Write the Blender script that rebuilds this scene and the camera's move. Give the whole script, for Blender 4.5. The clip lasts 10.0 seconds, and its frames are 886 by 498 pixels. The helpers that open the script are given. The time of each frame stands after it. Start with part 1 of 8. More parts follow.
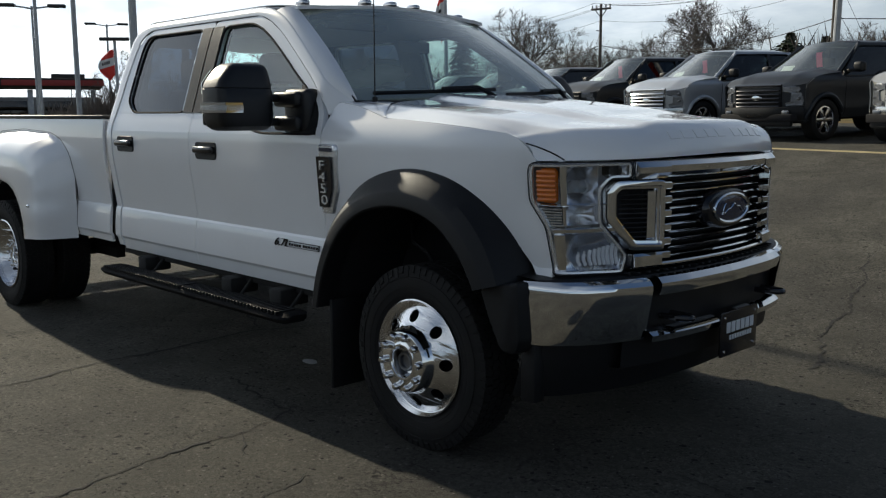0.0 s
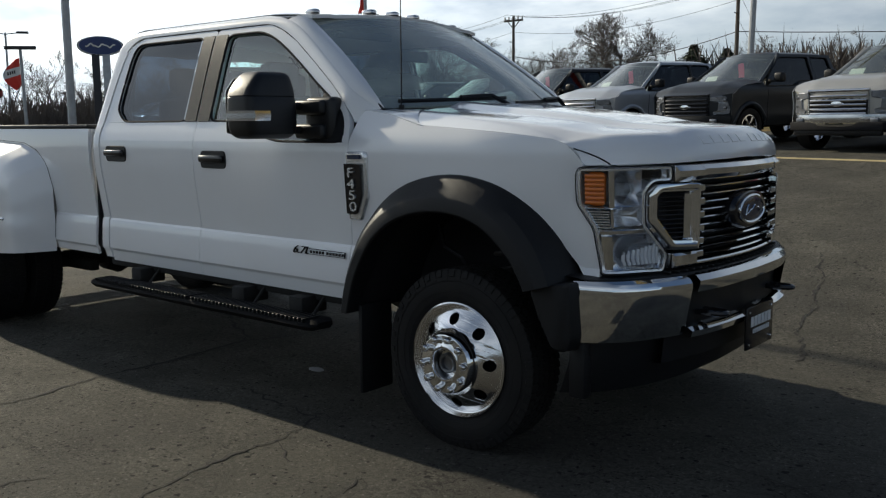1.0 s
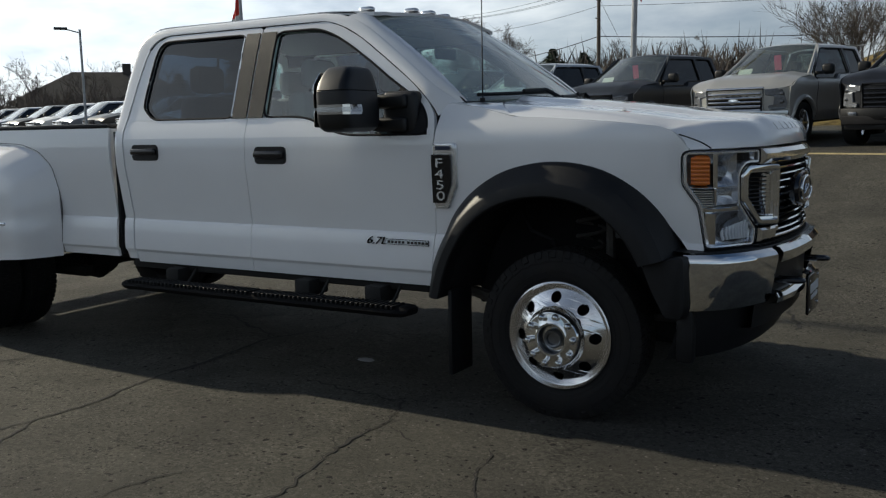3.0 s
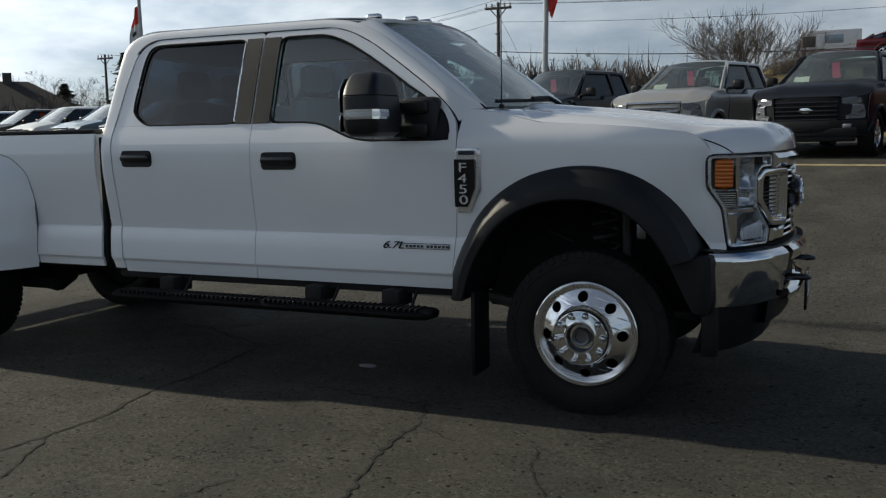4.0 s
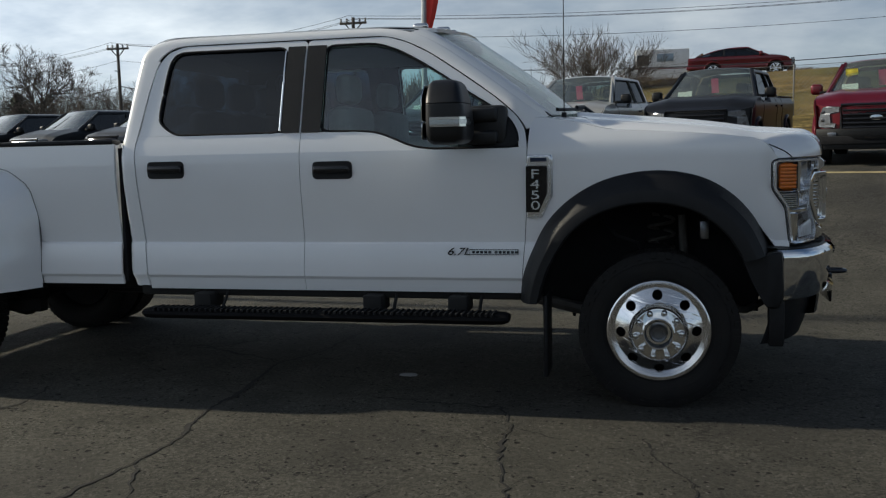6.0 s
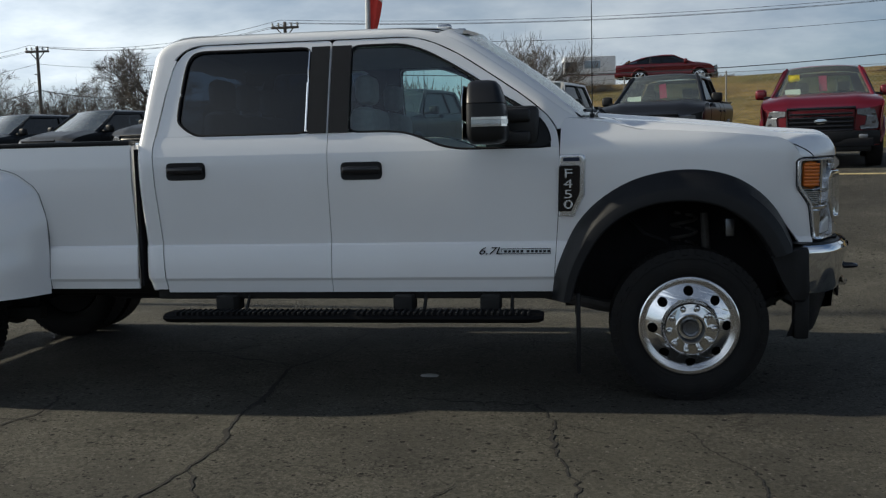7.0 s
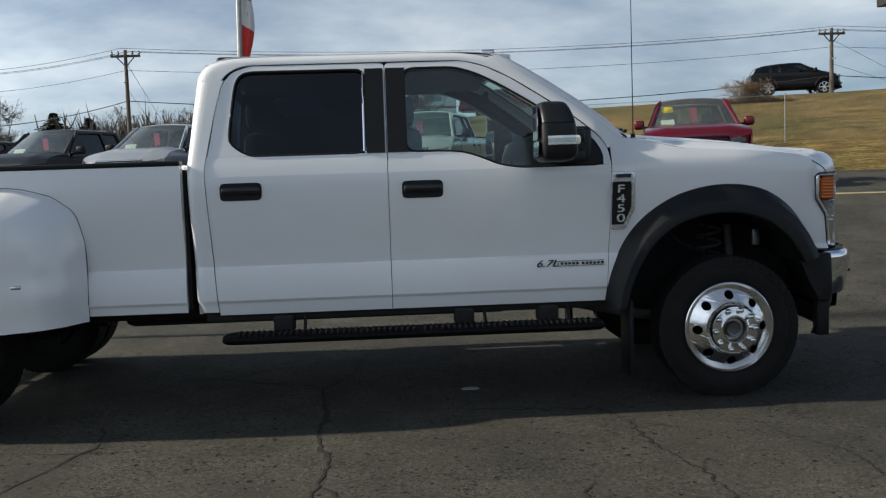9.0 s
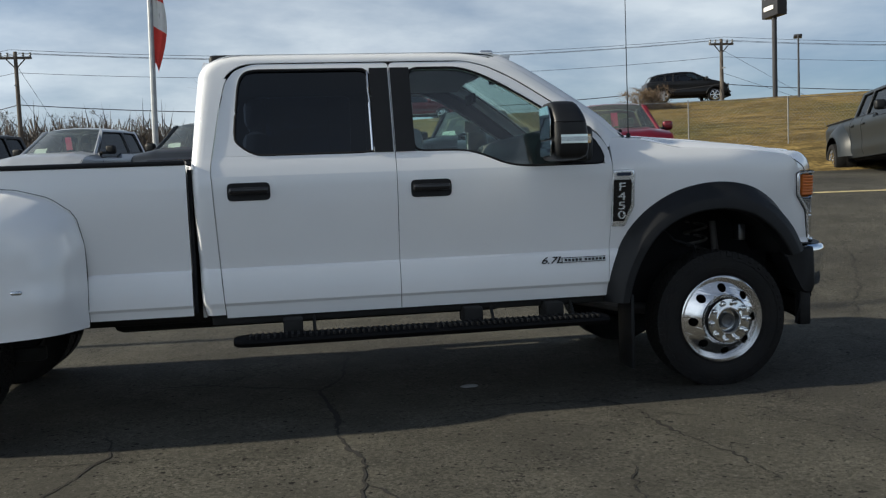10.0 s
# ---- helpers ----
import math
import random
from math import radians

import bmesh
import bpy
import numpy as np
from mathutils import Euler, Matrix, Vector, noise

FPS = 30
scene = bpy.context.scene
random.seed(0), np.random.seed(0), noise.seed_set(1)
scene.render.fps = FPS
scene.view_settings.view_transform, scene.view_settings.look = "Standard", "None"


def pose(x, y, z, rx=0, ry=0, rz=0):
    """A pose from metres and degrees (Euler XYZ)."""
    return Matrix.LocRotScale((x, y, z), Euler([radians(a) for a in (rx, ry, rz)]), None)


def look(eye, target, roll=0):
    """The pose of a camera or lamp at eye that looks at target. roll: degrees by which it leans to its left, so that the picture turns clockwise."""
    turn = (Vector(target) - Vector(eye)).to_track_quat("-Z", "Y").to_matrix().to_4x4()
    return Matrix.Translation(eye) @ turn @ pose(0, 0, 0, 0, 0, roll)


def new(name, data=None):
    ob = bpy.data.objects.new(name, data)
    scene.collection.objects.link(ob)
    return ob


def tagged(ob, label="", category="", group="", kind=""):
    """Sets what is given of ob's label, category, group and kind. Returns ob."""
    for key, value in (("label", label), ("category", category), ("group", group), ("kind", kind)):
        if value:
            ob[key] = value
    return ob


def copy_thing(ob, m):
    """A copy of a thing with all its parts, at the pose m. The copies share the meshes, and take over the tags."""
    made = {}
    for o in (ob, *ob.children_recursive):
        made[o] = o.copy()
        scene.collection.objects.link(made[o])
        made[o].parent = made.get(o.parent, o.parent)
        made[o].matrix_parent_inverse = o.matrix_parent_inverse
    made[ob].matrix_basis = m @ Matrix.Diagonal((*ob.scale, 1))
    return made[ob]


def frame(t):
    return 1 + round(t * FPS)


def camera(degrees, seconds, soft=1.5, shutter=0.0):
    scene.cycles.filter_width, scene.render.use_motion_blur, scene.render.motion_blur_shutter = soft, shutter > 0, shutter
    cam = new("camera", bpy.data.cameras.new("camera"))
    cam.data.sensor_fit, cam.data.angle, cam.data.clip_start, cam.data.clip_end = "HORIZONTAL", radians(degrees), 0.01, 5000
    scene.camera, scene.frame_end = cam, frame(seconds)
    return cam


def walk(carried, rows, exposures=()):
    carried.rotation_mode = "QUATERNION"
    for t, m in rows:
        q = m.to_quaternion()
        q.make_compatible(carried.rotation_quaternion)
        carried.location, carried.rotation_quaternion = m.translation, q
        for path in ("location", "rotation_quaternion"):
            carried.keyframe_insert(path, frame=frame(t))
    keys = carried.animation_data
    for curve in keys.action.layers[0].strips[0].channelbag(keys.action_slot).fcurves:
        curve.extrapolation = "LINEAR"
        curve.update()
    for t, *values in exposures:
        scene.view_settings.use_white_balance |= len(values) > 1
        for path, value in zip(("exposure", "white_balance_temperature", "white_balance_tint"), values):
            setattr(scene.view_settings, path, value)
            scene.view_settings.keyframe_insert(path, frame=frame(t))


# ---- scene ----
cam = camera(52.0, 10.0, 1.25)
PATH = [
    (0, (2.925, -3.642, 1.497), (1.502, -2.269, 1.201), -0.2),
    (0.5, (2.749, -3.858, 1.479), (1.4, -2.41, 1.193), -0.3),
    (1, (2.562, -4.113, 1.486), (1.285, -2.599, 1.211), -0.4),
    (1.5, (2.4, -4.389, 1.468), (1.185, -2.823, 1.197), -0.5),
    (2, (2.235, -4.617, 1.457), (1.067, -3.016, 1.186), -0.7),
    (2.2, (2.166, -4.655, 1.452), (0.999, -3.054, 1.178), -1.0),
    (3.5, (1.432, -5.218, 1.424), (0.551, -3.441, 1.167), -0.9),
    (4, (1.155, -5.366, 1.404), (0.358, -3.548, 1.161), -0.9),
    (4.5, (0.851, -5.467, 1.389), (0.148, -3.61, 1.152), -1.1),
    (5, (0.563, -5.594, 1.376), (-0.04, -3.701, 1.145), -1.1),
    (5.5, (0.265, -5.74, 1.394), (-0.26, -3.823, 1.171), -1.2),
    (7, (-0.619, -5.96, 1.37), (-0.9, -3.991, 1.162), -1.4),
    (7.5, (-0.943, -6.073, 1.373), (-1.125, -4.091, 1.175), -1.5),
    (8, (-1.265, -6.118, 1.347), (-1.336, -4.126, 1.175), -1.6),
    (8.5, (-1.604, -6.146, 1.346), (-1.566, -4.152, 1.19), -1.7),
    (9, (-1.95, -6.196, 1.326), (-1.844, -4.205, 1.178), -1.9),
    (9.5, (-2.281, -6.226, 1.315), (-2.066, -4.242, 1.171), -2.0),
    (10, (-2.616, -6.163, 1.305), (-2.277, -4.197, 1.163), -2.2),
]
walk(cam, [(t, look(eye, target, roll)) for t, eye, target, roll in PATH],
     [(0, -0.05, 5900, 4), (2, -0.08, 5900, 4), (4.5, -0.26, 5780, 4), (7, 0.0, 5780, 4), (8.6, 0.16, 5800, 4), (9.2, 0.24, 5800, 4), (10, 0.28, 5800, 4)])

# ---- light ----
SUN_EL, SUN_AZ = 27.0, -5.0          # sun behind the truck
sun_way = Vector((-math.cos(radians(SUN_EL)) * math.cos(radians(SUN_AZ)), -math.cos(radians(SUN_EL)) * math.sin(radians(SUN_AZ)), math.sin(radians(SUN_EL))))
sun_data = bpy.data.lights.new("sun", "SUN")
sun_data.energy, sun_data.angle, sun_data.color = 5.6, radians(1.0), (1.0, 0.83, 0.61)
sun = new("sun", sun_data)
sun.matrix_world = look(sun_way * 50, (0, 0, 0))

world = bpy.data.worlds.new("world")
scene.world = world
world.use_nodes = True
nt = world.node_tree
for n in list(nt.nodes):
    nt.nodes.remove(n)


def wn(kind, **inputs):
    n = nt.nodes.new(kind)
    for k, v in inputs.items():
        n.inputs[k.replace("_", " ")].default_value = v
    return n


w_out, w_bg = wn("ShaderNodeOutputWorld"), wn("ShaderNodeBackground", Strength=0.061)
w_sky = wn("ShaderNodeTexSky")
w_sky.sky_type, w_sky.sun_disc = "NISHITA", False
w_sky.sun_elevation, w_sky.sun_rotation = radians(SUN_EL), math.atan2(sun_way.x, sun_way.y)
w_sky.air_density, w_sky.dust_density, w_sky.ozone_density = 0.8, 0.7, 2.2
w_co = wn("ShaderNodeTexCoord")
w_sep = wn("ShaderNodeSeparateXYZ")
nt.links.new(w_co.outputs["Generated"], w_sep.inputs[0])
w_zz = wn("ShaderNodeMath"); w_zz.operation = "MAXIMUM"; w_zz.inputs[1].default_value = 0.0
nt.links.new(w_sep.outputs["Z"], w_zz.inputs[0])
w_add = wn("ShaderNodeMath"); w_add.operation = "ADD"; w_add.inputs[1].default_value = 0.20
nt.links.new(w_zz.outputs[0], w_add.inputs[0])
w_dx = wn("ShaderNodeMath"); w_dx.operation = "DIVIDE"
w_dy = wn("ShaderNodeMath"); w_dy.operation = "DIVIDE"
nt.links.new(w_sep.outputs["X"], w_dx.inputs[0]); nt.links.new(w_add.outputs[0], w_dx.inputs[1])
nt.links.new(w_sep.outputs["Y"], w_dy.inputs[0]); nt.links.new(w_add.outputs[0], w_dy.inputs[1])
w_cmb = wn("ShaderNodeCombineXYZ")
nt.links.new(w_dx.outputs[0], w_cmb.inputs[0]); nt.links.new(w_dy.outputs[0], w_cmb.inputs[1])
w_n1 = wn("ShaderNodeTexNoise", Scale=0.42, Detail=7.0, Roughness=0.55, Distortion=0.3)
nt.links.new(w_cmb.outputs[0], w_n1.inputs["Vector"])
w_ramp = wn("ShaderNodeValToRGB")
w_ramp.color_ramp.elements[0].position, w_ramp.color_ramp.elements[0].color = 0.38, (0.10, 0.10, 0.10, 1)
w_ramp.color_ramp.elements[1].position, w_ramp.color_ramp.elements[1].color = 0.58, (0.95, 0.95, 0.95, 1)
nt.links.new(w_n1.outputs["Fac"], w_ramp.inputs[0])
w_n2 = wn("ShaderNodeTexNoise", Scale=1.3, Detail=6.0, Roughness=0.6)
nt.links.new(w_cmb.outputs[0], w_n2.inputs["Vector"])
w_cl = wn("ShaderNodeValToRGB")
w_cl.color_ramp.elements[0].position, w_cl.color_ramp.elements[0].color = 0.34, (8.3, 8.6, 9.2, 1)
w_cl.color_ramp.elements[1].position, w_cl.color_ramp.elements[1].color = 0.64, (14.2, 13.8, 13.2, 1)
nt.links.new(w_n2.outputs["Fac"], w_cl.inputs[0])
# clouds turn brighter towards the sun, as thin cloud does
w_dot = wn("ShaderNodeVectorMath"); w_dot.operation = "DOT_PRODUCT"
w_dot.inputs[1].default_value = sun_way
nt.links.new(w_co.outputs["Generated"], w_dot.inputs[0])
w_map = wn("ShaderNodeMapRange", From_Min=0.30, From_Max=1.0, To_Min=0.94, To_Max=2.2)
nt.links.new(w_dot.outputs["Value"], w_map.inputs["Value"])
w_clb = wn("ShaderNodeVectorMath"); w_clb.operation = "SCALE"
nt.links.new(w_cl.outputs["Color"], w_clb.inputs[0]); nt.links.new(w_map.outputs[0], w_clb.inputs["Scale"])
w_low = wn("ShaderNodeMapRange", From_Min=0.36, From_Max=0.74, To_Min=1.0, To_Max=0.05)      # clouds gather low, the zenith is clear
nt.links.new(w_sep.outputs["Z"], w_low.inputs["Value"])
w_cov = wn("ShaderNodeMath"); w_cov.operation = "MULTIPLY"
nt.links.new(w_ramp.outputs["Color"], w_cov.inputs[0]); nt.links.new(w_low.outputs[0], w_cov.inputs[1])
w_side = wn("ShaderNodeMapRange", From_Min=-0.10, From_Max=0.70, To_Min=0.72, To_Max=1.2)
nt.links.new(w_dot.outputs["Value"], w_side.inputs["Value"])
w_full = wn("ShaderNodeMath"); w_full.operation, w_full.use_clamp = "MULTIPLY", True
nt.links.new(w_cov.outputs[0], w_full.inputs[0]); nt.links.new(w_side.outputs[0], w_full.inputs[1])
w_south = wn("ShaderNodeMapRange", From_Min=0.10, From_Max=-0.60, To_Min=0.0, To_Max=0.20)      # unseen cloud added to the south, to brighten the truck's near side
nt.links.new(w_sep.outputs["Y"], w_south.inputs["Value"])
w_all = wn("ShaderNodeMath"); w_all.operation = "MAXIMUM"
nt.links.new(w_full.outputs[0], w_all.inputs[0]); nt.links.new(w_south.outputs[0], w_all.inputs[1])
w_mix = wn("ShaderNodeMix"); w_mix.data_type = "RGBA"
nt.links.new(w_all.outputs[0], w_mix.inputs["Factor"])
nt.links.new(w_sky.outputs["Color"], w_mix.inputs["A"]); nt.links.new(w_clb.outputs[0], w_mix.inputs["B"])
nt.links.new(w_mix.outputs["Result"], w_bg.inputs["Color"])
nt.links.new(w_bg.outputs[0], w_out.inputs[0])


# ---- materials ----
def material(name, color, rough=0.5, metal=0.0, vary=0.0, scale=8.0, bump=0.0, bump_scale=60.0, coat=0.0, stain=None, stain_scale=1.5, spec=0.5, rough_vary=0.0):
    """A Principled material with colour varied at a fine and a broad scale, and a fine relief."""
    m = bpy.data.materials.new(name)
    m.use_nodes = True
    t = m.node_tree
    p = t.nodes["Principled BSDF"]
    p.inputs["Roughness"].default_value, p.inputs["Metallic"].default_value = rough, metal
    p.inputs["Coat Weight"].default_value, p.inputs["Coat Roughness"].default_value = coat, 0.03
    p.inputs["Specular IOR Level"].default_value = spec
    p.inputs["Base Color"].default_value = (*color, 1)
    co = t.nodes.new("ShaderNodeTexCoord")
    if vary or stain:
        n1 = t.nodes.new("ShaderNodeTexNoise"); n1.inputs["Scale"].default_value = scale; n1.inputs["Detail"].default_value = 6
        t.links.new(co.outputs["Object"], n1.inputs["Vector"])
        r1 = t.nodes.new("ShaderNodeMapRange")
        r1.inputs["From Min"].default_value, r1.inputs["From Max"].default_value = 0.25, 0.75
        r1.inputs["To Min"].default_value, r1.inputs["To Max"].default_value = 1 - vary, 1 + vary
        t.links.new(n1.outputs["Fac"], r1.inputs["Value"])
        sc = t.nodes.new("ShaderNodeVectorMath"); sc.operation = "SCALE"
        sc.inputs[0].default_value = color
        t.links.new(r1.outputs[0], sc.inputs["Scale"])
        last = sc.outputs[0]
        if stain:
            n2 = t.nodes.new("ShaderNodeTexNoise"); n2.inputs["Scale"].default_value = stain_scale; n2.inputs["Detail"].default_value = 4
            t.links.new(co.outputs["Object"], n2.inputs["Vector"])
            r2 = t.nodes.new("ShaderNodeMapRange")
            r2.inputs["From Min"].default_value, r2.inputs["From Max"].default_value = 0.45, 0.72
            t.links.new(n2.outputs["Fac"], r2.inputs["Value"])
            mx = t.nodes.new("ShaderNodeMix"); mx.data_type = "RGBA"
            t.links.new(r2.outputs[0], mx.inputs["Factor"]); t.links.new(last, mx.inputs["A"])
            mx.inputs["B"].default_value = (*stain, 1)
            last = mx.outputs["Result"]
        t.links.new(last, p.inputs["Base Color"])
        if rough_vary:
            r3 = t.nodes.new("ShaderNodeMapRange")
            r3.inputs["To Min"].default_value, r3.inputs["To Max"].default_value = rough - rough_vary, rough + rough_vary
            t.links.new(n1.outputs["Fac"], r3.inputs["Value"]); t.links.new(r3.outputs[0], p.inputs["Roughness"])
    if bump:
        n3 = t.nodes.new("ShaderNodeTexNoise"); n3.inputs["Scale"].default_value = bump_scale; n3.inputs["Detail"].default_value = 5
        t.links.new(co.outputs["Object"], n3.inputs["Vector"])
        b = t.nodes.new("ShaderNodeBump"); b.inputs["Strength"].default_value = bump; b.inputs["Distance"].default_value = 0.01
        t.links.new(n3.outputs["Fac"], b.inputs["Height"]); t.links.new(b.outputs[0], p.inputs["Normal"])
    return m


def glass(name, tint, rough=0.0, base=0.05, edge=0.92, haze=0.0):
    m = bpy.data.materials.new(name)
    m.use_nodes = True
    t = m.node_tree
    t.nodes.remove(t.nodes["Principled BSDF"])
    mix, tr, gl, lw, pw, ma = (t.nodes.new("ShaderNode" + k) for k in ("MixShader", "BsdfTransparent", "BsdfGlossy", "LayerWeight", "Math", "Math"))
    tr.inputs["Color"].default_value = (*tint, 1)
    gl.inputs["Roughness"].default_value = rough
    gl.inputs["Color"].default_value = (1, 1, 1, 1)
    lw.inputs["Blend"].default_value = 0.5
    pw.operation, ma.operation = "POWER", "MULTIPLY_ADD"      # reflection grows towards grazing angles
    pw.inputs[1].default_value, ma.inputs[1].default_value, ma.inputs[2].default_value = 4.0, edge, base
    t.links.new(lw.outputs["Facing"], pw.inputs[0]); t.links.new(pw.outputs[0], ma.inputs[0])
    t.links.new(ma.outputs[0], mix.inputs[0]); t.links.new(tr.outputs[0], mix.inputs[1]); t.links.new(gl.outputs[0], mix.inputs[2])
    last = mix
    if haze:                                   # pale haze mixed into the colour, in place of veiling sky reflection
        last, veil, no = (t.nodes.new("ShaderNode" + k) for k in ("MixShader", "BsdfDiffuse", "TexNoise"))
        fm = t.nodes.new("ShaderNodeMath")
        fm.operation = "MULTIPLY"
        fm.inputs[1].default_value, no.inputs["Scale"].default_value, no.inputs["Detail"].default_value = haze * 2, 3.0, 6.0
        veil.inputs["Color"].default_value = (0.74, 0.80, 0.68, 1)
        t.links.new(no.outputs["Fac"], fm.inputs[0]); t.links.new(fm.outputs[0], last.inputs[0])
        t.links.new(mix.outputs[0], last.inputs[1]); t.links.new(veil.outputs[0], last.inputs[2])
    t.links.new(last.outputs[0], t.nodes["Material Output"].inputs["Surface"])
    return m


WHITE = material("white_paint", (0.82, 0.83, 0.85), 0.25, vary=0.012, scale=3, coat=1.0, stain=(0.79, 0.795, 0.81), stain_scale=1.1)
BLACKTRIM = material("black_plastic", (0.008, 0.0085, 0.010), 0.48, spec=0.28, vary=0.2, scale=14, bump=0.15, bump_scale=220)
MIRRORBLACK = material("mirror_black_plastic", (0.010, 0.0105, 0.012), 0.42, spec=0.4, vary=0.2, scale=14, bump=0.08, bump_scale=220)
BOARDBLACK = material("ribbed_board_rubber", (0.006, 0.006, 0.007), 0.75, spec=0.12, vary=0.2, scale=14, bump=0.15, bump_scale=220)
MIRROR = material("mirror_silver", (0.88, 0.90, 0.90), 0.01, 1.0)
GLOSSBLACK = material("gloss_black", (0.012, 0.012, 0.014), 0.12, vary=0.1)
RUBBER = material("tyre_rubber", (0.0092, 0.0092, 0.0098), 0.75, spec=0.26, vary=0.25, scale=9, bump=0.2, bump_scale=150, stain=(0.013, 0.012, 0.011), stain_scale=6)
CHROME = material("chrome", (0.78, 0.79, 0.80), 0.06, 1.0, vary=0.03, scale=5)
ALU = material("polished_aluminium", (0.80, 0.80, 0.81), 0.16, 1.0, vary=0.04, scale=30, bump=0.02, bump_scale=90)
DARKMETAL = material("chassis_metal", (0.008, 0.0078, 0.0075), 0.8, 0.0, vary=0.4, scale=12, bump=0.2, bump_scale=60)
AXLE = material("dull_axle_steel", (0.20, 0.21, 0.23), 0.30, 0.9, vary=0.25, scale=14)
SUSPENSION = material("road_dusted_steel", (0.085, 0.080, 0.076), 0.7, 0.2, vary=0.45, scale=9, bump=0.2)
AMBER = material("amber_lens", (0.60, 0.17, 0.025), 0.15, coat=0.5, vary=0.06, scale=20)
LAMP = material("lamp_reflector", (0.62, 0.64, 0.67), 0.12, 0.85, vary=0.15, scale=25)
LENS = glass("clear_lens", (0.94, 0.95, 0.96))
WINDOW = glass("clear_window", (0.76, 0.92, 0.90), base=0.10)
TINT = glass("tinted_window", (0.032, 0.044, 0.072), base=0.05)
WINDSHIELD = glass("windshield_glass", (0.78, 0.90, 0.82), base=0.24, edge=0.60, haze=0.24)
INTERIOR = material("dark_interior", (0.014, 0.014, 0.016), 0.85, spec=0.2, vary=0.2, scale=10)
DASH = material("grey_dash_vinyl", (0.050, 0.050, 0.052), 0.75, vary=0.15, scale=10, bump=0.1)
SEAT = material("grey_seat_cloth", (0.16, 0.17, 0.185), 0.9, vary=0.15, scale=30, bump=0.15)
LINER = material("grey_headliner", (0.22, 0.22, 0.22), 0.9, vary=0.08, scale=10)
BLUE = material("dark_blue_enamel", (0.012, 0.022, 0.055), 0.2, coat=0.5)


# ---- building helpers ----
def link(name, mesh, mat, parent=None, label="", sharp=35):
    if mat is not None:
        mesh.materials.append(mat)
    for f in mesh.polygons:
        f.use_smooth = True
    mesh.set_sharp_from_angle(angle=radians(sharp))
    ob = new(name, mesh)
    if parent is not None:
        ob.parent = parent
    if label:
        tagged(ob, label)
    return ob


def raw(name, verts, faces, mat, parent=None, label="", sharp=35, weld=True):
    mesh = bpy.data.meshes.new(name)
    mesh.from_pydata([tuple(v) for v in verts], [], faces)
    if weld:
        bm = bmesh.new(); bm.from_mesh(mesh)
        bmesh.ops.remove_doubles(bm, verts=bm.verts, dist=0.0004)
        bmesh.ops.recalc_face_normals(bm, faces=bm.faces)
        bm.to_mesh(mesh); bm.free()
    mesh.update()
    return link(name, mesh, mat, parent, label, sharp)


def part(name, bm, mat, parent=None, label="", sharp=35):
    bmesh.ops.recalc_face_normals(bm, faces=bm.faces)
    mesh = bpy.data.meshes.new(name)
    bm.to_mesh(mesh); bm.free()
    return link(name, mesh, mat, parent, label, sharp)


def thing(name, label, category, m=None, group="", kind=""):
    ob = new(name)
    if m is not None:
        ob.matrix_basis = m
    return tagged(ob, label, category, group, kind)


def solid(ob, thick, offset=1.0, sharp=35):
    mod = ob.modifiers.new("thickness", "SOLIDIFY")
    mod.thickness, mod.offset = thick, offset
    SOLIDS.append((ob, sharp))
    return ob


SOLIDS = []


def bake_solids():
    """Turns the thickness into real faces, with crisp edges."""
    dg = bpy.context.evaluated_depsgraph_get()
    for ob, sharp in SOLIDS:
        mesh = bpy.data.meshes.new_from_object(ob.evaluated_get(dg))
        mesh.name = ob.data.name
        ob.modifiers.clear()
        ob.data = mesh
        mesh.set_sharp_from_angle(angle=radians(sharp))


def box(bm, lo, hi, bevel=0.0, m=None, seg=2):
    """Adds a box, with rounded edges, to bm."""
    made = bmesh.ops.create_cube(bm, size=1.0)["verts"]
    lo, hi = Vector(lo), Vector(hi)
    for v in made:
        v.co = Vector([lo[i] + (v.co[i] + 0.5) * (hi[i] - lo[i]) for i in range(3)])
    if bevel:
        edges = list({e for v in made for e in v.link_edges})
        got = bmesh.ops.bevel(bm, geom=edges, offset=bevel, segments=seg, affect="EDGES", profile=0.5)
        made = list({v for f in got["faces"] for v in f.verts} | {v for v in made if v.is_valid})
    if m is not None:
        bmesh.ops.transform(bm, matrix=m, verts=made)
    return made


def tube(bm, path, radius, sides=8):
    """Adds a tube along path to bm; radius: one number or one for each point."""
    path = [Vector(p) for p in path]
    radius = radius if hasattr(radius, "__len__") else [radius] * len(path)
    rings, up = [], Vector((0, 0, 1))
    for i, p in enumerate(path):
        way = (path[min(i + 1, len(path) - 1)] - path[max(i - 1, 0)]).normalized()
        a = way.cross(up if abs(way.z) < 0.95 else Vector((1, 0, 0))).normalized()
        b = way.cross(a)
        rings.append([bm.verts.new(p + radius[i] * (math.cos(k * math.tau / sides) * a + math.sin(k * math.tau / sides) * b)) for k in range(sides)])
    for r, s in zip(rings, rings[1:]):
        for k in range(sides):
            bm.faces.new((r[k], r[(k + 1) % sides], s[(k + 1) % sides], s[k]))
    bm.faces.new(rings[0]); bm.faces.new(rings[-1][::-1])


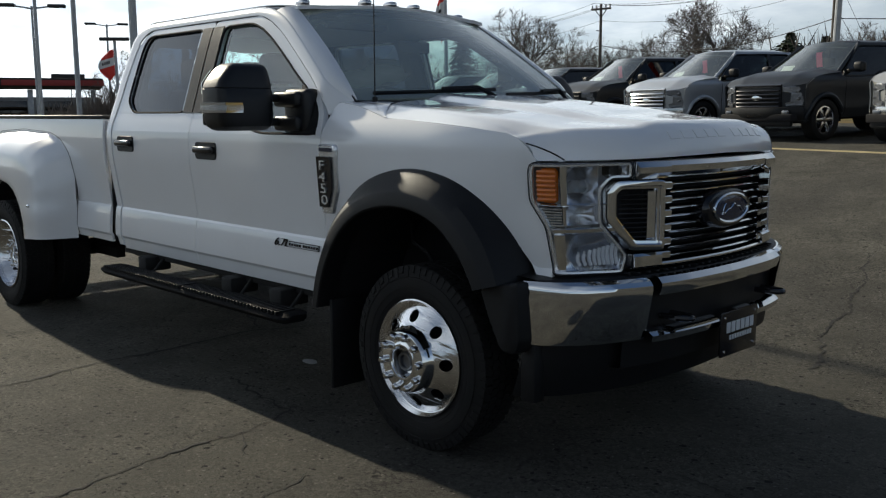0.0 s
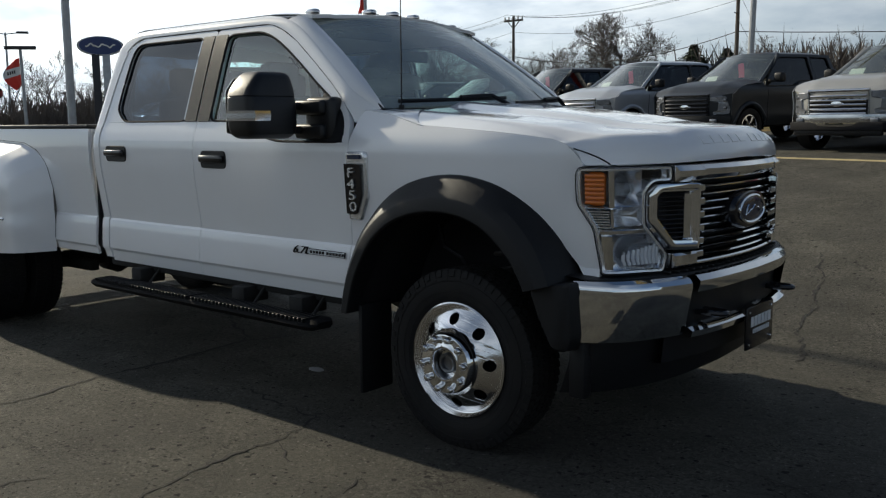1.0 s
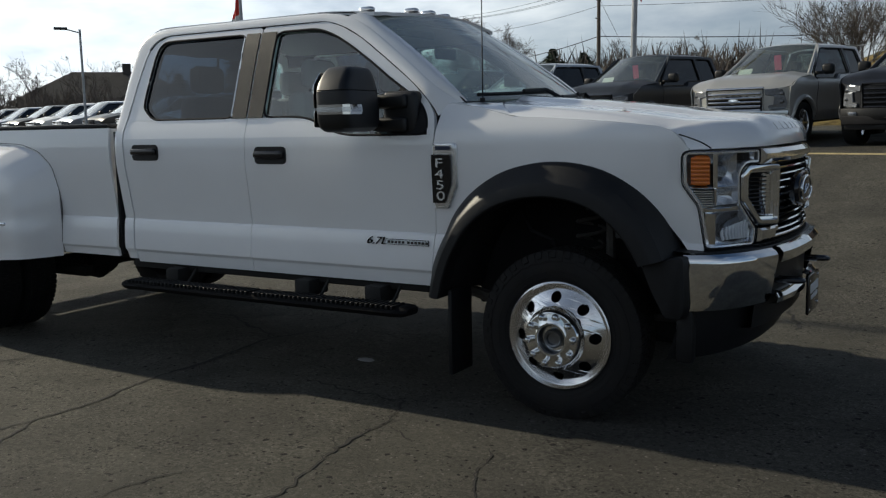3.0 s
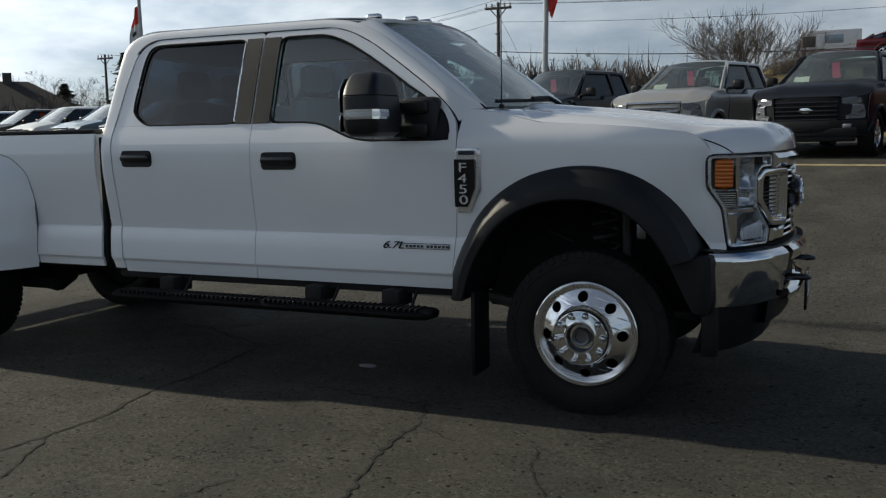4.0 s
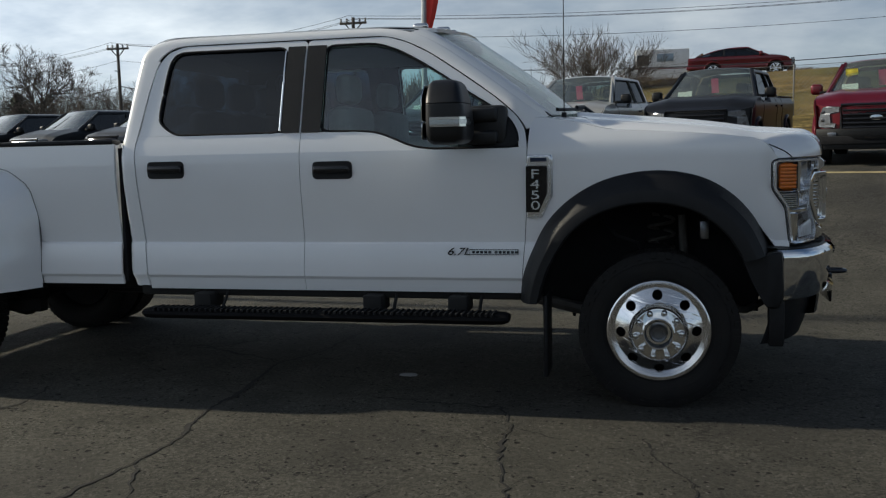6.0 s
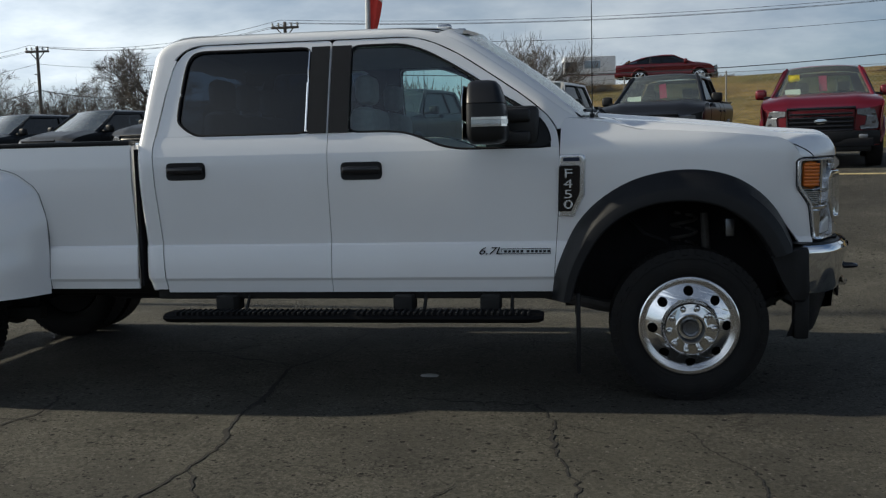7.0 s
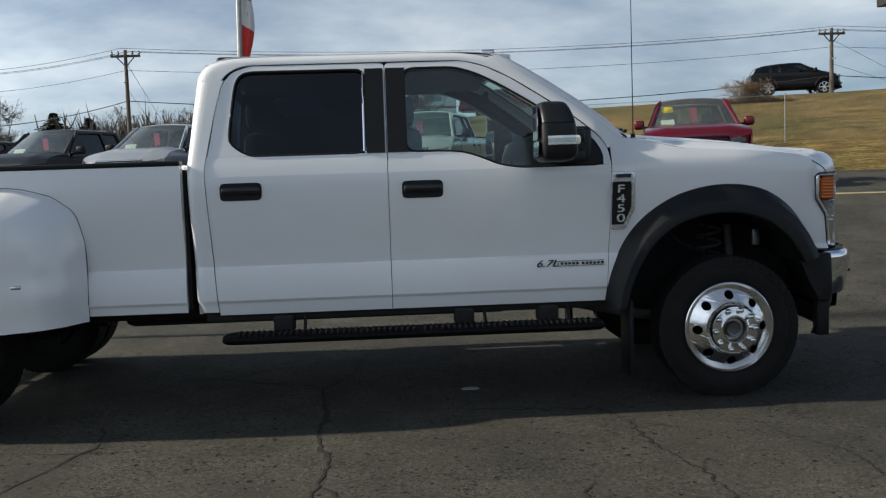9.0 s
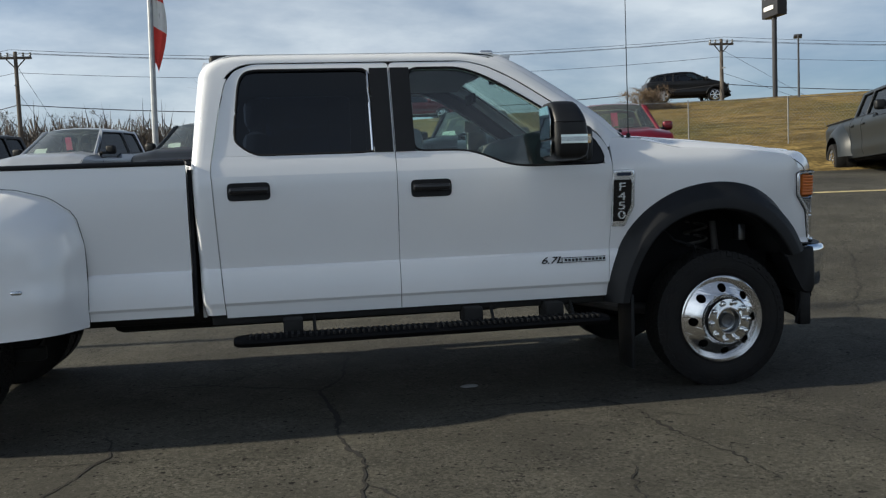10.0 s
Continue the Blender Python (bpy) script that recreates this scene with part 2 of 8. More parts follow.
def lathe(bm, profile, n=64, axis="Y", closed=False):
    """Turns a profile of (radius, along) round the axis."""
    rings = []
    for r, a in profile:
        ring = []
        for k in range(n):
            c, s = r * math.cos(k * math.tau / n), r * math.sin(k * math.tau / n)
            ring.append(bm.verts.new({"Y": (c, a, s), "Z": (c, s, a), "X": (a, c, s)}[axis]))
        rings.append(ring)
    pairs = list(zip(rings, rings[1:])) + ([(rings[-1], rings[0])] if closed else [])
    for r, s in pairs:
        for k in range(n):
            bm.faces.new((r[k], r[(k + 1) % n], s[(k + 1) % n], s[k]))
    return rings


def curve(xs, ys):
    """A smooth curve through points that does not overshoot."""
    x, y = np.array(xs, float), np.array(ys, float)
    h, d = np.diff(x), np.diff(y) / np.diff(x)
    s = np.zeros(len(x))
    for k in range(1, len(x) - 1):
        s[k] = 0 if d[k - 1] * d[k] <= 0 else (h[k - 1] + h[k]) * 3 / ((2 * h[k] + h[k - 1]) / d[k - 1] + (h[k] + 2 * h[k - 1]) / d[k])
    s[0], s[-1] = d[0], d[-1]

    def at(v):
        v = min(max(v, x[0]), x[-1])
        k = min(max(int(np.searchsorted(x, v)) - 1, 0), len(h) - 1)
        t = (v - x[k]) / h[k]
        return float((2 * t**3 - 3 * t**2 + 1) * y[k] + (t**3 - 2 * t**2 + t) * h[k] * s[k] + (3 * t**2 - 2 * t**3) * y[k + 1] + (t**3 - t**2) * h[k] * s[k + 1])

    return at


def line(xs, ys):
    return lambda v: float(np.interp(v, xs, ys))


def soften(points, r, closed=True):
    """An outline with its corners rounded to about r."""
    pts, out = [np.array(p, float) for p in points], []
    n = len(pts)
    for k in range(n):
        if not closed and k in (0, n - 1):
            out.append(pts[k])
            continue
        a, b, c = pts[k - 1], pts[k], pts[(k + 1) % n]
        p = b + (a - b) / np.linalg.norm(a - b) * min(r, 0.45 * np.linalg.norm(a - b))
        q = b + (c - b) / np.linalg.norm(c - b) * min(r, 0.45 * np.linalg.norm(c - b))
        for t in (0, 0.25, 0.5, 0.75, 1):
            out.append((1 - t) ** 2 * p + 2 * t * (1 - t) * b + t * t * q)
    return out


def dense(points, step=0.03, closed=True, rounds=1, r=0.03):
    """A polyline with its corners rounded and filled up to the step."""
    pts = soften(points, r * rounds, closed) if rounds else [np.array(p, float) for p in points]
    filled = []
    n = len(pts)
    for k in range(n if closed else n - 1):
        a, b = pts[k], pts[(k + 1) % n]
        m = max(1, int(np.linalg.norm(b - a) / step))
        filled += [a + (b - a) * i / m for i in range(m)]
    return filled if closed else filled + [pts[-1]]


def sheet(name, outer, holes, to3d, mat, parent, label="", sharp=35, out=None):
    """A flat outline with holes, laid onto a surface; out: the way that its face looks."""
    from mathutils.geometry import tessellate_polygon
    loops = [outer] + list(holes)
    flat = [Vector((p[0], p[1], 0)) for lp in loops for p in lp]
    tris = tessellate_polygon([[Vector((p[0], p[1], 0)) for p in lp] for lp in loops])
    ob = raw(name, [to3d(v.x, v.y) for v in flat], [tuple(t) for t in tris], mat, parent, label, sharp, weld=False)
    if out is not None and sum((f.normal * f.area for f in ob.data.polygons), Vector()).dot(Vector(out)) < 0:
        ob.data.flip_normals()
    return ob


def grid(name, us, vs, to3d, mat, parent, label="", sharp=35):
    verts = [to3d(u, v) for u in us for v in vs]
    n = len(vs)
    faces = [(i * n + j, (i + 1) * n + j, (i + 1) * n + j + 1, i * n + j + 1) for i in range(len(us) - 1) for j in range(n - 1)]
    return raw(name, verts, faces, mat, parent, label, sharp)


def writing(text, size, mat, name, parent, m, depth=0.002, shear=0.0):
    data = bpy.data.curves.new(name, "FONT")
    data.body, data.size, data.extrude, data.align_x, data.align_y, data.shear = text, size, depth, "CENTER", "CENTER", shear
    tmp = bpy.data.objects.new(name, data)
    mesh = bpy.data.meshes.new_from_object(tmp)
    bpy.data.objects.remove(tmp)
    mesh.materials.clear()
    ob = link(name, mesh, mat, parent)
    ob.matrix_basis = m
    return ob


# ---- ground ----
ROW = Vector((0.967, -0.26, 0)).normalized()      # along the row of parked trucks
DEEP = Vector((0.26, 0.967, 0)).normalized()      # away from the camera, across the row
rise = line([-900, 1.9, 3.2, 8.4, 10, 13, 16.3, 16.5, 17.5, 24, 36, 40, 60, 2000], [0, 0, 0.14, 0.95, 1.03, 1.13, 1.22, 1.28, 1.55, 2.75, 4.42, 4.62, 4.70, 4.70])
flat = line([-900, 1.9, 3.2, 8.4, 10, 13, 16.5, 60, 2000], [0, 0, 0.14, 0.95, 1.03, 1.13, 1.22, 1.2, 1.2])


def ground_z(x, y):
    r, s = ROW.x * x + ROW.y * y, DEEP.x * x + DEEP.y * y
    k = min(max((r + 6 + 0.36 * s) / 8, 0), 1)               # the bank ends before the far trees
    k = k * k * (3 - 2 * k)
    up = min(max((s - 20) / 18, 0), 1) * 0.02 * min(max(r + 4, -6), 30)     # the crest climbs along the road
    return flat(s) * (1 - k) + (rise(s) + up) * k


def at_rs(r, s, up=0.0):
    p = ROW * r + DEEP * s
    return Vector((p.x, p.y, ground_z(p.x, p.y) + up))


def asphalt_material():
    m = material("asphalt", (0.0635, 0.0605, 0.0495), 0.90, spec=0.24, vary=0.30, scale=2.2, stain=(0.034, 0.0325, 0.029), stain_scale=0.5)
    t = m.node_tree
    p = t.nodes["Principled BSDF"]
    base = p.inputs["Base Color"].links[0].from_socket
    co = t.nodes.new("ShaderNodeTexCoord")

    def tex(kind, scale, **more):
        n = t.nodes.new("ShaderNodeTex" + kind)
        n.inputs["Scale"].default_value = scale
        for k, v in more.items():
            n.inputs[k].default_value = v
        t.links.new(co.outputs["Object"], n.inputs["Vector"])
        return n

    def span(sock, a, b, c, d):
        r = t.nodes.new("ShaderNodeMapRange")
        for k, v in zip(("From Min", "From Max", "To Min", "To Max"), (a, b, c, d)):
            r.inputs[k].default_value = v
        t.links.new(sock, r.inputs["Value"])
        return r.outputs[0]

    def math_(op, a, b):
        n = t.nodes.new("ShaderNodeMath"); n.operation = op
        for i, v in enumerate((a, b)):
            if isinstance(v, float):
                n.inputs[i].default_value = v
            else:
                t.links.new(v, n.inputs[i])
        return n.outputs[0]
    grain = tex("Noise", 150, Detail=4, Roughness=0.75)
    stone = tex("Voronoi", 70)
    wear = tex("Noise", 1.3, Detail=5, Roughness=0.7)
    pitty = tex("Noise", 3.1, Detail=3)
    # stones of the mix, lighter where the binder has worn off
    worn = span(wear.outputs["Fac"], 0.38, 0.60, 0.35, 1.0)
    g1 = span(grain.outputs["Fac"], 0.30, 0.70, 0.30, 1.95)
    col = t.nodes.new("ShaderNodeSeparateColor")
    t.links.new(stone.outputs["Color"], col.inputs[0])
    g2 = span(col.outputs[0], 0.0, 1.0, 0.62, 1.55)
    gg = math_("MULTIPLY", g1, g2)
    mixg = t.nodes.new("ShaderNodeMix"); mixg.inputs["A"].default_value = 0.92
    t.links.new(worn, mixg.inputs["Factor"]); t.links.new(gg, mixg.inputs["B"])
    sc = t.nodes.new("ShaderNodeVectorMath"); sc.operation = "SCALE"
    t.links.new(base, sc.inputs[0]); t.links.new(mixg.outputs["Result"], sc.inputs["Scale"])
    # pits of two sizes where stones are lost, each of its own width
    pits = []
    warp = tex("Noise", 38, Detail=2)
    shove = t.nodes.new("ShaderNodeVectorMath"); shove.operation = "MULTIPLY_ADD"
    shove.inputs[1].default_value = (0.022, 0.022, 0.0)
    t.links.new(warp.outputs["Color"], shove.inputs[0]); t.links.new(co.outputs["Object"], shove.inputs[2])
    for scale, gate, wide in ((9.0, 0.72, 0.13), (19.0, 0.66, 0.17), (41.0, 0.55, 0.24)):
        vor = tex("Voronoi", scale)
        vor.voronoi_dimensions = "2D"
        t.links.new(shove.outputs[0], vor.inputs["Vector"])
        cell = t.nodes.new("ShaderNodeSeparateColor")
        t.links.new(vor.outputs["Color"], cell.inputs[0])
        reach = span(cell.outputs[1], gate, 1.0, 0.0, wide)
        pits.append(span(math_("SUBTRACT", vor.outputs["Distance"], reach), 0.0, 0.022, 0.0, 1.0))
    loose = math_("MAXIMUM", pits[2], span(pitty.outputs["Fac"], 0.58, 0.46, 0.0, 1.0))
    pit = math_("MINIMUM", math_("MINIMUM", pits[0], pits[1]), loose)
    # hairline cracks, in patches
    bend = tex("Noise", 2.6, Detail=6, Roughness=0.65)
    push = t.nodes.new("ShaderNodeVectorMath"); push.operation = "MULTIPLY_ADD"
    push.inputs[1].default_value = (0.55, 0.55, 0.0)
    t.links.new(bend.outputs["Color"], push.inputs[0]); t.links.new(co.outputs["Object"], push.inputs[2])
    where = tex("Noise", 0.75, Detail=3)
    for scale, wide, lo in ((1.5, 0.010, 0.50), (3.4, 0.014, 0.55)):
        net = tex("Voronoi", scale)
        net.voronoi_dimensions, net.feature = "2D", "DISTANCE_TO_EDGE"
        t.links.new(push.outputs[0], net.inputs["Vector"])
        hair = span(net.outputs["Distance"], wide * 0.3, wide, 0.25, 1.0)
        pit = math_("MINIMUM", pit, math_("MAXIMUM", hair, span(where.outputs["Fac"], lo, lo + 0.05, 1.0, 0.25)))
    # pale stones that lie bare, here and there
    chip = tex("Voronoi", 26.0)
    chip.voronoi_dimensions = "2D"
    t.links.new(shove.outputs[0], chip.inputs["Vector"])
    chip_cell = t.nodes.new("ShaderNodeSeparateColor")
    t.links.new(chip.outputs["Color"], chip_cell.inputs[0])
    bare = math_("MULTIPLY", span(chip_cell.outputs[2], 0.86, 0.90, 0.0, 1.0), span(chip.outputs["Distance"], 0.10, 0.17, 1.0, 0.0))
    pale = t.nodes.new("ShaderNodeMix"); pale.data_type = "RGBA"
    pale.inputs["B"].default_value = (0.17, 0.16, 0.145, 1)
    t.links.new(math_("MULTIPLY", bare, 0.75), pale.inputs["Factor"]); t.links.new(sc.outputs[0], pale.inputs["A"])
    mul = t.nodes.new("ShaderNodeMix"); mul.data_type = "RGBA"
    mul.inputs["A"].default_value = (0.005, 0.0045, 0.004, 1)
    t.links.new(pit, mul.inputs["Factor"]); t.links.new(pale.outputs["Result"], mul.inputs["B"])
    t.links.new(mul.outputs["Result"], p.inputs["Base Color"])
    hgt = math_("ADD", math_("MULTIPLY", gg, 0.5), pit)
    b = t.nodes.new("ShaderNodeBump"); b.inputs["Strength"].default_value = 0.8; b.inputs["Distance"].default_value = 0.006
    t.links.new(hgt, b.inputs["Height"]); t.links.new(b.outputs[0], p.inputs["Normal"])
    return m


ASPHALT = asphalt_material()


def grass_material():
    """Dry winter turf: straw and olive, in long streaks along the bank."""
    m = material("winter_grass", (0.150, 0.108, 0.040), 0.95, vary=0.35, scale=1.1, bump=1.0, bump_scale=26, stain=(0.085, 0.078, 0.026), stain_scale=0.22, spec=0.1)
    t = m.node_tree
    p = t.nodes["Principled BSDF"]
    base = p.inputs["Base Color"].links[0].from_socket
    co, mp = t.nodes.new("ShaderNodeTexCoord"), t.nodes.new("ShaderNodeMapping")
    mp.inputs["Rotation"].default_value = (0, 0, radians(15))
    mp.inputs["Scale"].default_value = (0.35, 1.6, 2.5)
    t.links.new(co.outputs["Object"], mp.inputs["Vector"])
    for src, scale, lo, hi in ((mp.outputs[0], 1.6, 0.62, 1.38), (mp.outputs[0], 7.0, 0.65, 1.35), (co.outputs["Object"], 9.0, 0.6, 1.4)):
        n = t.nodes.new("ShaderNodeTexNoise"); n.inputs["Scale"].default_value = scale; n.inputs["Detail"].default_value = 5
        t.links.new(src, n.inputs["Vector"])
        r = t.nodes.new("ShaderNodeMapRange")
        for k, v in zip(("From Min", "From Max", "To Min", "To Max"), (0.32, 0.68, lo, hi)):
            r.inputs[k].default_value = v
        t.links.new(n.outputs["Fac"], r.inputs["Value"])
        sc = t.nodes.new("ShaderNodeVectorMath"); sc.operation = "SCALE"
        t.links.new(base, sc.inputs[0]); t.links.new(r.outputs[0], sc.inputs["Scale"])
        base = sc.outputs[0]
    t.links.new(base, p.inputs["Base Color"])
    return m


GRASS = grass_material()
PAINT_YELLOW = material("faded_yellow_paint", (0.40, 0.33, 0.17), 0.7, vary=0.3, scale=6, bump=0.2)


def build_ground():
    steps = [0.0]
    d = 0.5
    while steps[-1] < 1800:
        steps.append(steps[-1] + d)
        if steps[-1] > 26:
            d *= 1.35
    rs = sorted({-v for v in steps} | set(steps))
    ss = sorted({-v for v in steps} | set(steps) | {1.9, 3.2, 8.4, 16.3})
    verts = [at_rs(r, s) for r in rs for s in ss]
    n = len(ss)
    faces = [(i * n + j, (i + 1) * n + j, (i + 1) * n + j + 1, i * n + j + 1) for i in range(len(rs) - 1) for j in range(n - 1)]
    ob = raw("ground", verts, faces, ASPHALT, None, sharp=60)
    ob.data.materials.append(GRASS)
    for f in ob.data.polygons:
        c = f.center
        s, r = c.dot(DEEP), c.dot(ROW)
        f.material_index = 1 if 16.4 < s < 300 and r > -14 or (s > 22 and r > -60) else 0
    tagged(ob, "worn brown-grey asphalt lot with a dry grass bank", "ground", kind="structure")
    for name, s0, s1 in (("painted_line", 8.30, 8.41),):
        us = np.arange(-40, 40, 0.5)
        ln = grid(name, us, [s0, s1], lambda r, s: at_rs(r, s, 0.005), PAINT_YELLOW, None)
        tagged(ln, "faded yellow line painted on the asphalt", "painted line", kind="structure")


build_ground()


# ---- cracks in the asphalt ----
CRACK = material("crack_dirt", (0.012, 0.011, 0.010), 0.95, vary=0.2)


def crack(points, wide=0.011, seed=1, jag=0.03):
    """A wandering crack: broad and fine swings, with crumbled wide spots and side spurs."""
    rnd = random.Random(seed)
    pts = [Vector((x, y, 0)) for x, y in points]
    fine, run = [], 0.0
    for a, b in zip(pts, pts[1:]):
        n = max(2, int((b - a).length / 0.022))
        across = Vector((-(b - a).y, (b - a).x, 0)).normalized()
        for k in range(n):
            run += (b - a).length / n
            q = Vector((run * 3.0, seed * 7.3, 0.5))
            ease = 1.0 if 0 < k else 0.6
            fine.append(a.lerp(b, k / n) + across * ease * jag * (1.1 * noise.noise(q) + 0.7 * noise.noise(q * 4.1) + 0.35 * noise.noise(q * 11)))
    fine.append(pts[-1])

    def strip(bm, path, w0):
        left, right = [], []
        for k, p in enumerate(path):
            q = path[min(k + 1, len(path) - 1)] - path[max(k - 1, 0)]
            s = Vector((-q.y, q.x, 0)).normalized()
            taper = min(1.0, 0.15 + k / 6, 0.15 + (len(path) - 1 - k) / 6)
            w = w0 * taper * (0.20 + 0.55 * abs(noise.noise(Vector((k * 0.21, seed * 3.1, 0)))) + 1.1 * max(0, noise.noise(Vector((k * 0.07, seed * 1.7, 4))) ) + 0.25 * rnd.random())
            z = ground_z(p.x, p.y) + 0.004
            left.append(bm.verts.new((p.x + s.x * w, p.y + s.y * w, z)))
            right.append(bm.verts.new((p.x - s.x * w, p.y - s.y * w, z)))
        for k in range(len(path) - 1):
            bm.faces.new((left[k], left[k + 1], right[k + 1], right[k]))
    bm = bmesh.new()
    strip(bm, fine, wide)
    for _ in range(len(fine) // 26):
        k = rnd.randrange(2, len(fine) - 2)
        d = Vector((rnd.uniform(-1, 1), rnd.uniform(-1, 1), 0)).normalized()
        spur = [fine[k] + d * 0.02 * i + Vector((rnd.uniform(-1, 1), rnd.uniform(-1, 1), 0)) * 0.006 for i in range(rnd.randint(4, 10))]
        strip(bm, spur, wide * 0.6)
    tagged(part("asphalt_crack", bm, CRACK, None), "jagged dark crack in the worn asphalt", "crack", "cracks in the asphalt", "structure")


crack([(-2.2, 0.9), (-2.24, 0.4), (-2.28, 0.08), (-2.44, -0.32), (-2.39, -0.95), (-2.37, -1.5), (-2.32, -1.9), (-2.33, -2.3), (-2.42, -2.8)], 0.018, 1)
crack([(-2.32, -2.25), (-2.1, -2.65), (-1.95, -3.1)], 0.008, 2)
crack([(-3.9, -2.6), (-3.75, -2.13), (-3.55, -1.45), (-3.62, -1.0)], 0.010, 3)
crack([(-1.6, -1.02), (-1.13, -1.05), (-0.82, -1.12), (-0.71, -1.42), (-0.74, -1.85), (-0.62, -2.25), (-0.6, -2.7)], 0.010, 4, 0.045)
crack([(-0.74, -1.45), (-0.45, -1.62)], 0.006, 5)
crack([(0.74, 1.44), (0.45, 2.2), (0.38, 2.8), (0.13, 3.7), (-0.1, 4.4)], 0.012, 6, 0.05)
crack([(-0.07, -1.5), (0.0, -1.8), (0.14, -2.1), (0.12, -2.6)], 0.008, 7, 0.04)
crack([(-2.44, -0.32), (-2.8, -0.1), (-3.2, 0.15), (-3.6, 0.1)], 0.014, 8, 0.06)
crack([(-2.25, 0.1), (-1.9, 0.2), (-1.4, 0.05), (-0.9, 0.15)], 0.008, 9, 0.05)
crack([(-2.6, 0.75), (-2.9, 0.55), (-3.3, 0.7)], 0.012, 10, 0.06)
crack([(2.3, 1.1), (3.3, 2.4), (4.3, 4.4)], 0.010, 11, 0.06)
crack([(0.9, -0.4), (1.6, -0.55), (2.6, -0.5)], 0.007, 12, 0.05)
crack([(-3.2, -1.6), (-4.2, -1.5), (-5.4, -1.9)], 0.008, 13, 0.05)
crack([(-1.1, -2.3), (-1.25, -2.9), (-1.6, -3.3)], 0.006, 14, 0.05)
hair = random.Random(21)
for k in range(16):
    x, y, a = hair.uniform(-4.5, 1.5), hair.uniform(-3.3, -1.2), hair.uniform(0.6, 2.4)
    L = hair.uniform(0.08, 0.26)
    crack([(x, y), (x + L * math.cos(a) * 0.5, y + L * math.sin(a) * 0.5), (x + L * math.cos(a + 0.5), y + L * math.sin(a + 0.5))], 0.0045, 40 + k, 0.02)
# a pale scrap lying under the truck's edge
bm = bmesh.new()
bmesh.ops.create_icosphere(bm, subdivisions=2, radius=1.0)
for v in bm.verts:
    n = noise.noise(v.co * 1.7) * 0.35
    v.co = Vector((v.co.x * (0.062 + 0.02 * n), v.co.y * (0.035 + 0.02 * n), max(v.co.z, -0.2) * 0.012))
bmesh.ops.translate(bm, verts=bm.verts, vec=(-1.5, -0.50, 0.003))
tagged(part("asphalt_scrap", bm, material("pale_scrap", (0.34, 0.34, 0.35), 0.8, vary=0.2)), "small pale scrap lying on the asphalt", "debris")


# ---- the white truck ----
LAMPBACK = material("lamp_housing", (0.60, 0.62, 0.65), 0.35, 0.8, vary=0.2, scale=20)
BOWL = material("lamp_bowl_chrome", (0.62, 0.64, 0.68), 0.20, 0.9, vary=0.05, scale=15)
PROJECTOR = material("projector_glass", (0.05, 0.055, 0.065), 0.03, coat=1.0, vary=0.05)
LAMPCLEAR = material("clear_fluted_glass", (0.80, 0.84, 0.90), 0.10, 0.2, coat=0.6, vary=0.05)
PALEPRINT = material("pale_print", (0.62, 0.64, 0.66), 0.5, vary=0.06, scale=30)
BADGE = material("bright_badge_silver", (0.80, 0.81, 0.83), 0.25, 0.75)
truck = thing("pickup_truck", "white crew-cab dually pickup with black flares and chrome grille", "pickup truck")

side_w = curve([0.55, 0.585, 0.62, 0.65, 0.668, 0.685, 0.80, 0.868, 0.880, 0.95, 1.10, 1.25, 1.36, 1.43, 1.49, 1.53],
               [0.925, 0.945, 0.955, 0.960, 0.964, 0.975, 0.967, 0.957, 0.949, 0.956, 0.974, 0.989, 0.989, 0.974, 0.952, 0.940])
Z_ROWS = sorted({*np.round(np.arange(0.55, 1.62, 0.035), 3), 0.585, 0.62, 0.65, 0.668, 0.685, 0.868, 0.880})
house_w = curve([1.48, 1.60, 1.80, 1.95, 2.02, 2.05, 2.07, 2.082, 2.089], [0.954, 0.915, 0.852, 0.801, 0.773, 0.757, 0.742, 0.728, 0.712])


def narrow(x):
    """How far the front of the body draws in."""
    return 0.0 if x < 0.05 else 0.10 * min((x - 0.05) / 0.53, 1) ** 2.0


def body_y(x, z):
    return (side_w(z) if z < 1.49 else house_w(z)) - narrow(x)


def side_panel(name, xs, lo, hi, parent, sides=(-1, 1), mat=None, label="", width=body_y, rows=None, crisp=28):
    """A panel of the body's side between a lower and an upper line; on both sides of the truck."""
    made = []
    for sgn in sides:
        verts, n = [], len(rows or Z_ROWS)
        for x in xs:
            a, b = lo(x), hi(x)
            for z in rows or Z_ROWS:
                zz = min(max(z, a), b)
                verts.append((x, sgn * width(x, zz), zz))
        faces = [(i * n + j, (i + 1) * n + j, (i + 1) * n + j + 1, i * n + j + 1) for i in range(len(xs) - 1) for j in range(n - 1)]
        faces = [f for f in faces if len({tuple(np.round(verts[k], 4)) for k in f}) > 2]
        bm = bmesh.new()
        vs = [bm.verts.new(v) for v in verts]
        for f in faces:
            try:
                bm.faces.new([vs[k] for k in f])
            except ValueError:
                pass
        bmesh.ops.remove_doubles(bm, verts=bm.verts, dist=0.0005)
        bmesh.ops.delete(bm, geom=[v for v in bm.verts if not v.link_faces], context="VERTS")
        for f in bm.faces:
            f.normal_update()
            if f.normal.y * sgn < 0:
                f.normal_flip()
        mesh = bpy.data.meshes.new(name)
        bm.to_mesh(mesh); bm.free()
        made.append(solid(link(name, mesh, mat or WHITE, parent, label, crisp), 0.018, -1, crisp))
    return made


def lay(sgn, extra=0.0):
    return lambda x, z: (x, sgn * (body_y(x, z) + extra), z)


def frange(a, b, step):
    n = max(1, int(round((b - a) / step)))
    return [a + (b - a) * k / n for k in range(n + 1)]


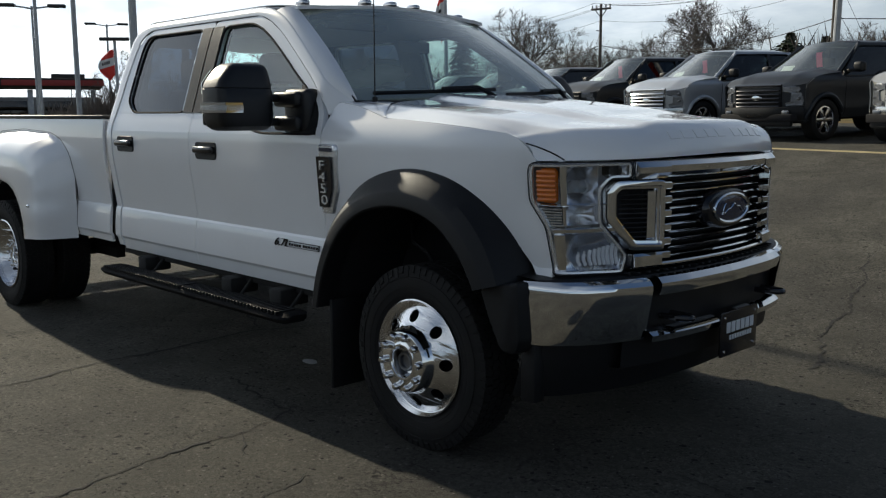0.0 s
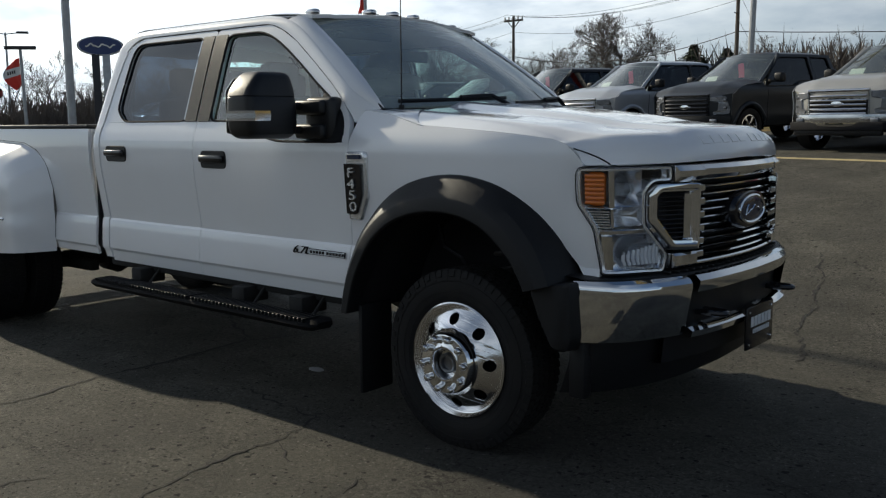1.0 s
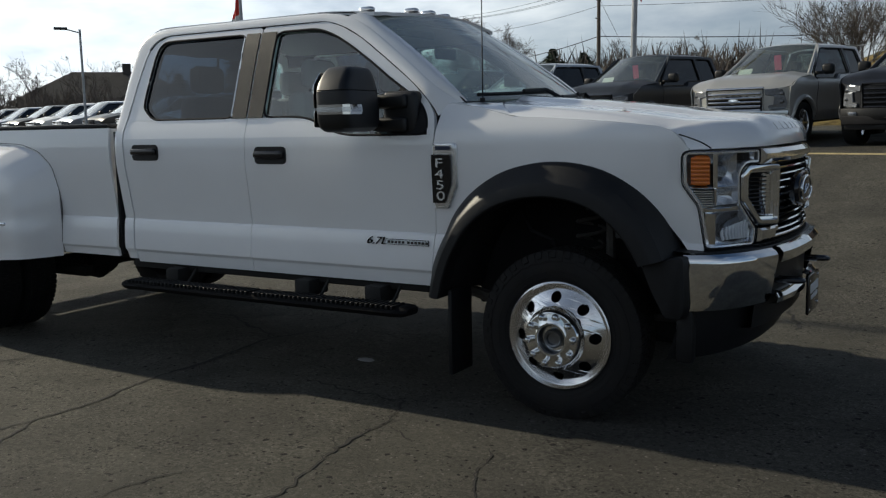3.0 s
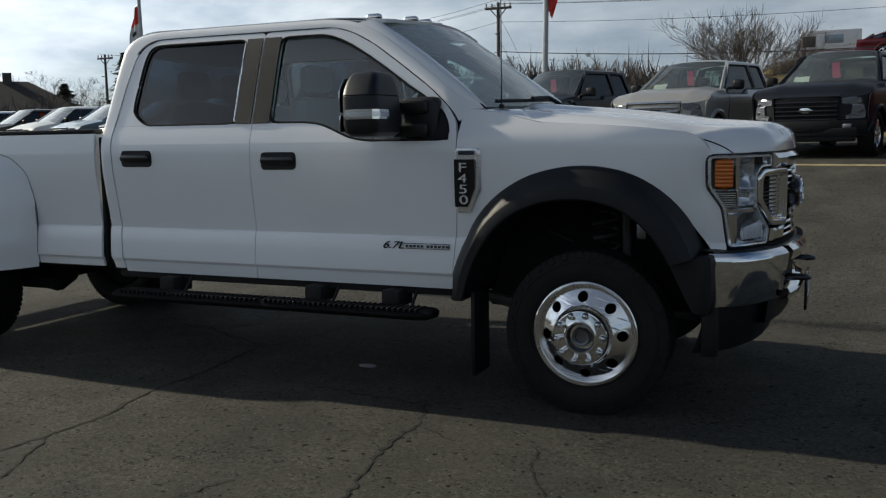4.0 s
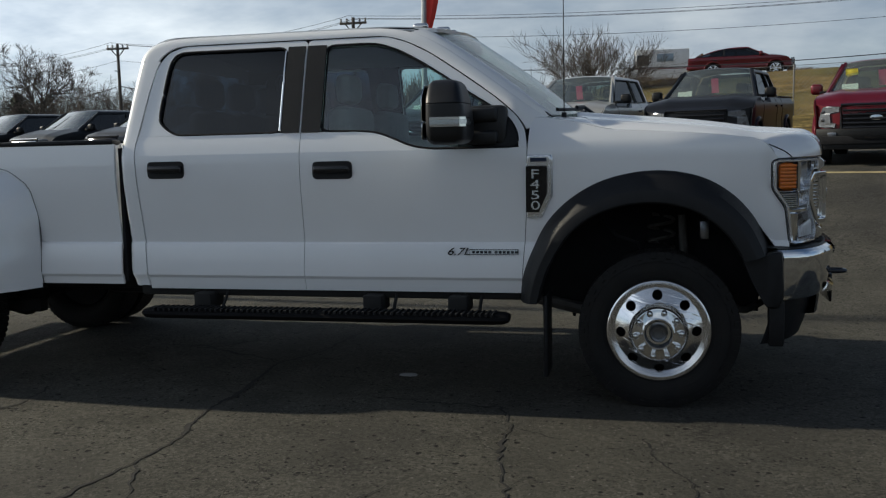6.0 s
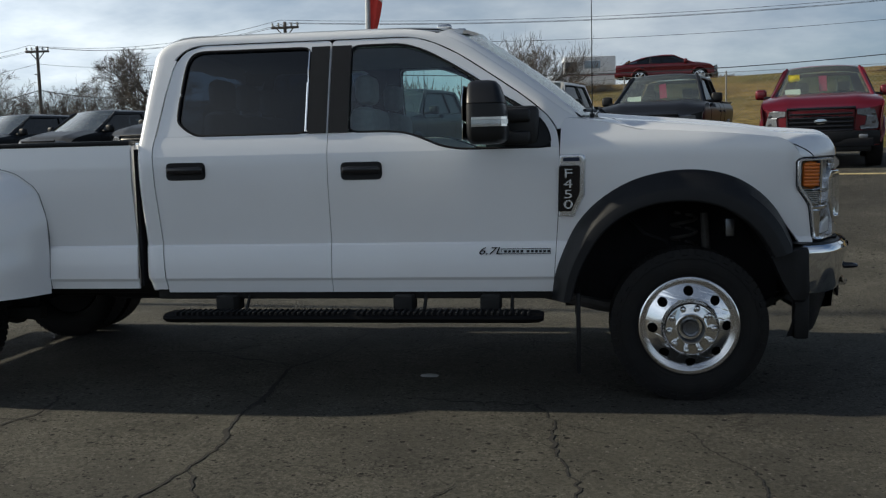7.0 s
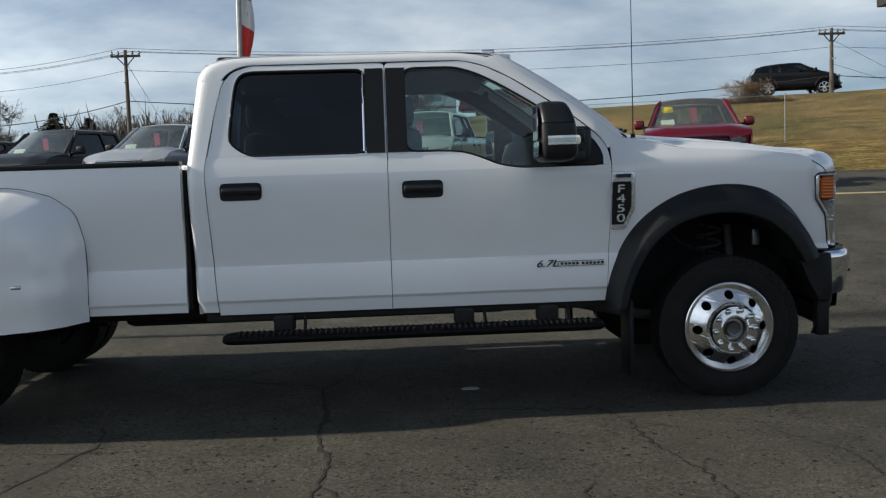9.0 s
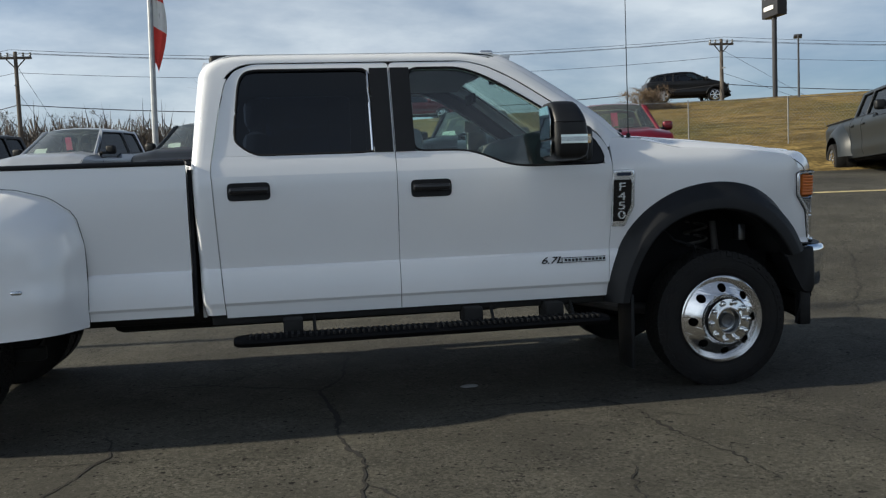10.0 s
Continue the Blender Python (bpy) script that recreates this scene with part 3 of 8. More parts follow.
# window and door outlines, in x and z
F_WIN = [(-1.862, 1.505), (-1.862, 1.998), (-1.56, 1.998), (-1.43, 1.955), (-1.30, 1.885), (-1.14, 1.785), (-1.0, 1.69), (-0.86, 1.605), (-0.775, 1.545), (-0.735, 1.47), (-0.725, 1.395), (-1.22, 1.395), (-1.33, 1.415), (-1.42, 1.455), (-1.52, 1.492), (-1.62, 1.503)]
R_WIN = [(-2.092, 1.505), (-2.092, 1.998), (-2.775, 1.998), (-2.822, 1.972), (-2.846, 1.91), (-2.868, 1.70), (-2.874, 1.61), (-2.862, 1.575), (-2.80, 1.528), (-2.745, 1.506), (-2.68, 1.505)]
F_TOP = [(-1.971, 1.40), (-1.973, 2.034), (-1.50, 2.034), (-1.38, 1.995), (-1.24, 1.925), (-1.06, 1.805), (-0.87, 1.672), (-0.745, 1.565), (-0.695, 1.49), (-0.682, 1.40)]
R_TOP = [(-1.9755, 1.49), (-1.9755, 2.034), (-2.76, 2.034), (-2.86, 2.0), (-2.915, 1.93), (-2.955, 1.75), (-2.995, 1.49)]
door_front = line([0.58, 1.04, 1.40, 1.5], [-0.725, -0.692, -0.682, -0.70])


def build_doors():
    for sgn in (-1, 1):
        # front door
        d = raw("front_door", [], [], WHITE, truck, weld=False)
        xs = frange(-1.971, -0.69, 0.045)

        def low(x):
            return 0.60

        def belt(x):
            return float(np.interp(x, [-1.966, -1.62, -1.52, -1.42, -1.33, -1.22, -0.66], [1.503, 1.501, 1.490, 1.453, 1.413, 1.393, 1.393]))
        lower = side_panel("door_skin", xs, low, belt, d, (sgn,), crisp=7)[0]
        for v in lower.data.vertices:         # lean the leading edge to the shut line
            k = (v.co.x + 1.971) / 1.281
            v.co.x += k * (door_front(v.co.z) + 0.69)
        frame_o = [(-1.971, 1.503)] + F_TOP[1:] + [(-0.684, 1.393)]
        inner = [p for p in F_WIN]
        top = dense(frame_o[:-1], 0.04, False, 1) + [np.array((-0.684, 1.393))]
        hole = dense(inner[:11], 0.04, False, 1)
        ring = top + [np.array((-0.725, 1.394))] + list(reversed(hole))[1:]
        solid(sheet("window_frame", ring, [], lay(sgn), WHITE, d, out=(0, sgn, 0)), 0.03, -1)
        solid(sheet("frame_trim", ring, [], lay(sgn, -0.055), INTERIOR, d), 0.012, 0)
        pane = dense([(-1.865, 1.49), (-1.862, 1.998), (-1.56, 1.998), (-1.43, 1.955), (-1.30, 1.885), (-1.14, 1.785), (-1.0, 1.69), (-0.93, 1.645), (-0.93, 1.385), (-1.22, 1.385), (-1.33, 1.405), (-1.42, 1.445), (-1.52, 1.485)], 0.06)
        pane_ob = sheet("window_pane", pane, [], lay(sgn, -0.016), WINDOW, d, "clear side window glass")
        pane_ob.visible_shadow = False
        # black sail at the mirror
        sail = dense([(-0.935, 1.39), (-0.935, 1.648), (-0.86, 1.605), (-0.775, 1.545), (-0.735, 1.47), (-0.727, 1.395)], 0.03)
        solid(sheet("mirror_sail", sail, [], lay(sgn, -0.008), BLACKTRIM, d, "black plastic mirror sail"), 0.02, 0)
        seal = [tuple(p) for p in dense(F_WIN, 0.03, True, 2)]
        bm = bmesh.new()
        pts = [lay(sgn, -0.003)(*p) for p in seal]
        tube(bm, pts + [pts[0]], 0.0075, 6)
        part("window_seal", bm, INTERIOR, d, "black rubber window seal")
        # rear door
        e = raw("rear_door", [], [], WHITE, truck, weld=False)
        xs = frange(-2.99, -1.9748, 0.045)
        lower = side_panel("door_skin", xs, low, lambda x: 1.503, e, (sgn,), crisp=7)[0]
        rear = line([0.60, 0.89, 1.44, 1.52], [-2.962, -2.982, -3.008, -2.995])
        for v in lower.data.vertices:
            k = (-1.9748 - v.co.x) / 1.0152
            v.co.x += k * (rear(v.co.z) + 2.99)
        top = dense([(-1.9752, 1.503)] + R_TOP[1:] + [], 0.04, False, 1)
        hole = dense(R_WIN, 0.04, False, 2)
        ring = top + list(reversed(hole))
        solid(sheet("window_frame", [*top[:-1], np.array((-2.995, 1.503)), *reversed(hole)], [], lay(sgn), WHITE, e, out=(0, sgn, 0)), 0.03, -1)
        solid(sheet("frame_trim", [*top[:-1], np.array((-2.995, 1.503)), *reversed(hole)], [], lay(sgn, -0.055), INTERIOR, e), 0.012, 0)
        pane_ob = sheet("window_pane", dense(R_WIN, 0.06), [], lay(sgn, -0.016), TINT, e, "dark tinted side window glass")
        pane_ob.visible_shadow = False
        bm = bmesh.new()
        pts = [lay(sgn, -0.003)(*p) for p in dense(R_WIN, 0.03, True, 2)]
        tube(bm, pts + [pts[0]], 0.0075, 6)
        part("window_seal", bm, INTERIOR, e, "black rubber window seal")
        bm = bmesh.new()
        pts = [lay(sgn, 0.001)(-2.103, z) for z in frange(1.515, 1.98, 0.1)]
        tube(bm, pts, 0.0065, 6)
        part("window_channel", bm, CHROME, e, "bright metal window channel")
        # satin black pillar covers
        for own, x0, x1 in ((d, -1.969, -1.856), (e, -2.090, -1.983)):
            solid(grid("pillar_cover", frange(x0, x1, 0.03), frange(1.504, 2.001, 0.035), lay(sgn, 0.006), BLACKTRIM, own, "satin black pillar cover"), 0.006, 0)
        # handles: a cup with a bar across
        for own, cx, cz in ((d, -1.778, 1.288), (e, -2.808, 1.305)):
            bm = bmesh.new()
            y = body_y(cx, cz)
            cup = soften([(-0.118, -0.050), (0.118, -0.050), (0.118, 0.050), (-0.118, 0.050)], 0.030)
            rings = [[bm.verts.new((cx + k * p[0], y + dy, cz + k * p[1])) for p in cup] for dy, k in ((-0.012, 1.0), (0.003, 1.0), (0.006, 0.97))]
            for a, c in zip(rings, rings[1:]):
                for k in range(len(cup)):
                    bm.faces.new((a[k], c[k], c[(k + 1) % len(cup)], a[(k + 1) % len(cup)]))
            bm.faces.new(rings[-1][::-1])
            h = part("door_handle", bm, BLACKTRIM, own, "black door handle in its cup")
            bm = bmesh.new()
            box(bm, (cx - 0.108, y + 0.004, cz - 0.016), (cx + 0.108, y + 0.034, cz + 0.026), 0.0145, seg=4)
            g = part("grip", bm, GLOSSBLACK, h)
            if sgn < 0:
                for o in (h, g):
                    for v in o.data.vertices:
                        v.co.y *= -1
                    o.data.flip_normals()


PILLAR_EDGE = {}


def rounded(points, times=2):
    """Cuts the corners of an open line; lines of as many points stay in step."""
    pts = [np.array(p, float) for p in points]
    for _ in range(times):
        cut = [pts[0]]
        for a, b in zip(pts, pts[1:]):
            cut += [a * 0.75 + b * 0.25, a * 0.25 + b * 0.75]
        pts = cut + [pts[-1]]
    return pts


def build_cab():
    # quarter panels behind the rear doors
    for sgn in (-1, 1):
        lead = line([0.60, 0.89, 1.44, 1.75, 1.93, 2.02], [-2.966, -2.986, -3.012, -2.960, -2.920, -2.86])
        back = line([0.60, 0.70, 1.45, 2.0, 2.03], [-3.07, -3.095, -3.115, -3.06, -3.04])
        zs = sorted({*[z for z in Z_ROWS if 0.6 <= z <= 1.5], *frange(1.5, 1.95, 0.05)})

        def corner(z, k):
            a, b = lead(z), back(z)
            # k: 0 at the door, 1 round the corner on the back
            if k > 1:                                  # the back face, towards the middle
                e = corner(z, 1.0)
                return (e[0], e[1] - sgn * 0.10, z)
            t = max(0.0, (k - 0.6) / 0.4) * math.pi / 2
            xr = a + (b - a) * 0.6
            x = a + (b - a) * k if k < 0.6 else xr + (b - xr) * math.sin(t)
            f = min(max((z - 1.50) / 0.45, 0), 1)
            f = f * f * (3 - 2 * f)                    # near the roof it takes the rail's width
            roll = 0.07 * (1 - math.cos(t))
            return (x, sgn * ((1 - f) * body_y(a, z) + f * (house_w(z) if z > 1.49 else side_w(z)) - roll), z)
        q = grid("cab_quarter", zs, [0, 0.2, 0.4, 0.6, 0.68, 0.76, 0.84, 0.92, 1.0, 1.3], lambda z, k: corner(z, k), WHITE, truck)
        solid(q, 0.01, 0)
        # roof rail and windscreen pillar, round the doors' upper edge; both lines are rounded alike
        edge = [(-2.922, 1.95), (-2.905, 1.975), (-2.862, 2.012), (-2.80, 2.036), (-2.70, 2.040), (-2.30, 2.040), (-1.98, 2.040), (-1.62, 2.040), (-1.50, 2.038), (-1.375, 2.001), (-1.235, 1.931), (-1.055, 1.811), (-0.865, 1.678), (-0.760, 1.588), (-0.715, 1.535), (-0.690, 1.490)]
        out = [(-3.066, 1.95), (-3.056, 1.995), (-3.02, 2.045), (-2.92, 2.078), (-2.75, 2.087), (-2.30, 2.089), (-1.98, 2.089), (-1.62, 2.087), (-1.49, 2.078), (-1.335, 2.045), (-1.19, 1.975), (-1.0, 1.845), (-0.80, 1.70), (-0.685, 1.612), (-0.600, 1.556), (-0.560, 1.520)]
        ea, oa = rounded(edge), rounded(out)
        n = len(ea) - 1

        def rail(k, t):
            turn = max(0.0, (t - 0.6) / 0.4) * math.pi / 2
            across = t if t < 0.6 else 0.6 + 0.4 * math.sin(turn)
            p = ea[k] * (1 - across) + oa[k] * across
            back_k = min(max((-2.84 - oa[k][0]) / 0.2, 0), 1)      # the rear corner rolls in to the back wall
            w = house_w(p[1]) if p[1] > 1.49 else side_w(p[1])
            w -= 0.075 * min(max((p[0] + 0.74) / 0.14, 0), 1)      # the foot draws in to the cowl
            return (p[0], sgn * (w + 0.006 * math.sin(t * math.pi) * (1 - back_k) - 0.07 * back_k * (1 - math.cos(turn))), p[1])
        if sgn > 0:
            PILLAR_EDGE[1] = [rail(k, 0.97) for k in range(n + 1) if oa[k][0] > -1.55]
        solid(grid("roof_rail", list(range(n + 1)), [0, 0.25, 0.45, 0.6, 0.68, 0.76, 0.84, 0.92, 1.0], rail, WHITE, truck), 0.01, 0)
        grid("rail_trim", list(range(n + 1)), [0, 0.25, 0.45, 0.6, 0.8, 1.0], lambda k, t: (lambda p: (p[0] - 0.01, p[1] - sgn * 0.045, p[2] - 0.035))(rail(k, t)), INTERIOR, truck)
    # roof skin with a soft crown and two long beads
    def roof(x, v):
        w = 0.715
        y = v * w
        k = abs(v)
        z = 2.088 + 0.045 * (1 - k * k) - 0.03 * max(0, (x + 1.62) / 0.42) ** 2 - 0.055 * max(0, (-2.84 - x) / 0.18) ** 2
        if 0.35 < k < 0.85:
            z -= 0.004
        return (x, y, z)
    solid(grid("roof", frange(-3.02, -1.22, 0.06), frange(-1, 1, 0.05), lambda x, v: roof(x + (0.07 * (1 - v * v) if x > -1.3 else 0), v), WHITE, truck), 0.02, 0)
    for sgn in (-1, 1):                      # dark drip seal along the roof
        bm = bmesh.new()
        tube(bm, [(x, sgn * 0.712, roof(x, 1.0)[2] + 0.002) for x in frange(-2.92, -1.36, 0.1)] + [(-1.26, sgn * 0.708, 2.050)], 0.005, 6)
        part("roof_seal", bm, BLACKTRIM, truck, "black roof seam strip")
    bm = bmesh.new()                           # rear spoiler lamp on the roof's back edge
    box(bm, (-3.03, -0.36, 2.070), (-2.85, 0.36, 2.152), 0.026, seg=3)
    part("high_brake_lamp", bm, BLACKTRIM, truck, "dark brake lamp on the roof's rear edge")
    # back wall with its window
    outer = [(-0.86, 0.60), (-0.86, 1.45), (-0.80, 1.62), (-0.68, 2.03), (-0.58, 2.075), (0.58, 2.075), (0.68, 2.03), (0.80, 1.62), (0.86, 1.45), (0.86, 0.60)]
    hole = dense([(-0.70, 1.52), (-0.64, 1.95), (0.64, 1.95), (0.70, 1.52)], 0.1, True, 2)
    rearx = line([0.6, 1.45, 2.1], [-3.09, -3.112, -3.03])
    solid(sheet("cab_back", outer, [hole], lambda y, z: (rearx(z), y, z), WHITE, truck), 0.02, 0)
    bp = sheet("rear_window", hole, [], lambda y, z: (rearx(z) - 0.005, y, z), WINDOW, truck, "clear rear window glass")
    bp.visible_shadow = False
    # windscreen
    def screen(u, v):
        w = 0.860 - 0.155 * v
        y = u * w
        return (-0.56 - 0.70 * v + 0.13 * (1 - u * u) - 0.03 * math.sin(v * math.pi) * -1, y, 1.555 + 0.50 * v + 0.03 * (1 - u * u) * v)
    ws = grid("windshield", frange(-1, 1, 0.1), frange(0, 1, 0.1), screen, WINDSHIELD, truck, "clear windshield glass")
    ws.visible_shadow = False
    bm = bmesh.new()
    rim = [screen(u, 0) for u in frange(-1, 1, 0.1)] + [screen(1, v) for v in frange(0, 1, 0.1)] + [screen(u, 1) for u in frange(1, -1, 0.1)] + [screen(-1, v) for v in frange(1, 0, 0.1)]
    tube(bm, rim, 0.005, 6)
    part("windshield_seal", bm, BLACKTRIM, truck, "black windshield seal")
    out_z = [p[2] for p in PILLAR_EDGE[1]][::-1]
    for sgn in (-1, 1):
        def flange(v, k):
            a = Vector(screen(sgn, v)) + Vector((0.0, sgn * -0.010, 0.008))
            b = Vector([float(np.interp(a.z - 0.012, out_z, [p[c] for p in PILLAR_EDGE[1][::-1]])) for c in range(3)])
            b.y *= sgn
            p = a.lerp(b, k)
            bulge = math.sin(k * math.pi) * min(1, v / 0.2)
            return (p + Vector((0.016 * bulge, sgn * 0.014 * bulge, 0.010 * bulge)))[:]
        solid(grid("pillar_flange", frange(0, 1, 0.05), [0, 0.25, 0.5, 0.75, 1.0], flange, WHITE, truck), 0.006, 0)
    # cowl and wipers
    grid("cowl", frange(-1, 1, 0.1), [0, 0.5, 1.0], lambda u, k: (screen(u, 0)[0] - 0.02 + 0.14 * k, u * 0.85, 1.555 - 0.012 * k), BLACKTRIM, truck, "black plastic windshield cowl")
    for y0, y1 in ((-0.70, 0.02), (0.08, 0.70)):
        bm = bmesh.new()
        pts = []
        for k in frange(0, 1, 0.1):
            y = y0 + (y1 - y0) * k
            u = y / 0.78
            sx, sy, sz = screen(u, 0.045 + 0.05 * k)
            pts.append((sx + 0.022, sy, sz + 0.016))
        tube(bm, pts, 0.011, 6)
        tube(bm, [(screen(y1 / 0.78, 0)[0] + 0.08, y1 - 0.05, 1.56), (pts[-3][0] + 0.02, pts[-3][1], pts[-3][2] + 0.015), (pts[5][0] + 0.01, pts[5][1], pts[5][2] + 0.012)], 0.012, 6)
        part("wiper", bm, BLACKTRIM, truck, "black windshield wiper")
    # five clearance lamps on the roof
    for y in (-0.60, -0.19, 0.0, 0.19, 0.60):
        bm = bmesh.new()
        x0 = -1.36 + 0.06 * (1 - (y / 0.7) ** 2)
        z0 = roof(x0, y / 0.715)[2]
        box(bm, (x0 - 0.055, y - 0.035, z0 - 0.01), (x0 + 0.055, y + 0.035, z0 + 0.010), 0.008)
        part("lamp_base", bm, BLACKTRIM, truck)
        bm = bmesh.new()
        box(bm, (x0 - 0.042, y - 0.027, z0 + 0.006), (x0 + 0.045, y + 0.027, z0 + 0.036), 0.016, seg=3)
        part("clearance_lamp", bm, LAMP, truck, "clear roof clearance lamp")
    # antenna
    bm = bmesh.new()
    tube(bm, [(-0.50, -0.79, 1.50), (-0.50, -0.79, 1.575)], 0.014, 8)
    tube(bm, [(-0.50, -0.79, 1.57), (-0.50, -0.79, 2.40)], [0.0035, 0.0022], 6)
    part("antenna", bm, BLACKTRIM, truck, "thin black radio antenna")


# ---- front of the truck ----
crease_z = curve([-0.70, -0.26, 0.0, 0.30, 0.50, 0.62, 0.70], [1.515, 1.478, 1.462, 1.438, 1.412, 1.388, 1.36])
ARCH_O = [(-0.735, 0.56), (-0.72, 0.68), (-0.69, 0.78), (-0.60, 0.98), (-0.47, 1.115), (-0.30, 1.215), (-0.10, 1.262), (0.08, 1.262), (0.25, 1.22), (0.40, 1.12), (0.50, 1.0), (0.555, 0.88), (0.57, 0.83)]
ARCH_I = [(-0.625, 0.56), (-0.595, 0.68), (-0.55, 0.79), (-0.46, 0.93), (-0.34, 1.025), (-0.20, 1.078), (-0.05, 1.095), (0.09, 1.082), (0.22, 1.035), (0.34, 0.93), (0.40, 0.84), (0.425, 0.79)]


def arch_low(x):
    xs, zs = zip(*ARCH_O)
    return float(np.interp(x, xs, zs)) - 0.02


lamp_back = line([0.80, 0.86, 1.05, 1.15, 1.30], [0.668, 0.664, 0.641, 0.571, 0.564])
plan_x = curve([0.55, 0.65, 0.72, 0.77, 0.795, 0.81, 0.85, 0.90], [0.856, 0.802, 0.764, 0.730, 0.704, 0.684, 0.632, 0.560])
plan_y = curve([0.55, 0.65, 0.72, 0.77, 0.795, 0.81, 0.85, 0.90], [0.550, 0.660, 0.745, 0.822, 0.862, 0.876, 0.888, 0.893])


def lamp_point(s, z, deep=0.0):
    """A point of the headlamp's face: across the front, then round the corner along the side."""
    dx, dy = plan_x(s + 0.004) - plan_x(s - 0.004), plan_y(s + 0.004) - plan_y(s - 0.004)
    n = math.hypot(dx, dy)
    draw = (0.885 - body_y(0.60, z)) * min(max((s - 0.60) / 0.2, 0), 1)
    return plan_x(s) + deep * dy / n, plan_y(s) - draw - deep * dx / n, z


def nose_x(y):
    k = abs(y)
    return 0.92 - 0.075 * (k / 0.586) ** 2 - 0.171 * (max(0.0, k - 0.55) / 0.337) ** 1.6


def fender_top(x):
    return float(np.interp(x, [-0.73, -0.62, -0.47, -0.26, 0.0, 0.3, 0.47, 0.52, 0.56, 0.59, 0.60], [1.545, 1.548, 1.528, crease_z(-0.26), crease_z(0), crease_z(0.3), crease_z(0.47), 1.398, 1.36, 1.318, 1.31]))


def fender_w(x, z):
    w = body_y(x, min(z, 1.40))
    if z > 1.405:                             # above a crisp crease the fender slants in to the hood
        w -= 0.62 * (z - 1.405)
    return w


def build_front():
    for sgn in (-1, 1):
        xs = sorted({*frange(-0.722, 0.60, 0.02)})

        def lo(x):
            return 0.60 if x < -0.70 else arch_low(x)

        f = side_panel("front_fender", xs, lo, fender_top, truck, (sgn,), width=fender_w)[0]
        lead = line([0.58, 1.04, 1.40, 1.6], [-0.722, -0.688, -0.677, -0.665])
        for v in f.data.vertices:
            if v.co.x < -0.6:
                v.co.x += (lead(v.co.z) + 0.722) * (-0.6 - v.co.x) / 0.122
            elif v.co.x > 0.5 and v.co.z < 1.30:
                v.co.x = 0.5 + (v.co.x - 0.5) * (lamp_back(v.co.z) - 0.5) / 0.1
        # black wheel flare, two facets and a turned-in lip
        o, i = dense(soften(ARCH_O, 0.09, False), 0.02, False, 1, 0.03), dense(soften(ARCH_I, 0.08, False), 0.02, False, 1, 0.03)
        n = 64
        oa = [o[int(round(k * (len(o) - 1) / n))] for k in range(n + 1)]
        ia = [i[int(round(k * (len(i) - 1) / n))] for k in range(n + 1)]

        def flare(k, t):
            p = oa[k] * (1 - t) + ia[k] * t if t <= 1 else ia[k]
            y0 = body_y(oa[k][0], oa[k][1]) - 0.012
            y = {0: y0, 0.04: y0 + 0.022, 0.3: 1.035, 0.56: 1.068, 0.62: 1.072, 0.95: 1.075, 1.0: 1.068, 1.1: 0.96}[t]
            y = max(y, y0) if t < 1.05 else y
            return (p[0], sgn * y, p[1])
        grid("wheel_flare", list(range(n + 1)), [0, 0.04, 0.3, 0.56, 0.62, 0.95, 1.0, 1.1], flare, BLACKTRIM, truck, "black plastic wheel flare", 22)
        # inner wheel housing
        def housing(k, t):
            p = ia[k]
            c = np.array((-0.05, 0.50))
            q = c + (p - c) * 1.02
            return (q[0], sgn * (0.97 - 0.45 * t), q[1])
        grid("wheel_housing", list(range(n + 1)), [0, 0.5, 1.0], housing, INTERIOR, truck, "black wheel housing liner")
        bm = bmesh.new()
        box(bm, (-0.66, min(sgn * 0.50, sgn * 0.54), 0.45), (0.55, max(sgn * 0.50, sgn * 0.54), 1.15))
        part("wheel_well_wall", bm, INTERIOR, truck)
        # mud flap
        bm = bmesh.new()
        box(bm, (-0.60, min(sgn * 0.80, sgn * 1.02), 0.15), (-0.575, max(sgn * 0.80, sgn * 1.02), 0.60), 0.008, m=pose(0, 0, 0))
        part("mud_flap", bm, BLACKTRIM, truck, "black rubber mud flap")
        # fender badge: chrome surround and a black field
        face = lambda e: (lambda x, z: (x, sgn * (body_y(x, z) + e), z))
        outer = [(-0.684, 1.352), (-0.552, 1.352), (-0.540, 1.335), (-0.545, 1.130), (-0.605, 1.012), (-0.690, 1.012)]
        od, cn = dense(outer, 0.5, True, 1, 0.012), np.array((-0.632, 1.185))
        grid("badge_surround", list(range(len(od) + 1)), list(range(5)), lambda k, j: face((0.0, 0.008, 0.016, 0.018, 0.004)[j])(*(cn + (od[k % len(od)] - cn) * np.array(((1, 0.98, 0.90, 0.80, 0.70)[j], (1, 0.995, 0.97, 0.93, 0.90)[j])))), BADGE, truck, "bright silver badge surround", 25)
        solid(sheet("badge_plate", [cn + (p - cn) * np.array((0.85, 0.93)) for p in od], [], face(0.014), BADGE, truck), 0.006, 0)
        inner = [(-0.684, 1.292), (-0.578, 1.292), (-0.572, 1.275), (-0.575, 1.142), (-0.620, 1.045), (-0.689, 1.045)]
        badge = solid(sheet("model_badge", inner, [], face(0.024), GLOSSBLACK, truck, "black model badge"), 0.006, 0)
        solid(sheet("badge_bar", [(-0.66, 1.335), (-0.575, 1.335), (-0.575, 1.315), (-0.66, 1.315)], [], face(0.022), BLUE, badge, "dark strip with tiny unreadable lettering"), 0.004, 0)
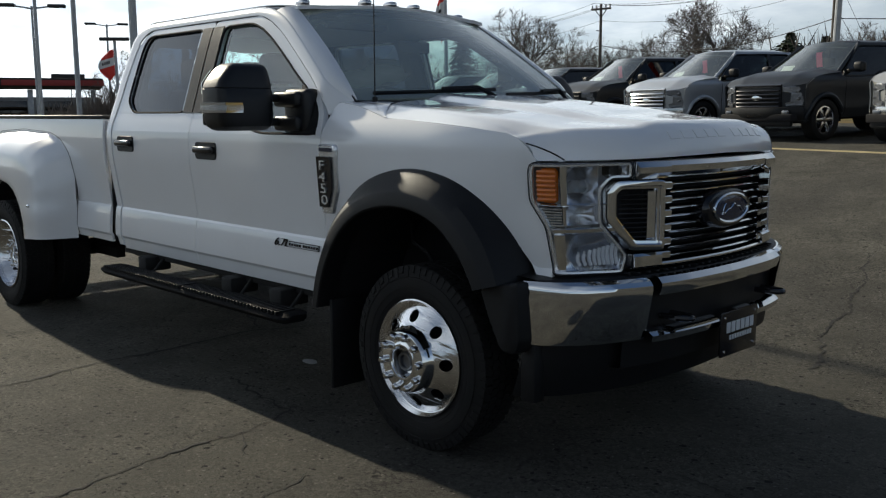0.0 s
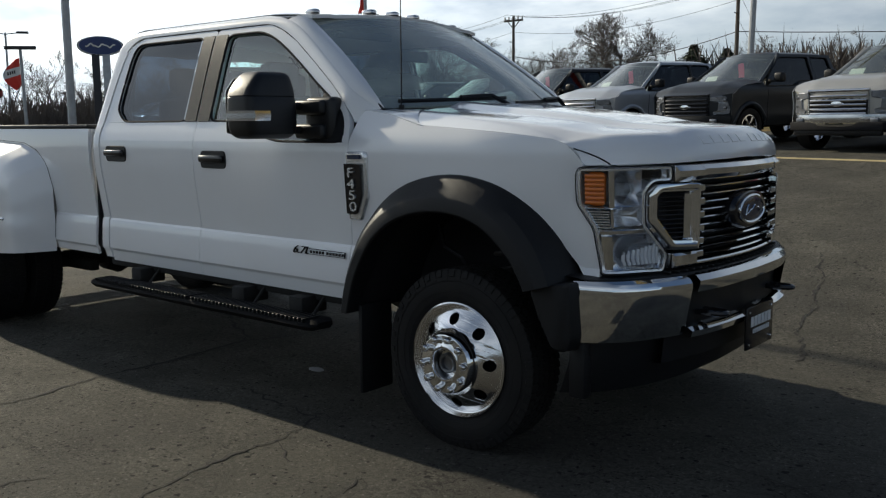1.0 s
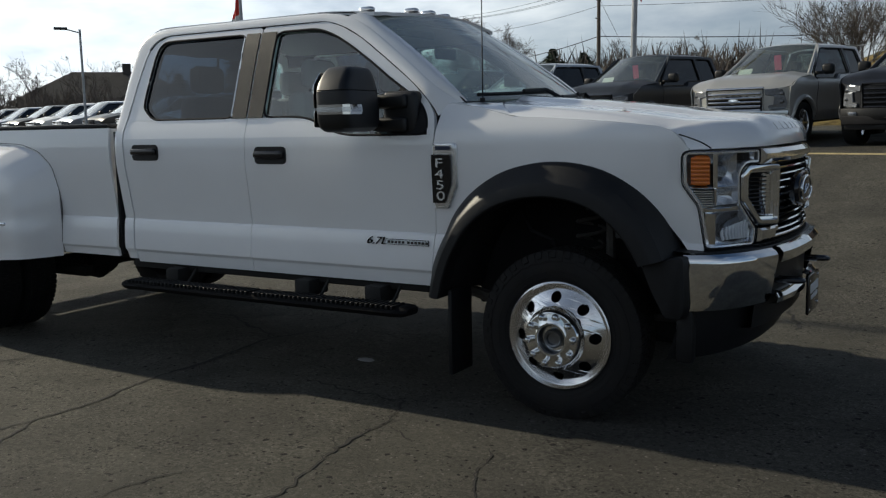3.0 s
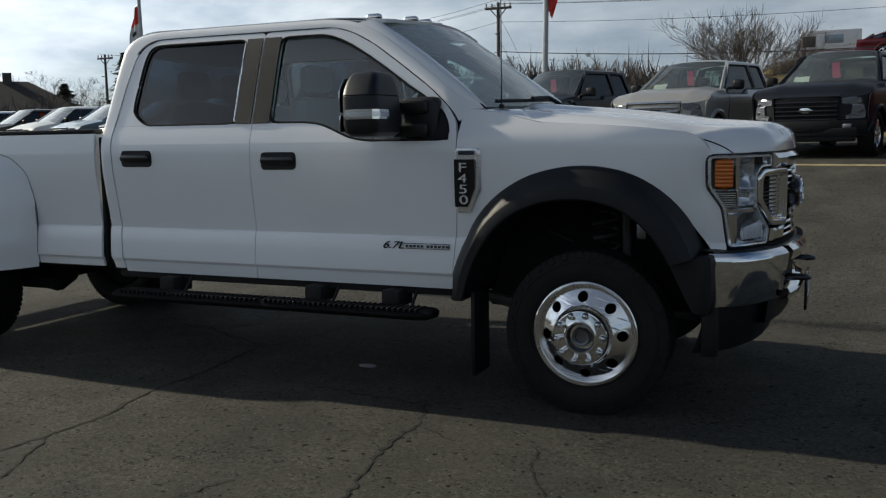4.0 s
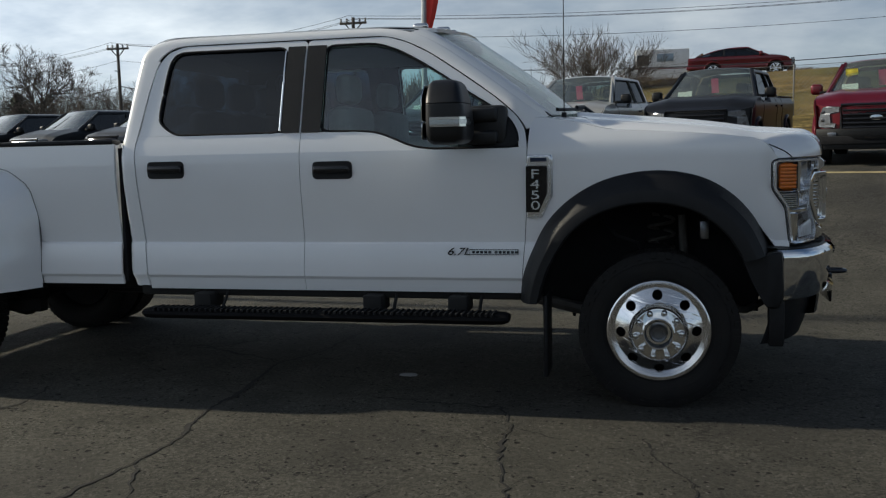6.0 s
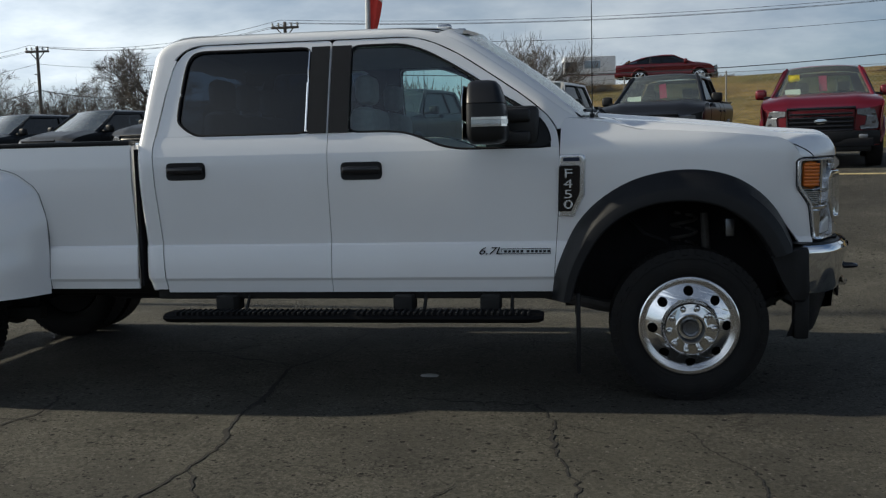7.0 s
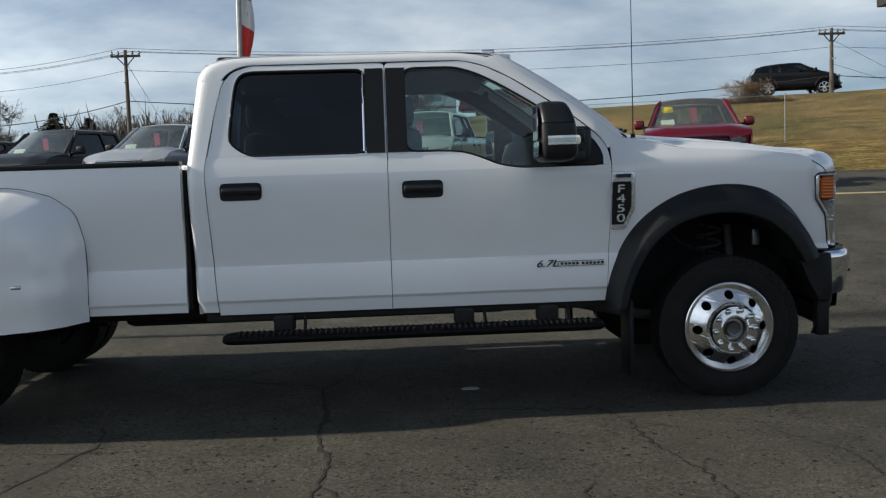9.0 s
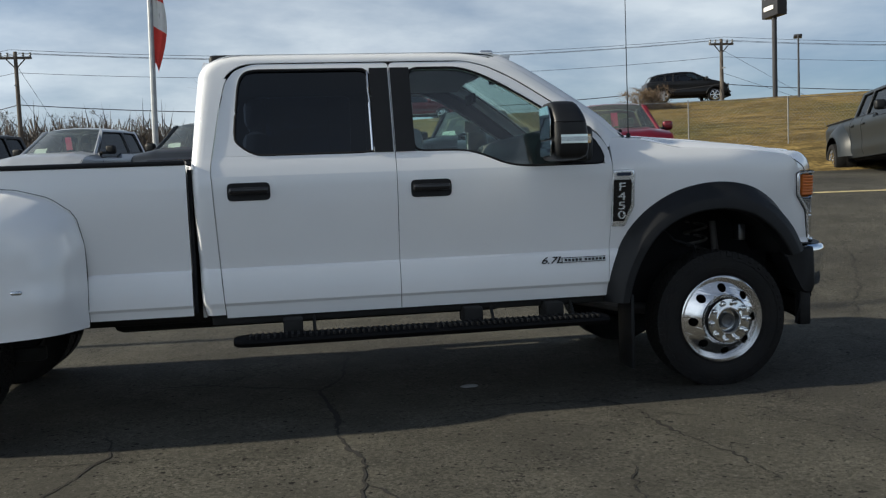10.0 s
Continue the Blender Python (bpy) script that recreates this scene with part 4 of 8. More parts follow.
        for ch, z in (("F", 1.248), ("4", 1.192), ("5", 1.136), ("0", 1.080)):
            m = pose(-0.636, sgn * (body_y(-0.636, z) + 0.029), z, 90, 0, 0 if sgn < 0 else 180)
            writing(ch, 0.072, BADGE, "badge_letter", badge, m @ Matrix.Diagonal((1.5, 0.92, 1, 1)), 0.004)
        # engine plate low on the door
        plate = sheet("engine_plate", [(-1.005, 0.842), (-0.735, 0.842), (-0.735, 0.812), (-1.005, 0.812)], [], face(0.006), GLOSSBLACK, truck, "small pale engine plate with dark bars on the door")
        solid(plate, 0.006, 0)
        solid(sheet("plate_field", [(-1.002, 0.8385), (-0.738, 0.8385), (-0.738, 0.8155), (-1.002, 0.8155)], [], face(0.010), PALEPRINT, plate), 0.002, 0)
        for k in range(11):
            x = -0.99 + k * 0.0225 + (0.012 if k > 4 else 0)
            solid(sheet("plate_bar", [(x, 0.834), (x + 0.016, 0.834), (x + 0.016, 0.820), (x, 0.820)], [], face(0.0125), GLOSSBLACK, plate), 0.002, 0)
        m = pose(-1.07, sgn * (body_y(-1.07, 0.83) + 0.006), 0.828, 90, 0, 0 if sgn < 0 else 180)
        writing("6.7L", 0.064, GLOSSBLACK, "engine_size", plate, m @ Matrix.Diagonal((1.2, 0.9, 1, 1)), 0.004, 0.35)

    # hood: clamshell with raised shoulders and a broad centre
    def hood_edge(x):
        """Half the hood's width: it meets the top of the fender."""
        return fender_w(x, fender_top(x)) - 0.004
    prof = line([0, 0.36, 0.43, 0.53, 0.80, 0.86, 0.94, 1.0], [1.0, 0.975, 0.94, 0.68, 0.56, 0.50, 0.22, 0.0])

    def hood(u, v):
        k = abs(u)
        y = u * 0.885
        xa, xn = -0.46 + 0.20 * k ** 6, nose_x(y) + 0.006
        drop = 0.115 + 0.035 * (1 - k)               # depth of the sloping nose
        t = min(v / 0.8, 1)
        x = xa + (xn - drop - xa) * t
        flat_z = crease_z(min(x, 0.50)) + 0.105 * (1 - 0.30 * t) * prof(k) * (1 - 0.10 * t * t)
        z = flat_z - 0.012 * max(0, (t - 0.7) / 0.3) ** 2
        if v > 0.8:
            a = (v - 0.8) / 0.2
            edge = 1.308 + 0.016 * (1 - k)
            top = z
            # a soft brow, then the nearly upright face
            x += drop * math.sin(a * math.pi / 2) ** 0.9
            z = edge + (top - edge) * (1 - a ** 1.7)
        return (x, u * min(hood_edge(min(x, 0.599)), 0.95), z)
    us = [*frange(-1, -0.4, 0.02), *frange(-0.36, 0.36, 0.06), *frange(0.4, 1, 0.02)]
    solid(grid("hood", us, [*frange(0, 0.75, 0.05), *frange(0.775, 1.0, 0.0125)], hood, WHITE, truck, sharp=50), 0.02, -1)
    for sgn in (-1, 1):                              # shut line round the hood's front corner
        bm = bmesh.new()
        line_uv = [(1.0 - 0.090 * k ** 1.2, 0.895 + 0.103 * k) for k in frange(0, 1, 0.08)]
        tube(bm, [Vector(hood(sgn * u, v)) + Vector((0.001, 0, 0.0005)) for u, v in line_uv], 0.0032, 5)
        part("shut_line", bm, INTERIOR, truck)
        bm = bmesh.new()                             # and the one at the cowl's corner
        tube(bm, [Vector(hood(sgn * u, 0.0)) + Vector((-0.003, 0, 0.001)) for u in frange(0.80, 1.0, 0.02)], 0.004, 5)
        part("shut_line", bm, INTERIOR, truck)

        def shoulder(t, k):
            """Between the fender's top edge and the hood's rear corner."""
            x = -0.24 - 0.44 * t
            a = np.array((x, fender_w(x, fender_top(x)), fender_top(x)))
            b = np.array(hood(1.0 - 0.20 * min(t / 0.55, 1), 0.0))
            if t > 0.55:
                b = b + (np.array((-0.60, 0.785, 1.553)) - b) * (t - 0.55) / 0.45
            p = a * (1 - k) + b * k + np.array((0, 0, 0.004 * math.sin(k * math.pi)))
            return (p[0], sgn * p[1], p[2])
        solid(grid("fender_shoulder", frange(0, 1, 0.05), frange(0, 1, 0.125), shoulder, WHITE, truck, sharp=60), 0.006, 0)
    for k in range(9):                               # raised letters as plain bars on the nose
        u0 = -0.40 + k * 0.094 + (0.04 if k > 4 else -0.02)
        bm = bmesh.new()
        pts = [[bm.verts.new(Vector(hood(u, v)) + Vector((0.0012, 0, 0.0008))) for v in (0.895, 0.915, 0.935)] for u in frange(u0, u0 + 0.066, 0.022)]
        for a, b in zip(pts, pts[1:]):
            for j in range(2):
                bm.faces.new((a[j], b[j], b[j + 1], a[j + 1]))
        solid(part("raised_bar", bm, WHITE, truck), 0.003, 0)
    # grille: dark backing, frame, bars and the oval
    bm = bmesh.new()
    box(bm, (0.62, -0.62, 0.84), (0.80, 0.62, 1.30))
    part("grille_backing", bm, INTERIOR, truck)

    def bar(bm, z0, z1, y0, y1, x, d=0.02, bev=0.006, follow=nose_x, steps=14):
        ring = []
        for y in frange(y0, y1, (y1 - y0) / steps):
            xx = follow(y) + x
            ring.append([bm.verts.new(c) for c in ((xx - d, y, z0), (xx - bev, y, z0), (xx, y, z0 + bev), (xx, y, z1 - bev), (xx - bev, y, z1), (xx - d, y, z1))])
        for r, s in zip(ring, ring[1:]):
            for k in range(6):
                bm.faces.new((r[k], r[(k + 1) % 6], s[(k + 1) % 6], s[k]))
        bm.faces.new(ring[0]); bm.faces.new(ring[-1][::-1])
    bm = bmesh.new()
    bar(bm, 1.236, 1.306, -0.40, 0.40, 0.022, 0.10, 0.022)
    frame_ob = part("grille_frame", bm, CHROME, truck, "chrome grille frame")
    bm = bmesh.new()
    bar(bm, 0.868, 0.886, -0.43, 0.43, 0.010, 0.06)
    part("lower_bar", bm, CHROME, frame_ob)
    for s in (-1, 1):
        # broad chrome cap above each c, and the foot below it
        bm = bmesh.new()
        y0, y1 = sorted((s * 0.402, s * 0.572))
        bar(bm, 1.232, 1.304, y0, y1, 0.026, 0.12, 0.024, steps=8)
        part("grille_cap", bm, CHROME, frame_ob)
        bm = bmesh.new()
        y0, y1 = sorted((s * 0.430, s * 0.575))
        bar(bm, 0.868, 0.930, y0, y1, 0.016, 0.07, 0.010, steps=6)
        part("grille_foot", bm, CHROME, frame_ob)
    for k in range(10):
        bm = bmesh.new()
        z = 0.902 + k * 0.0335
        rows_b = ((-0.050, z), (-0.002, z), (0.0, z + 0.002), (-0.006, z + 0.0075), (-0.050, z + 0.008))
        ring = [[bm.verts.new((nose_x(y) + dx, y, zz)) for dx, zz in rows_b] for y in frange(-0.372, 0.372, 0.0496)]
        for r, q in zip(ring, ring[1:]):
            for j in range(5):
                bm.faces.new((r[j], r[(j + 1) % 5], q[(j + 1) % 5], q[j]))
        part("grille_bar", bm, CHROME, frame_ob)
        bm = bmesh.new()
        bar(bm, z + 0.014, z + 0.022, -0.36, 0.36, -0.040, 0.03, 0.003)
        part("grille_slat", bm, INTERIOR, frame_ob)
    for sgn in (-1, 1):
        for k in range(6):
            bm = bmesh.new()
            z = 0.898 + k * 0.0575
            y0, y1 = sorted((sgn * 0.371, sgn * 0.438))
            bar(bm, z, z + 0.030, y0, y1, 0.006, 0.06, 0.004, steps=2)
            part("grille_tooth", bm, CHROME, frame_ob)
        # c-shaped surround: a lofted frame with flat faces and a dark slatted vent inside
        O = [(0.440, 1.230), (0.640, 1.230), (0.678, 1.190), (0.678, 1.068), (0.572, 0.940), (0.440, 0.936)]
        I = [(0.458, 1.190), (0.606, 1.190), (0.624, 1.170), (0.624, 1.086), (0.548, 0.985), (0.458, 0.980)]
        od, hd = dense(O, 0.5, True, 1, 0.016), dense(I, 0.5, True, 1, 0.010)

        def cplane(y, e):
            return 0.912 + e - 0.50 * (y - 0.44)

        def cframe(k, j):
            k = k % len(od)
            t, e = [(0, -0.10), (0, -0.020), (0.10, -0.003), (0.22, 0.0), (0.60, 0.0), (0.68, -0.004), (0.70, -0.016), (0.94, -0.018), (1.0, -0.026), (1.0, -0.07)][j]
            p = od[k] * (1 - t) + hd[k] * t
            return (cplane(p[0], e), sgn * p[0], p[1])
        c = grid("lamp_surround", list(range(len(od) + 1)), list(range(10)), cframe, CHROME, truck, "chrome c-shaped lamp surround", 28)
        sheet("vent_back", hd, [], lambda y, z: (cplane(y, -0.060), sgn * y, z), INTERIOR, c)
        bm = bmesh.new()                             # bright inner post next to the grille
        y0, y1 = sorted((sgn * 0.458, sgn * 0.490))
        bar(bm, 0.985, 1.184, y0, y1, -0.030, 0.05, 0.005, follow=lambda y: cplane(abs(y), 0), steps=2)
        part("inner_post", bm, CHROME, c)
        for k in range(10):
            z = 0.992 + k * 0.0192
            ymax = 0.618 if z > 1.085 else 0.618 - (1.085 - z) * 0.74
            bm = bmesh.new()
            y0, y1 = sorted((sgn * 0.491, sgn * ymax))
            bar(bm, z, z + 0.007, y0, y1, -0.028, 0.03, 0.002, follow=lambda y: cplane(abs(y), 0), steps=3)
            part("vent_slat", bm, GLOSSBLACK, c)

        # headlamp: deep bright bowls, an amber corner, ribs and a clear cover following the nose
        def lface(e):
            return lambda s, z: (lambda p: (p[0], sgn * p[1], p[2]))(lamp_point(s, z, e))
        lamp_out = [(0.580, 1.302), (0.882, 1.300), (0.892, 1.28), (0.890, 1.15), (0.842, 1.05), (0.822, 0.86), (0.606, 0.856), (0.590, 0.930), (0.690, 1.060), (0.690, 1.196), (0.655, 1.238), (0.580, 1.238)]
        lamp = sheet("headlamp", dense(lamp_out, 0.03, True, 1, 0.02), [], lface(-0.085), LAMPBACK, truck, "clear headlamp with an amber corner light")
        solid(lamp, 0.02, 0)
        rim_d = dense(lamp_out, 0.03, True, 1, 0.02)

        def off(k, d):
            """A point of the lamp's outline moved inwards by d."""
            p, n = rim_d[k % len(rim_d)], len(rim_d)
            way = rim_d[(k + 1) % n] - rim_d[(k - 1) % n]
            return p + np.array((way[1], -way[0])) / np.linalg.norm(way) * d

        def rim_band(k, j):
            s, e = [(0.0, -0.09), (0.0, 0.0), (0.004, 0.006), (0.012, 0.005), (0.013, -0.075)][j]
            p = off(k, s)
            return lface(e)(p[0], p[1])
        grid("lamp_rim", list(range(len(rim_d) + 1)), list(range(5)), rim_band, BADGE, lamp, sharp=30)
        gap = [lface(0.001)(*off(k, -0.004)) for k in range(len(rim_d))]
        bm = bmesh.new()
        tube(bm, gap + [gap[0]], 0.0028, 5)
        part("lamp_gap", bm, INTERIOR, lamp)

        def cell(name, y0, y1, z0, z1, deep, mat, front=-0.012, label=""):
            """A concave bright bowl."""
            def f(a, b):
                return lface(front - deep * (1 - a * a) * (1 - b * b))((y0 + y1) / 2 + a * (y1 - y0) / 2, (z0 + z1) / 2 + b * (z1 - z0) / 2)
            return grid(name, frange(-1, 1, 0.125), frange(-1, 1, 0.125), f, mat, lamp, label)
        cell("main_bowl", 0.694, 0.782, 1.140, 1.288, 0.075, BOWL)
        cell("upper_bowl", 0.590, 0.655, 1.245, 1.290, 0.03, BOWL)
        cell("lower_bowl", 0.692, 0.785, 1.056, 1.132, 0.05, BOWL)
        cell("fog_bowl", 0.600, 0.790, 0.872, 1.022, 0.06, BOWL)
        bm = bmesh.new()                             # projector lens inside the main bowl
        lathe(bm, [(0.0, 0.024), (0.018, 0.020), (0.030, 0.008), (0.034, -0.03)], 24, "X")
        part("projector", bm, PROJECTOR, lamp, "clear projector lens").matrix_basis = pose(*lface(-0.062)(0.725, 1.205))
        for y0, y1, z0, z1 in ((0.782, 0.796, 1.132, 1.290), (0.655, 0.880, 1.132, 1.142), (0.785, 0.792, 1.05, 1.134), (0.60, 0.846, 1.022, 1.044), (0.79, 0.822, 0.872, 1.022)):
            ring = ((-0.06, z0), (-0.008, z0), (-0.004, z0 + 0.004), (-0.004, z1 - 0.004), (-0.008, z1), (-0.06, z1))
            grid("lamp_divider", frange(y0, y1, (y1 - y0) / 6), list(range(6)), lambda s, j: lface(ring[j][0])(s, ring[j][1]), CHROME, lamp)
        amber = solid(sheet("amber_light", dense([(0.802, 1.276), (0.868, 1.276), (0.868, 1.150), (0.804, 1.150)], 0.02, True, 1, 0.015), [], lface(-0.014), AMBER, lamp, "amber ribbed corner light"), 0.02, 0)
        for k in range(7):
            z = 1.158 + k * 0.0182
            bm = bmesh.new()
            tube(bm, [lface(-0.002)(y, z) for y in frange(0.806, 0.866, 0.012)], 0.0078, 6)
            part("lens_rib", bm, AMBER, amber)
        for k in range(7):
            z = 1.056 + k * 0.0108
            bm = bmesh.new()
            tube(bm, [lface(-0.010)(y, z) for y in frange(0.794, 0.876 - max(0, 1.145 - z) * 0.45, 0.012)], 0.0045, 5)
            part("lens_rib", bm, LAMP, lamp)
        for k in range(9):
            y = 0.622 + k * 0.0165
            bm = bmesh.new()
            tube(bm, [lface(-0.016)(y + 0.006 * math.sin(a * 3), 0.892 + a * (0.085 - 0.004 * k)) for a in frange(0, 1, 0.2)], 0.0078, 6)
            part("fog_flute", bm, LAMPCLEAR, lamp)
        cov = sheet("lamp_cover", [off(k, 0.008) for k in range(len(rim_d))], [], lface(0.006), LENS, lamp, "clear lamp cover")
        cov.visible_shadow = False
    # oval emblem on a black boss
    bm = bmesh.new()
    rings = []
    for x, k in ((0.88, 1.35), (0.935, 1.38), (0.952, 1.26), (0.957, 1.06)):
        rings.append([bm.verts.new((x, k * 0.145 * math.cos(t * math.tau / 40), 1.085 + k * 0.066 * math.sin(t * math.tau / 40))) for t in range(40)])
    for r, s in zip(rings, rings[1:]):
        for k in range(40):
            bm.faces.new((r[k], r[(k + 1) % 40], s[(k + 1) % 40], s[k]))
    bm.faces.new(rings[-1])
    em = part("emblem_backing", bm, GLOSSBLACK, truck, "black emblem backing")
    bm = bmesh.new()
    tube(bm, [(0.960, 0.142 * math.cos(t * math.tau / 40), 1.085 + 0.062 * math.sin(t * math.tau / 40)) for t in range(41)], 0.008, 6)
    part("emblem_rim", bm, CHROME, em)
    bm = bmesh.new()
    rings = [[bm.verts.new((x, k * 0.140 * math.cos(t * math.tau / 40), 1.085 + k * 0.060 * math.sin(t * math.tau / 40))) for t in range(40)] for x, k in ((0.958, 1.0), (0.963, 0.8), (0.965, 0.4))]
    for r, s in zip(rings, rings[1:]):
        for k in range(40):
            bm.faces.new((r[k], r[(k + 1) % 40], s[(k + 1) % 40], s[k]))
    bm.faces.new(rings[-1])
    part("emblem_oval", bm, BLUE, em, "dark blue oval emblem with a pale scroll")
    bm = bmesh.new()
    tube(bm, [(0.967, y, 1.085 + 0.014 * math.sin(y * 38 + 0.8) + 0.004 * math.sin(y * 120)) for y in frange(-0.088, 0.088, 0.006)], 0.0034, 5)
    tube(bm, [(0.967, -0.085 + 0.03 * a, 1.060 + 0.045 * a + 0.012 * math.sin(a * 3)) for a in frange(0, 1, 0.1)], 0.0030, 5)
    part("emblem_scroll", bm, CHROME, em)


bump_x = curve([0, 0.3, 0.5, 0.7, 0.85, 0.93, 0.955], [1.00, 0.985, 0.955, 0.89, 0.80, 0.70, 0.63])


def build_bumper():
    b = raw("front_bumper", [], [], CHROME, truck, weld=False)

    def shell(name, y0, y1, prof, mat, label="", step=0.03, sharp=25):
        ys = frange(y0, y1, step)
        ob = grid(name, ys, list(range(len(prof))), lambda y, k: (bump_x(abs(y)) - prof[k][0], y, prof[k][1]), mat, b, label, sharp)
        return ob
    full = [(0.09, 0.838), (0.045, 0.838), (0.024, 0.826), (0.012, 0.808), (0.010, 0.79), (0.026, 0.70), (0.042, 0.60), (0.056, 0.580), (0.10, 0.575)]
    for s in (-1, 1):
        y0, y1 = sorted((s * 0.547, s * 0.952))
        shell("chrome_end", y0, y1, full, CHROME, "chrome bumper end")
        y0, y1 = sorted((s * 0.10, s * 0.545))
        shell("chrome_lip", y0, y1, [(0.06, 0.622), (0.03, 0.616), (0.008, 0.60), (0.014, 0.574), (0.06, 0.566)], CHROME, "chrome lower lip")
    shell("chrome_top", -0.508, 0.508, [(0.06, 0.842), (0.025, 0.838), (0.004, 0.815), (0.004, 0.80), (0.016, 0.765), (0.05, 0.755)], CHROME, "chrome bumper upper bar")
    shell("bumper_core", -0.62, 0.62, [(0.20, 0.86), (0.075, 0.845), (0.07, 0.80), (0.075, 0.60), (0.09, 0.46), (0.20, 0.45)], BLACKTRIM, "black bumper core")
    shell("step_pad", -0.93, 0.93, [(0.23, 0.856), (0.15, 0.850), (0.06, 0.845), (0.05, 0.835), (0.09, 0.82)], BLACKTRIM, "ribbed black step pad", 0.02)
    shell("air_dam", -0.93, 0.93, [(0.12, 0.60), (0.125, 0.52), (0.16, 0.40), (0.18, 0.345), (0.22, 0.34)], BLACKTRIM, "black lower air dam")
    for k in range(-12, 13):
        bm = bmesh.new()
        y = k * 0.05
        box(bm, (bump_x(abs(y)) - 0.17, y - 0.008, 0.848), (bump_x(abs(y)) - 0.07, y + 0.008, 0.858), 0.003)
        part("pad_rib", bm, BLACKTRIM, b)
    for s in (-1, 1):
        bm = bmesh.new()                     # tow hooks
        c = [(1.0 + 0.055 * math.sin(a) - 0.03, s * 0.40 + 0.035 * math.cos(a), 0.665) for a in frange(0, math.pi, 0.35)]
        tube(bm, [(0.90, s * 0.40 + 0.035, 0.665)] + c + [(0.90, s * 0.40 - 0.035, 0.665)], 0.013, 8)
        part("tow_hook", bm, GLOSSBLACK, b, "black tow hook")
        # corner filler under the flare, carrying on the arch's line
        bm = bmesh.new()
        prof = soften([(0.428, 0.795), (0.572, 0.832), (0.622, 0.836), (0.632, 0.60), (0.61, 0.545), (0.555, 0.545), (0.478, 0.68)], 0.02)
        rings = [[bm.verts.new((p[0] + dx, s * y, p[1])) for p in prof] for y, dx in ((0.80, 0.0), (0.955, 0.0), (1.005, -0.012), (1.018, -0.025))]
        rings[-1] = [bm.verts.new((0.56 + (v.co.x - 0.56) * 0.86, v.co.y, 0.70 + (v.co.z - 0.70) * 0.92)) for v in rings[-1]]
        for r, q in zip(rings, rings[1:]):
            for k in range(len(prof)):
                bm.faces.new((r[k], r[(k + 1) % len(prof)], q[(k + 1) % len(prof)], q[k]))
        bm.faces.new(rings[0]); bm.faces.new(rings[-1][::-1])
        bmesh.ops.delete(bm, geom=[v for v in bm.verts if not v.link_faces], context="VERTS")
        part("corner_filler", bm, BLACKTRIM, b, "black corner filler")
        bm = bmesh.new()
        y0, y1 = sorted((s * 0.86, s * 0.93))
        box(bm, (0.56, y0, 0.33), (0.64, y1, 0.58), 0.015)
        part("dam_end", bm, BLACKTRIM, b)
    bm = bmesh.new()
    box(bm, (0.995, -0.125, 0.440), (1.010, 0.190, 0.640), 0.006)
    pl = part("dealer_plate", bm, GLOSSBLACK, b, "black dealer plate with pale bars for lettering")
    for y0, y1, z0, z1 in [(-0.085 + i * 0.041, -0.085 + i * 0.041 + 0.032, 0.545, 0.592) for i in range(6)] + [(-0.06 + i * 0.0225, -0.06 + i * 0.0225 + 0.016, 0.512, 0.533) for i in range(9)]:
        bm = bmesh.new()
        box(bm, (1.009, y0, z0), (1.0125, y1, z1), 0.001, seg=1)
        part("letter_bar", bm, PALEPRINT, pl)
    for y in (-0.10, 0.165):
        for z in (0.465, 0.615):
            bm = bmesh.new()
            lathe(bm, [(0.0, 1.014), (0.006, 1.013), (0.007, 1.008)], 8, "X")
            part("plate_screw", bm, CHROME, pl).matrix_basis = pose(0, y, z)


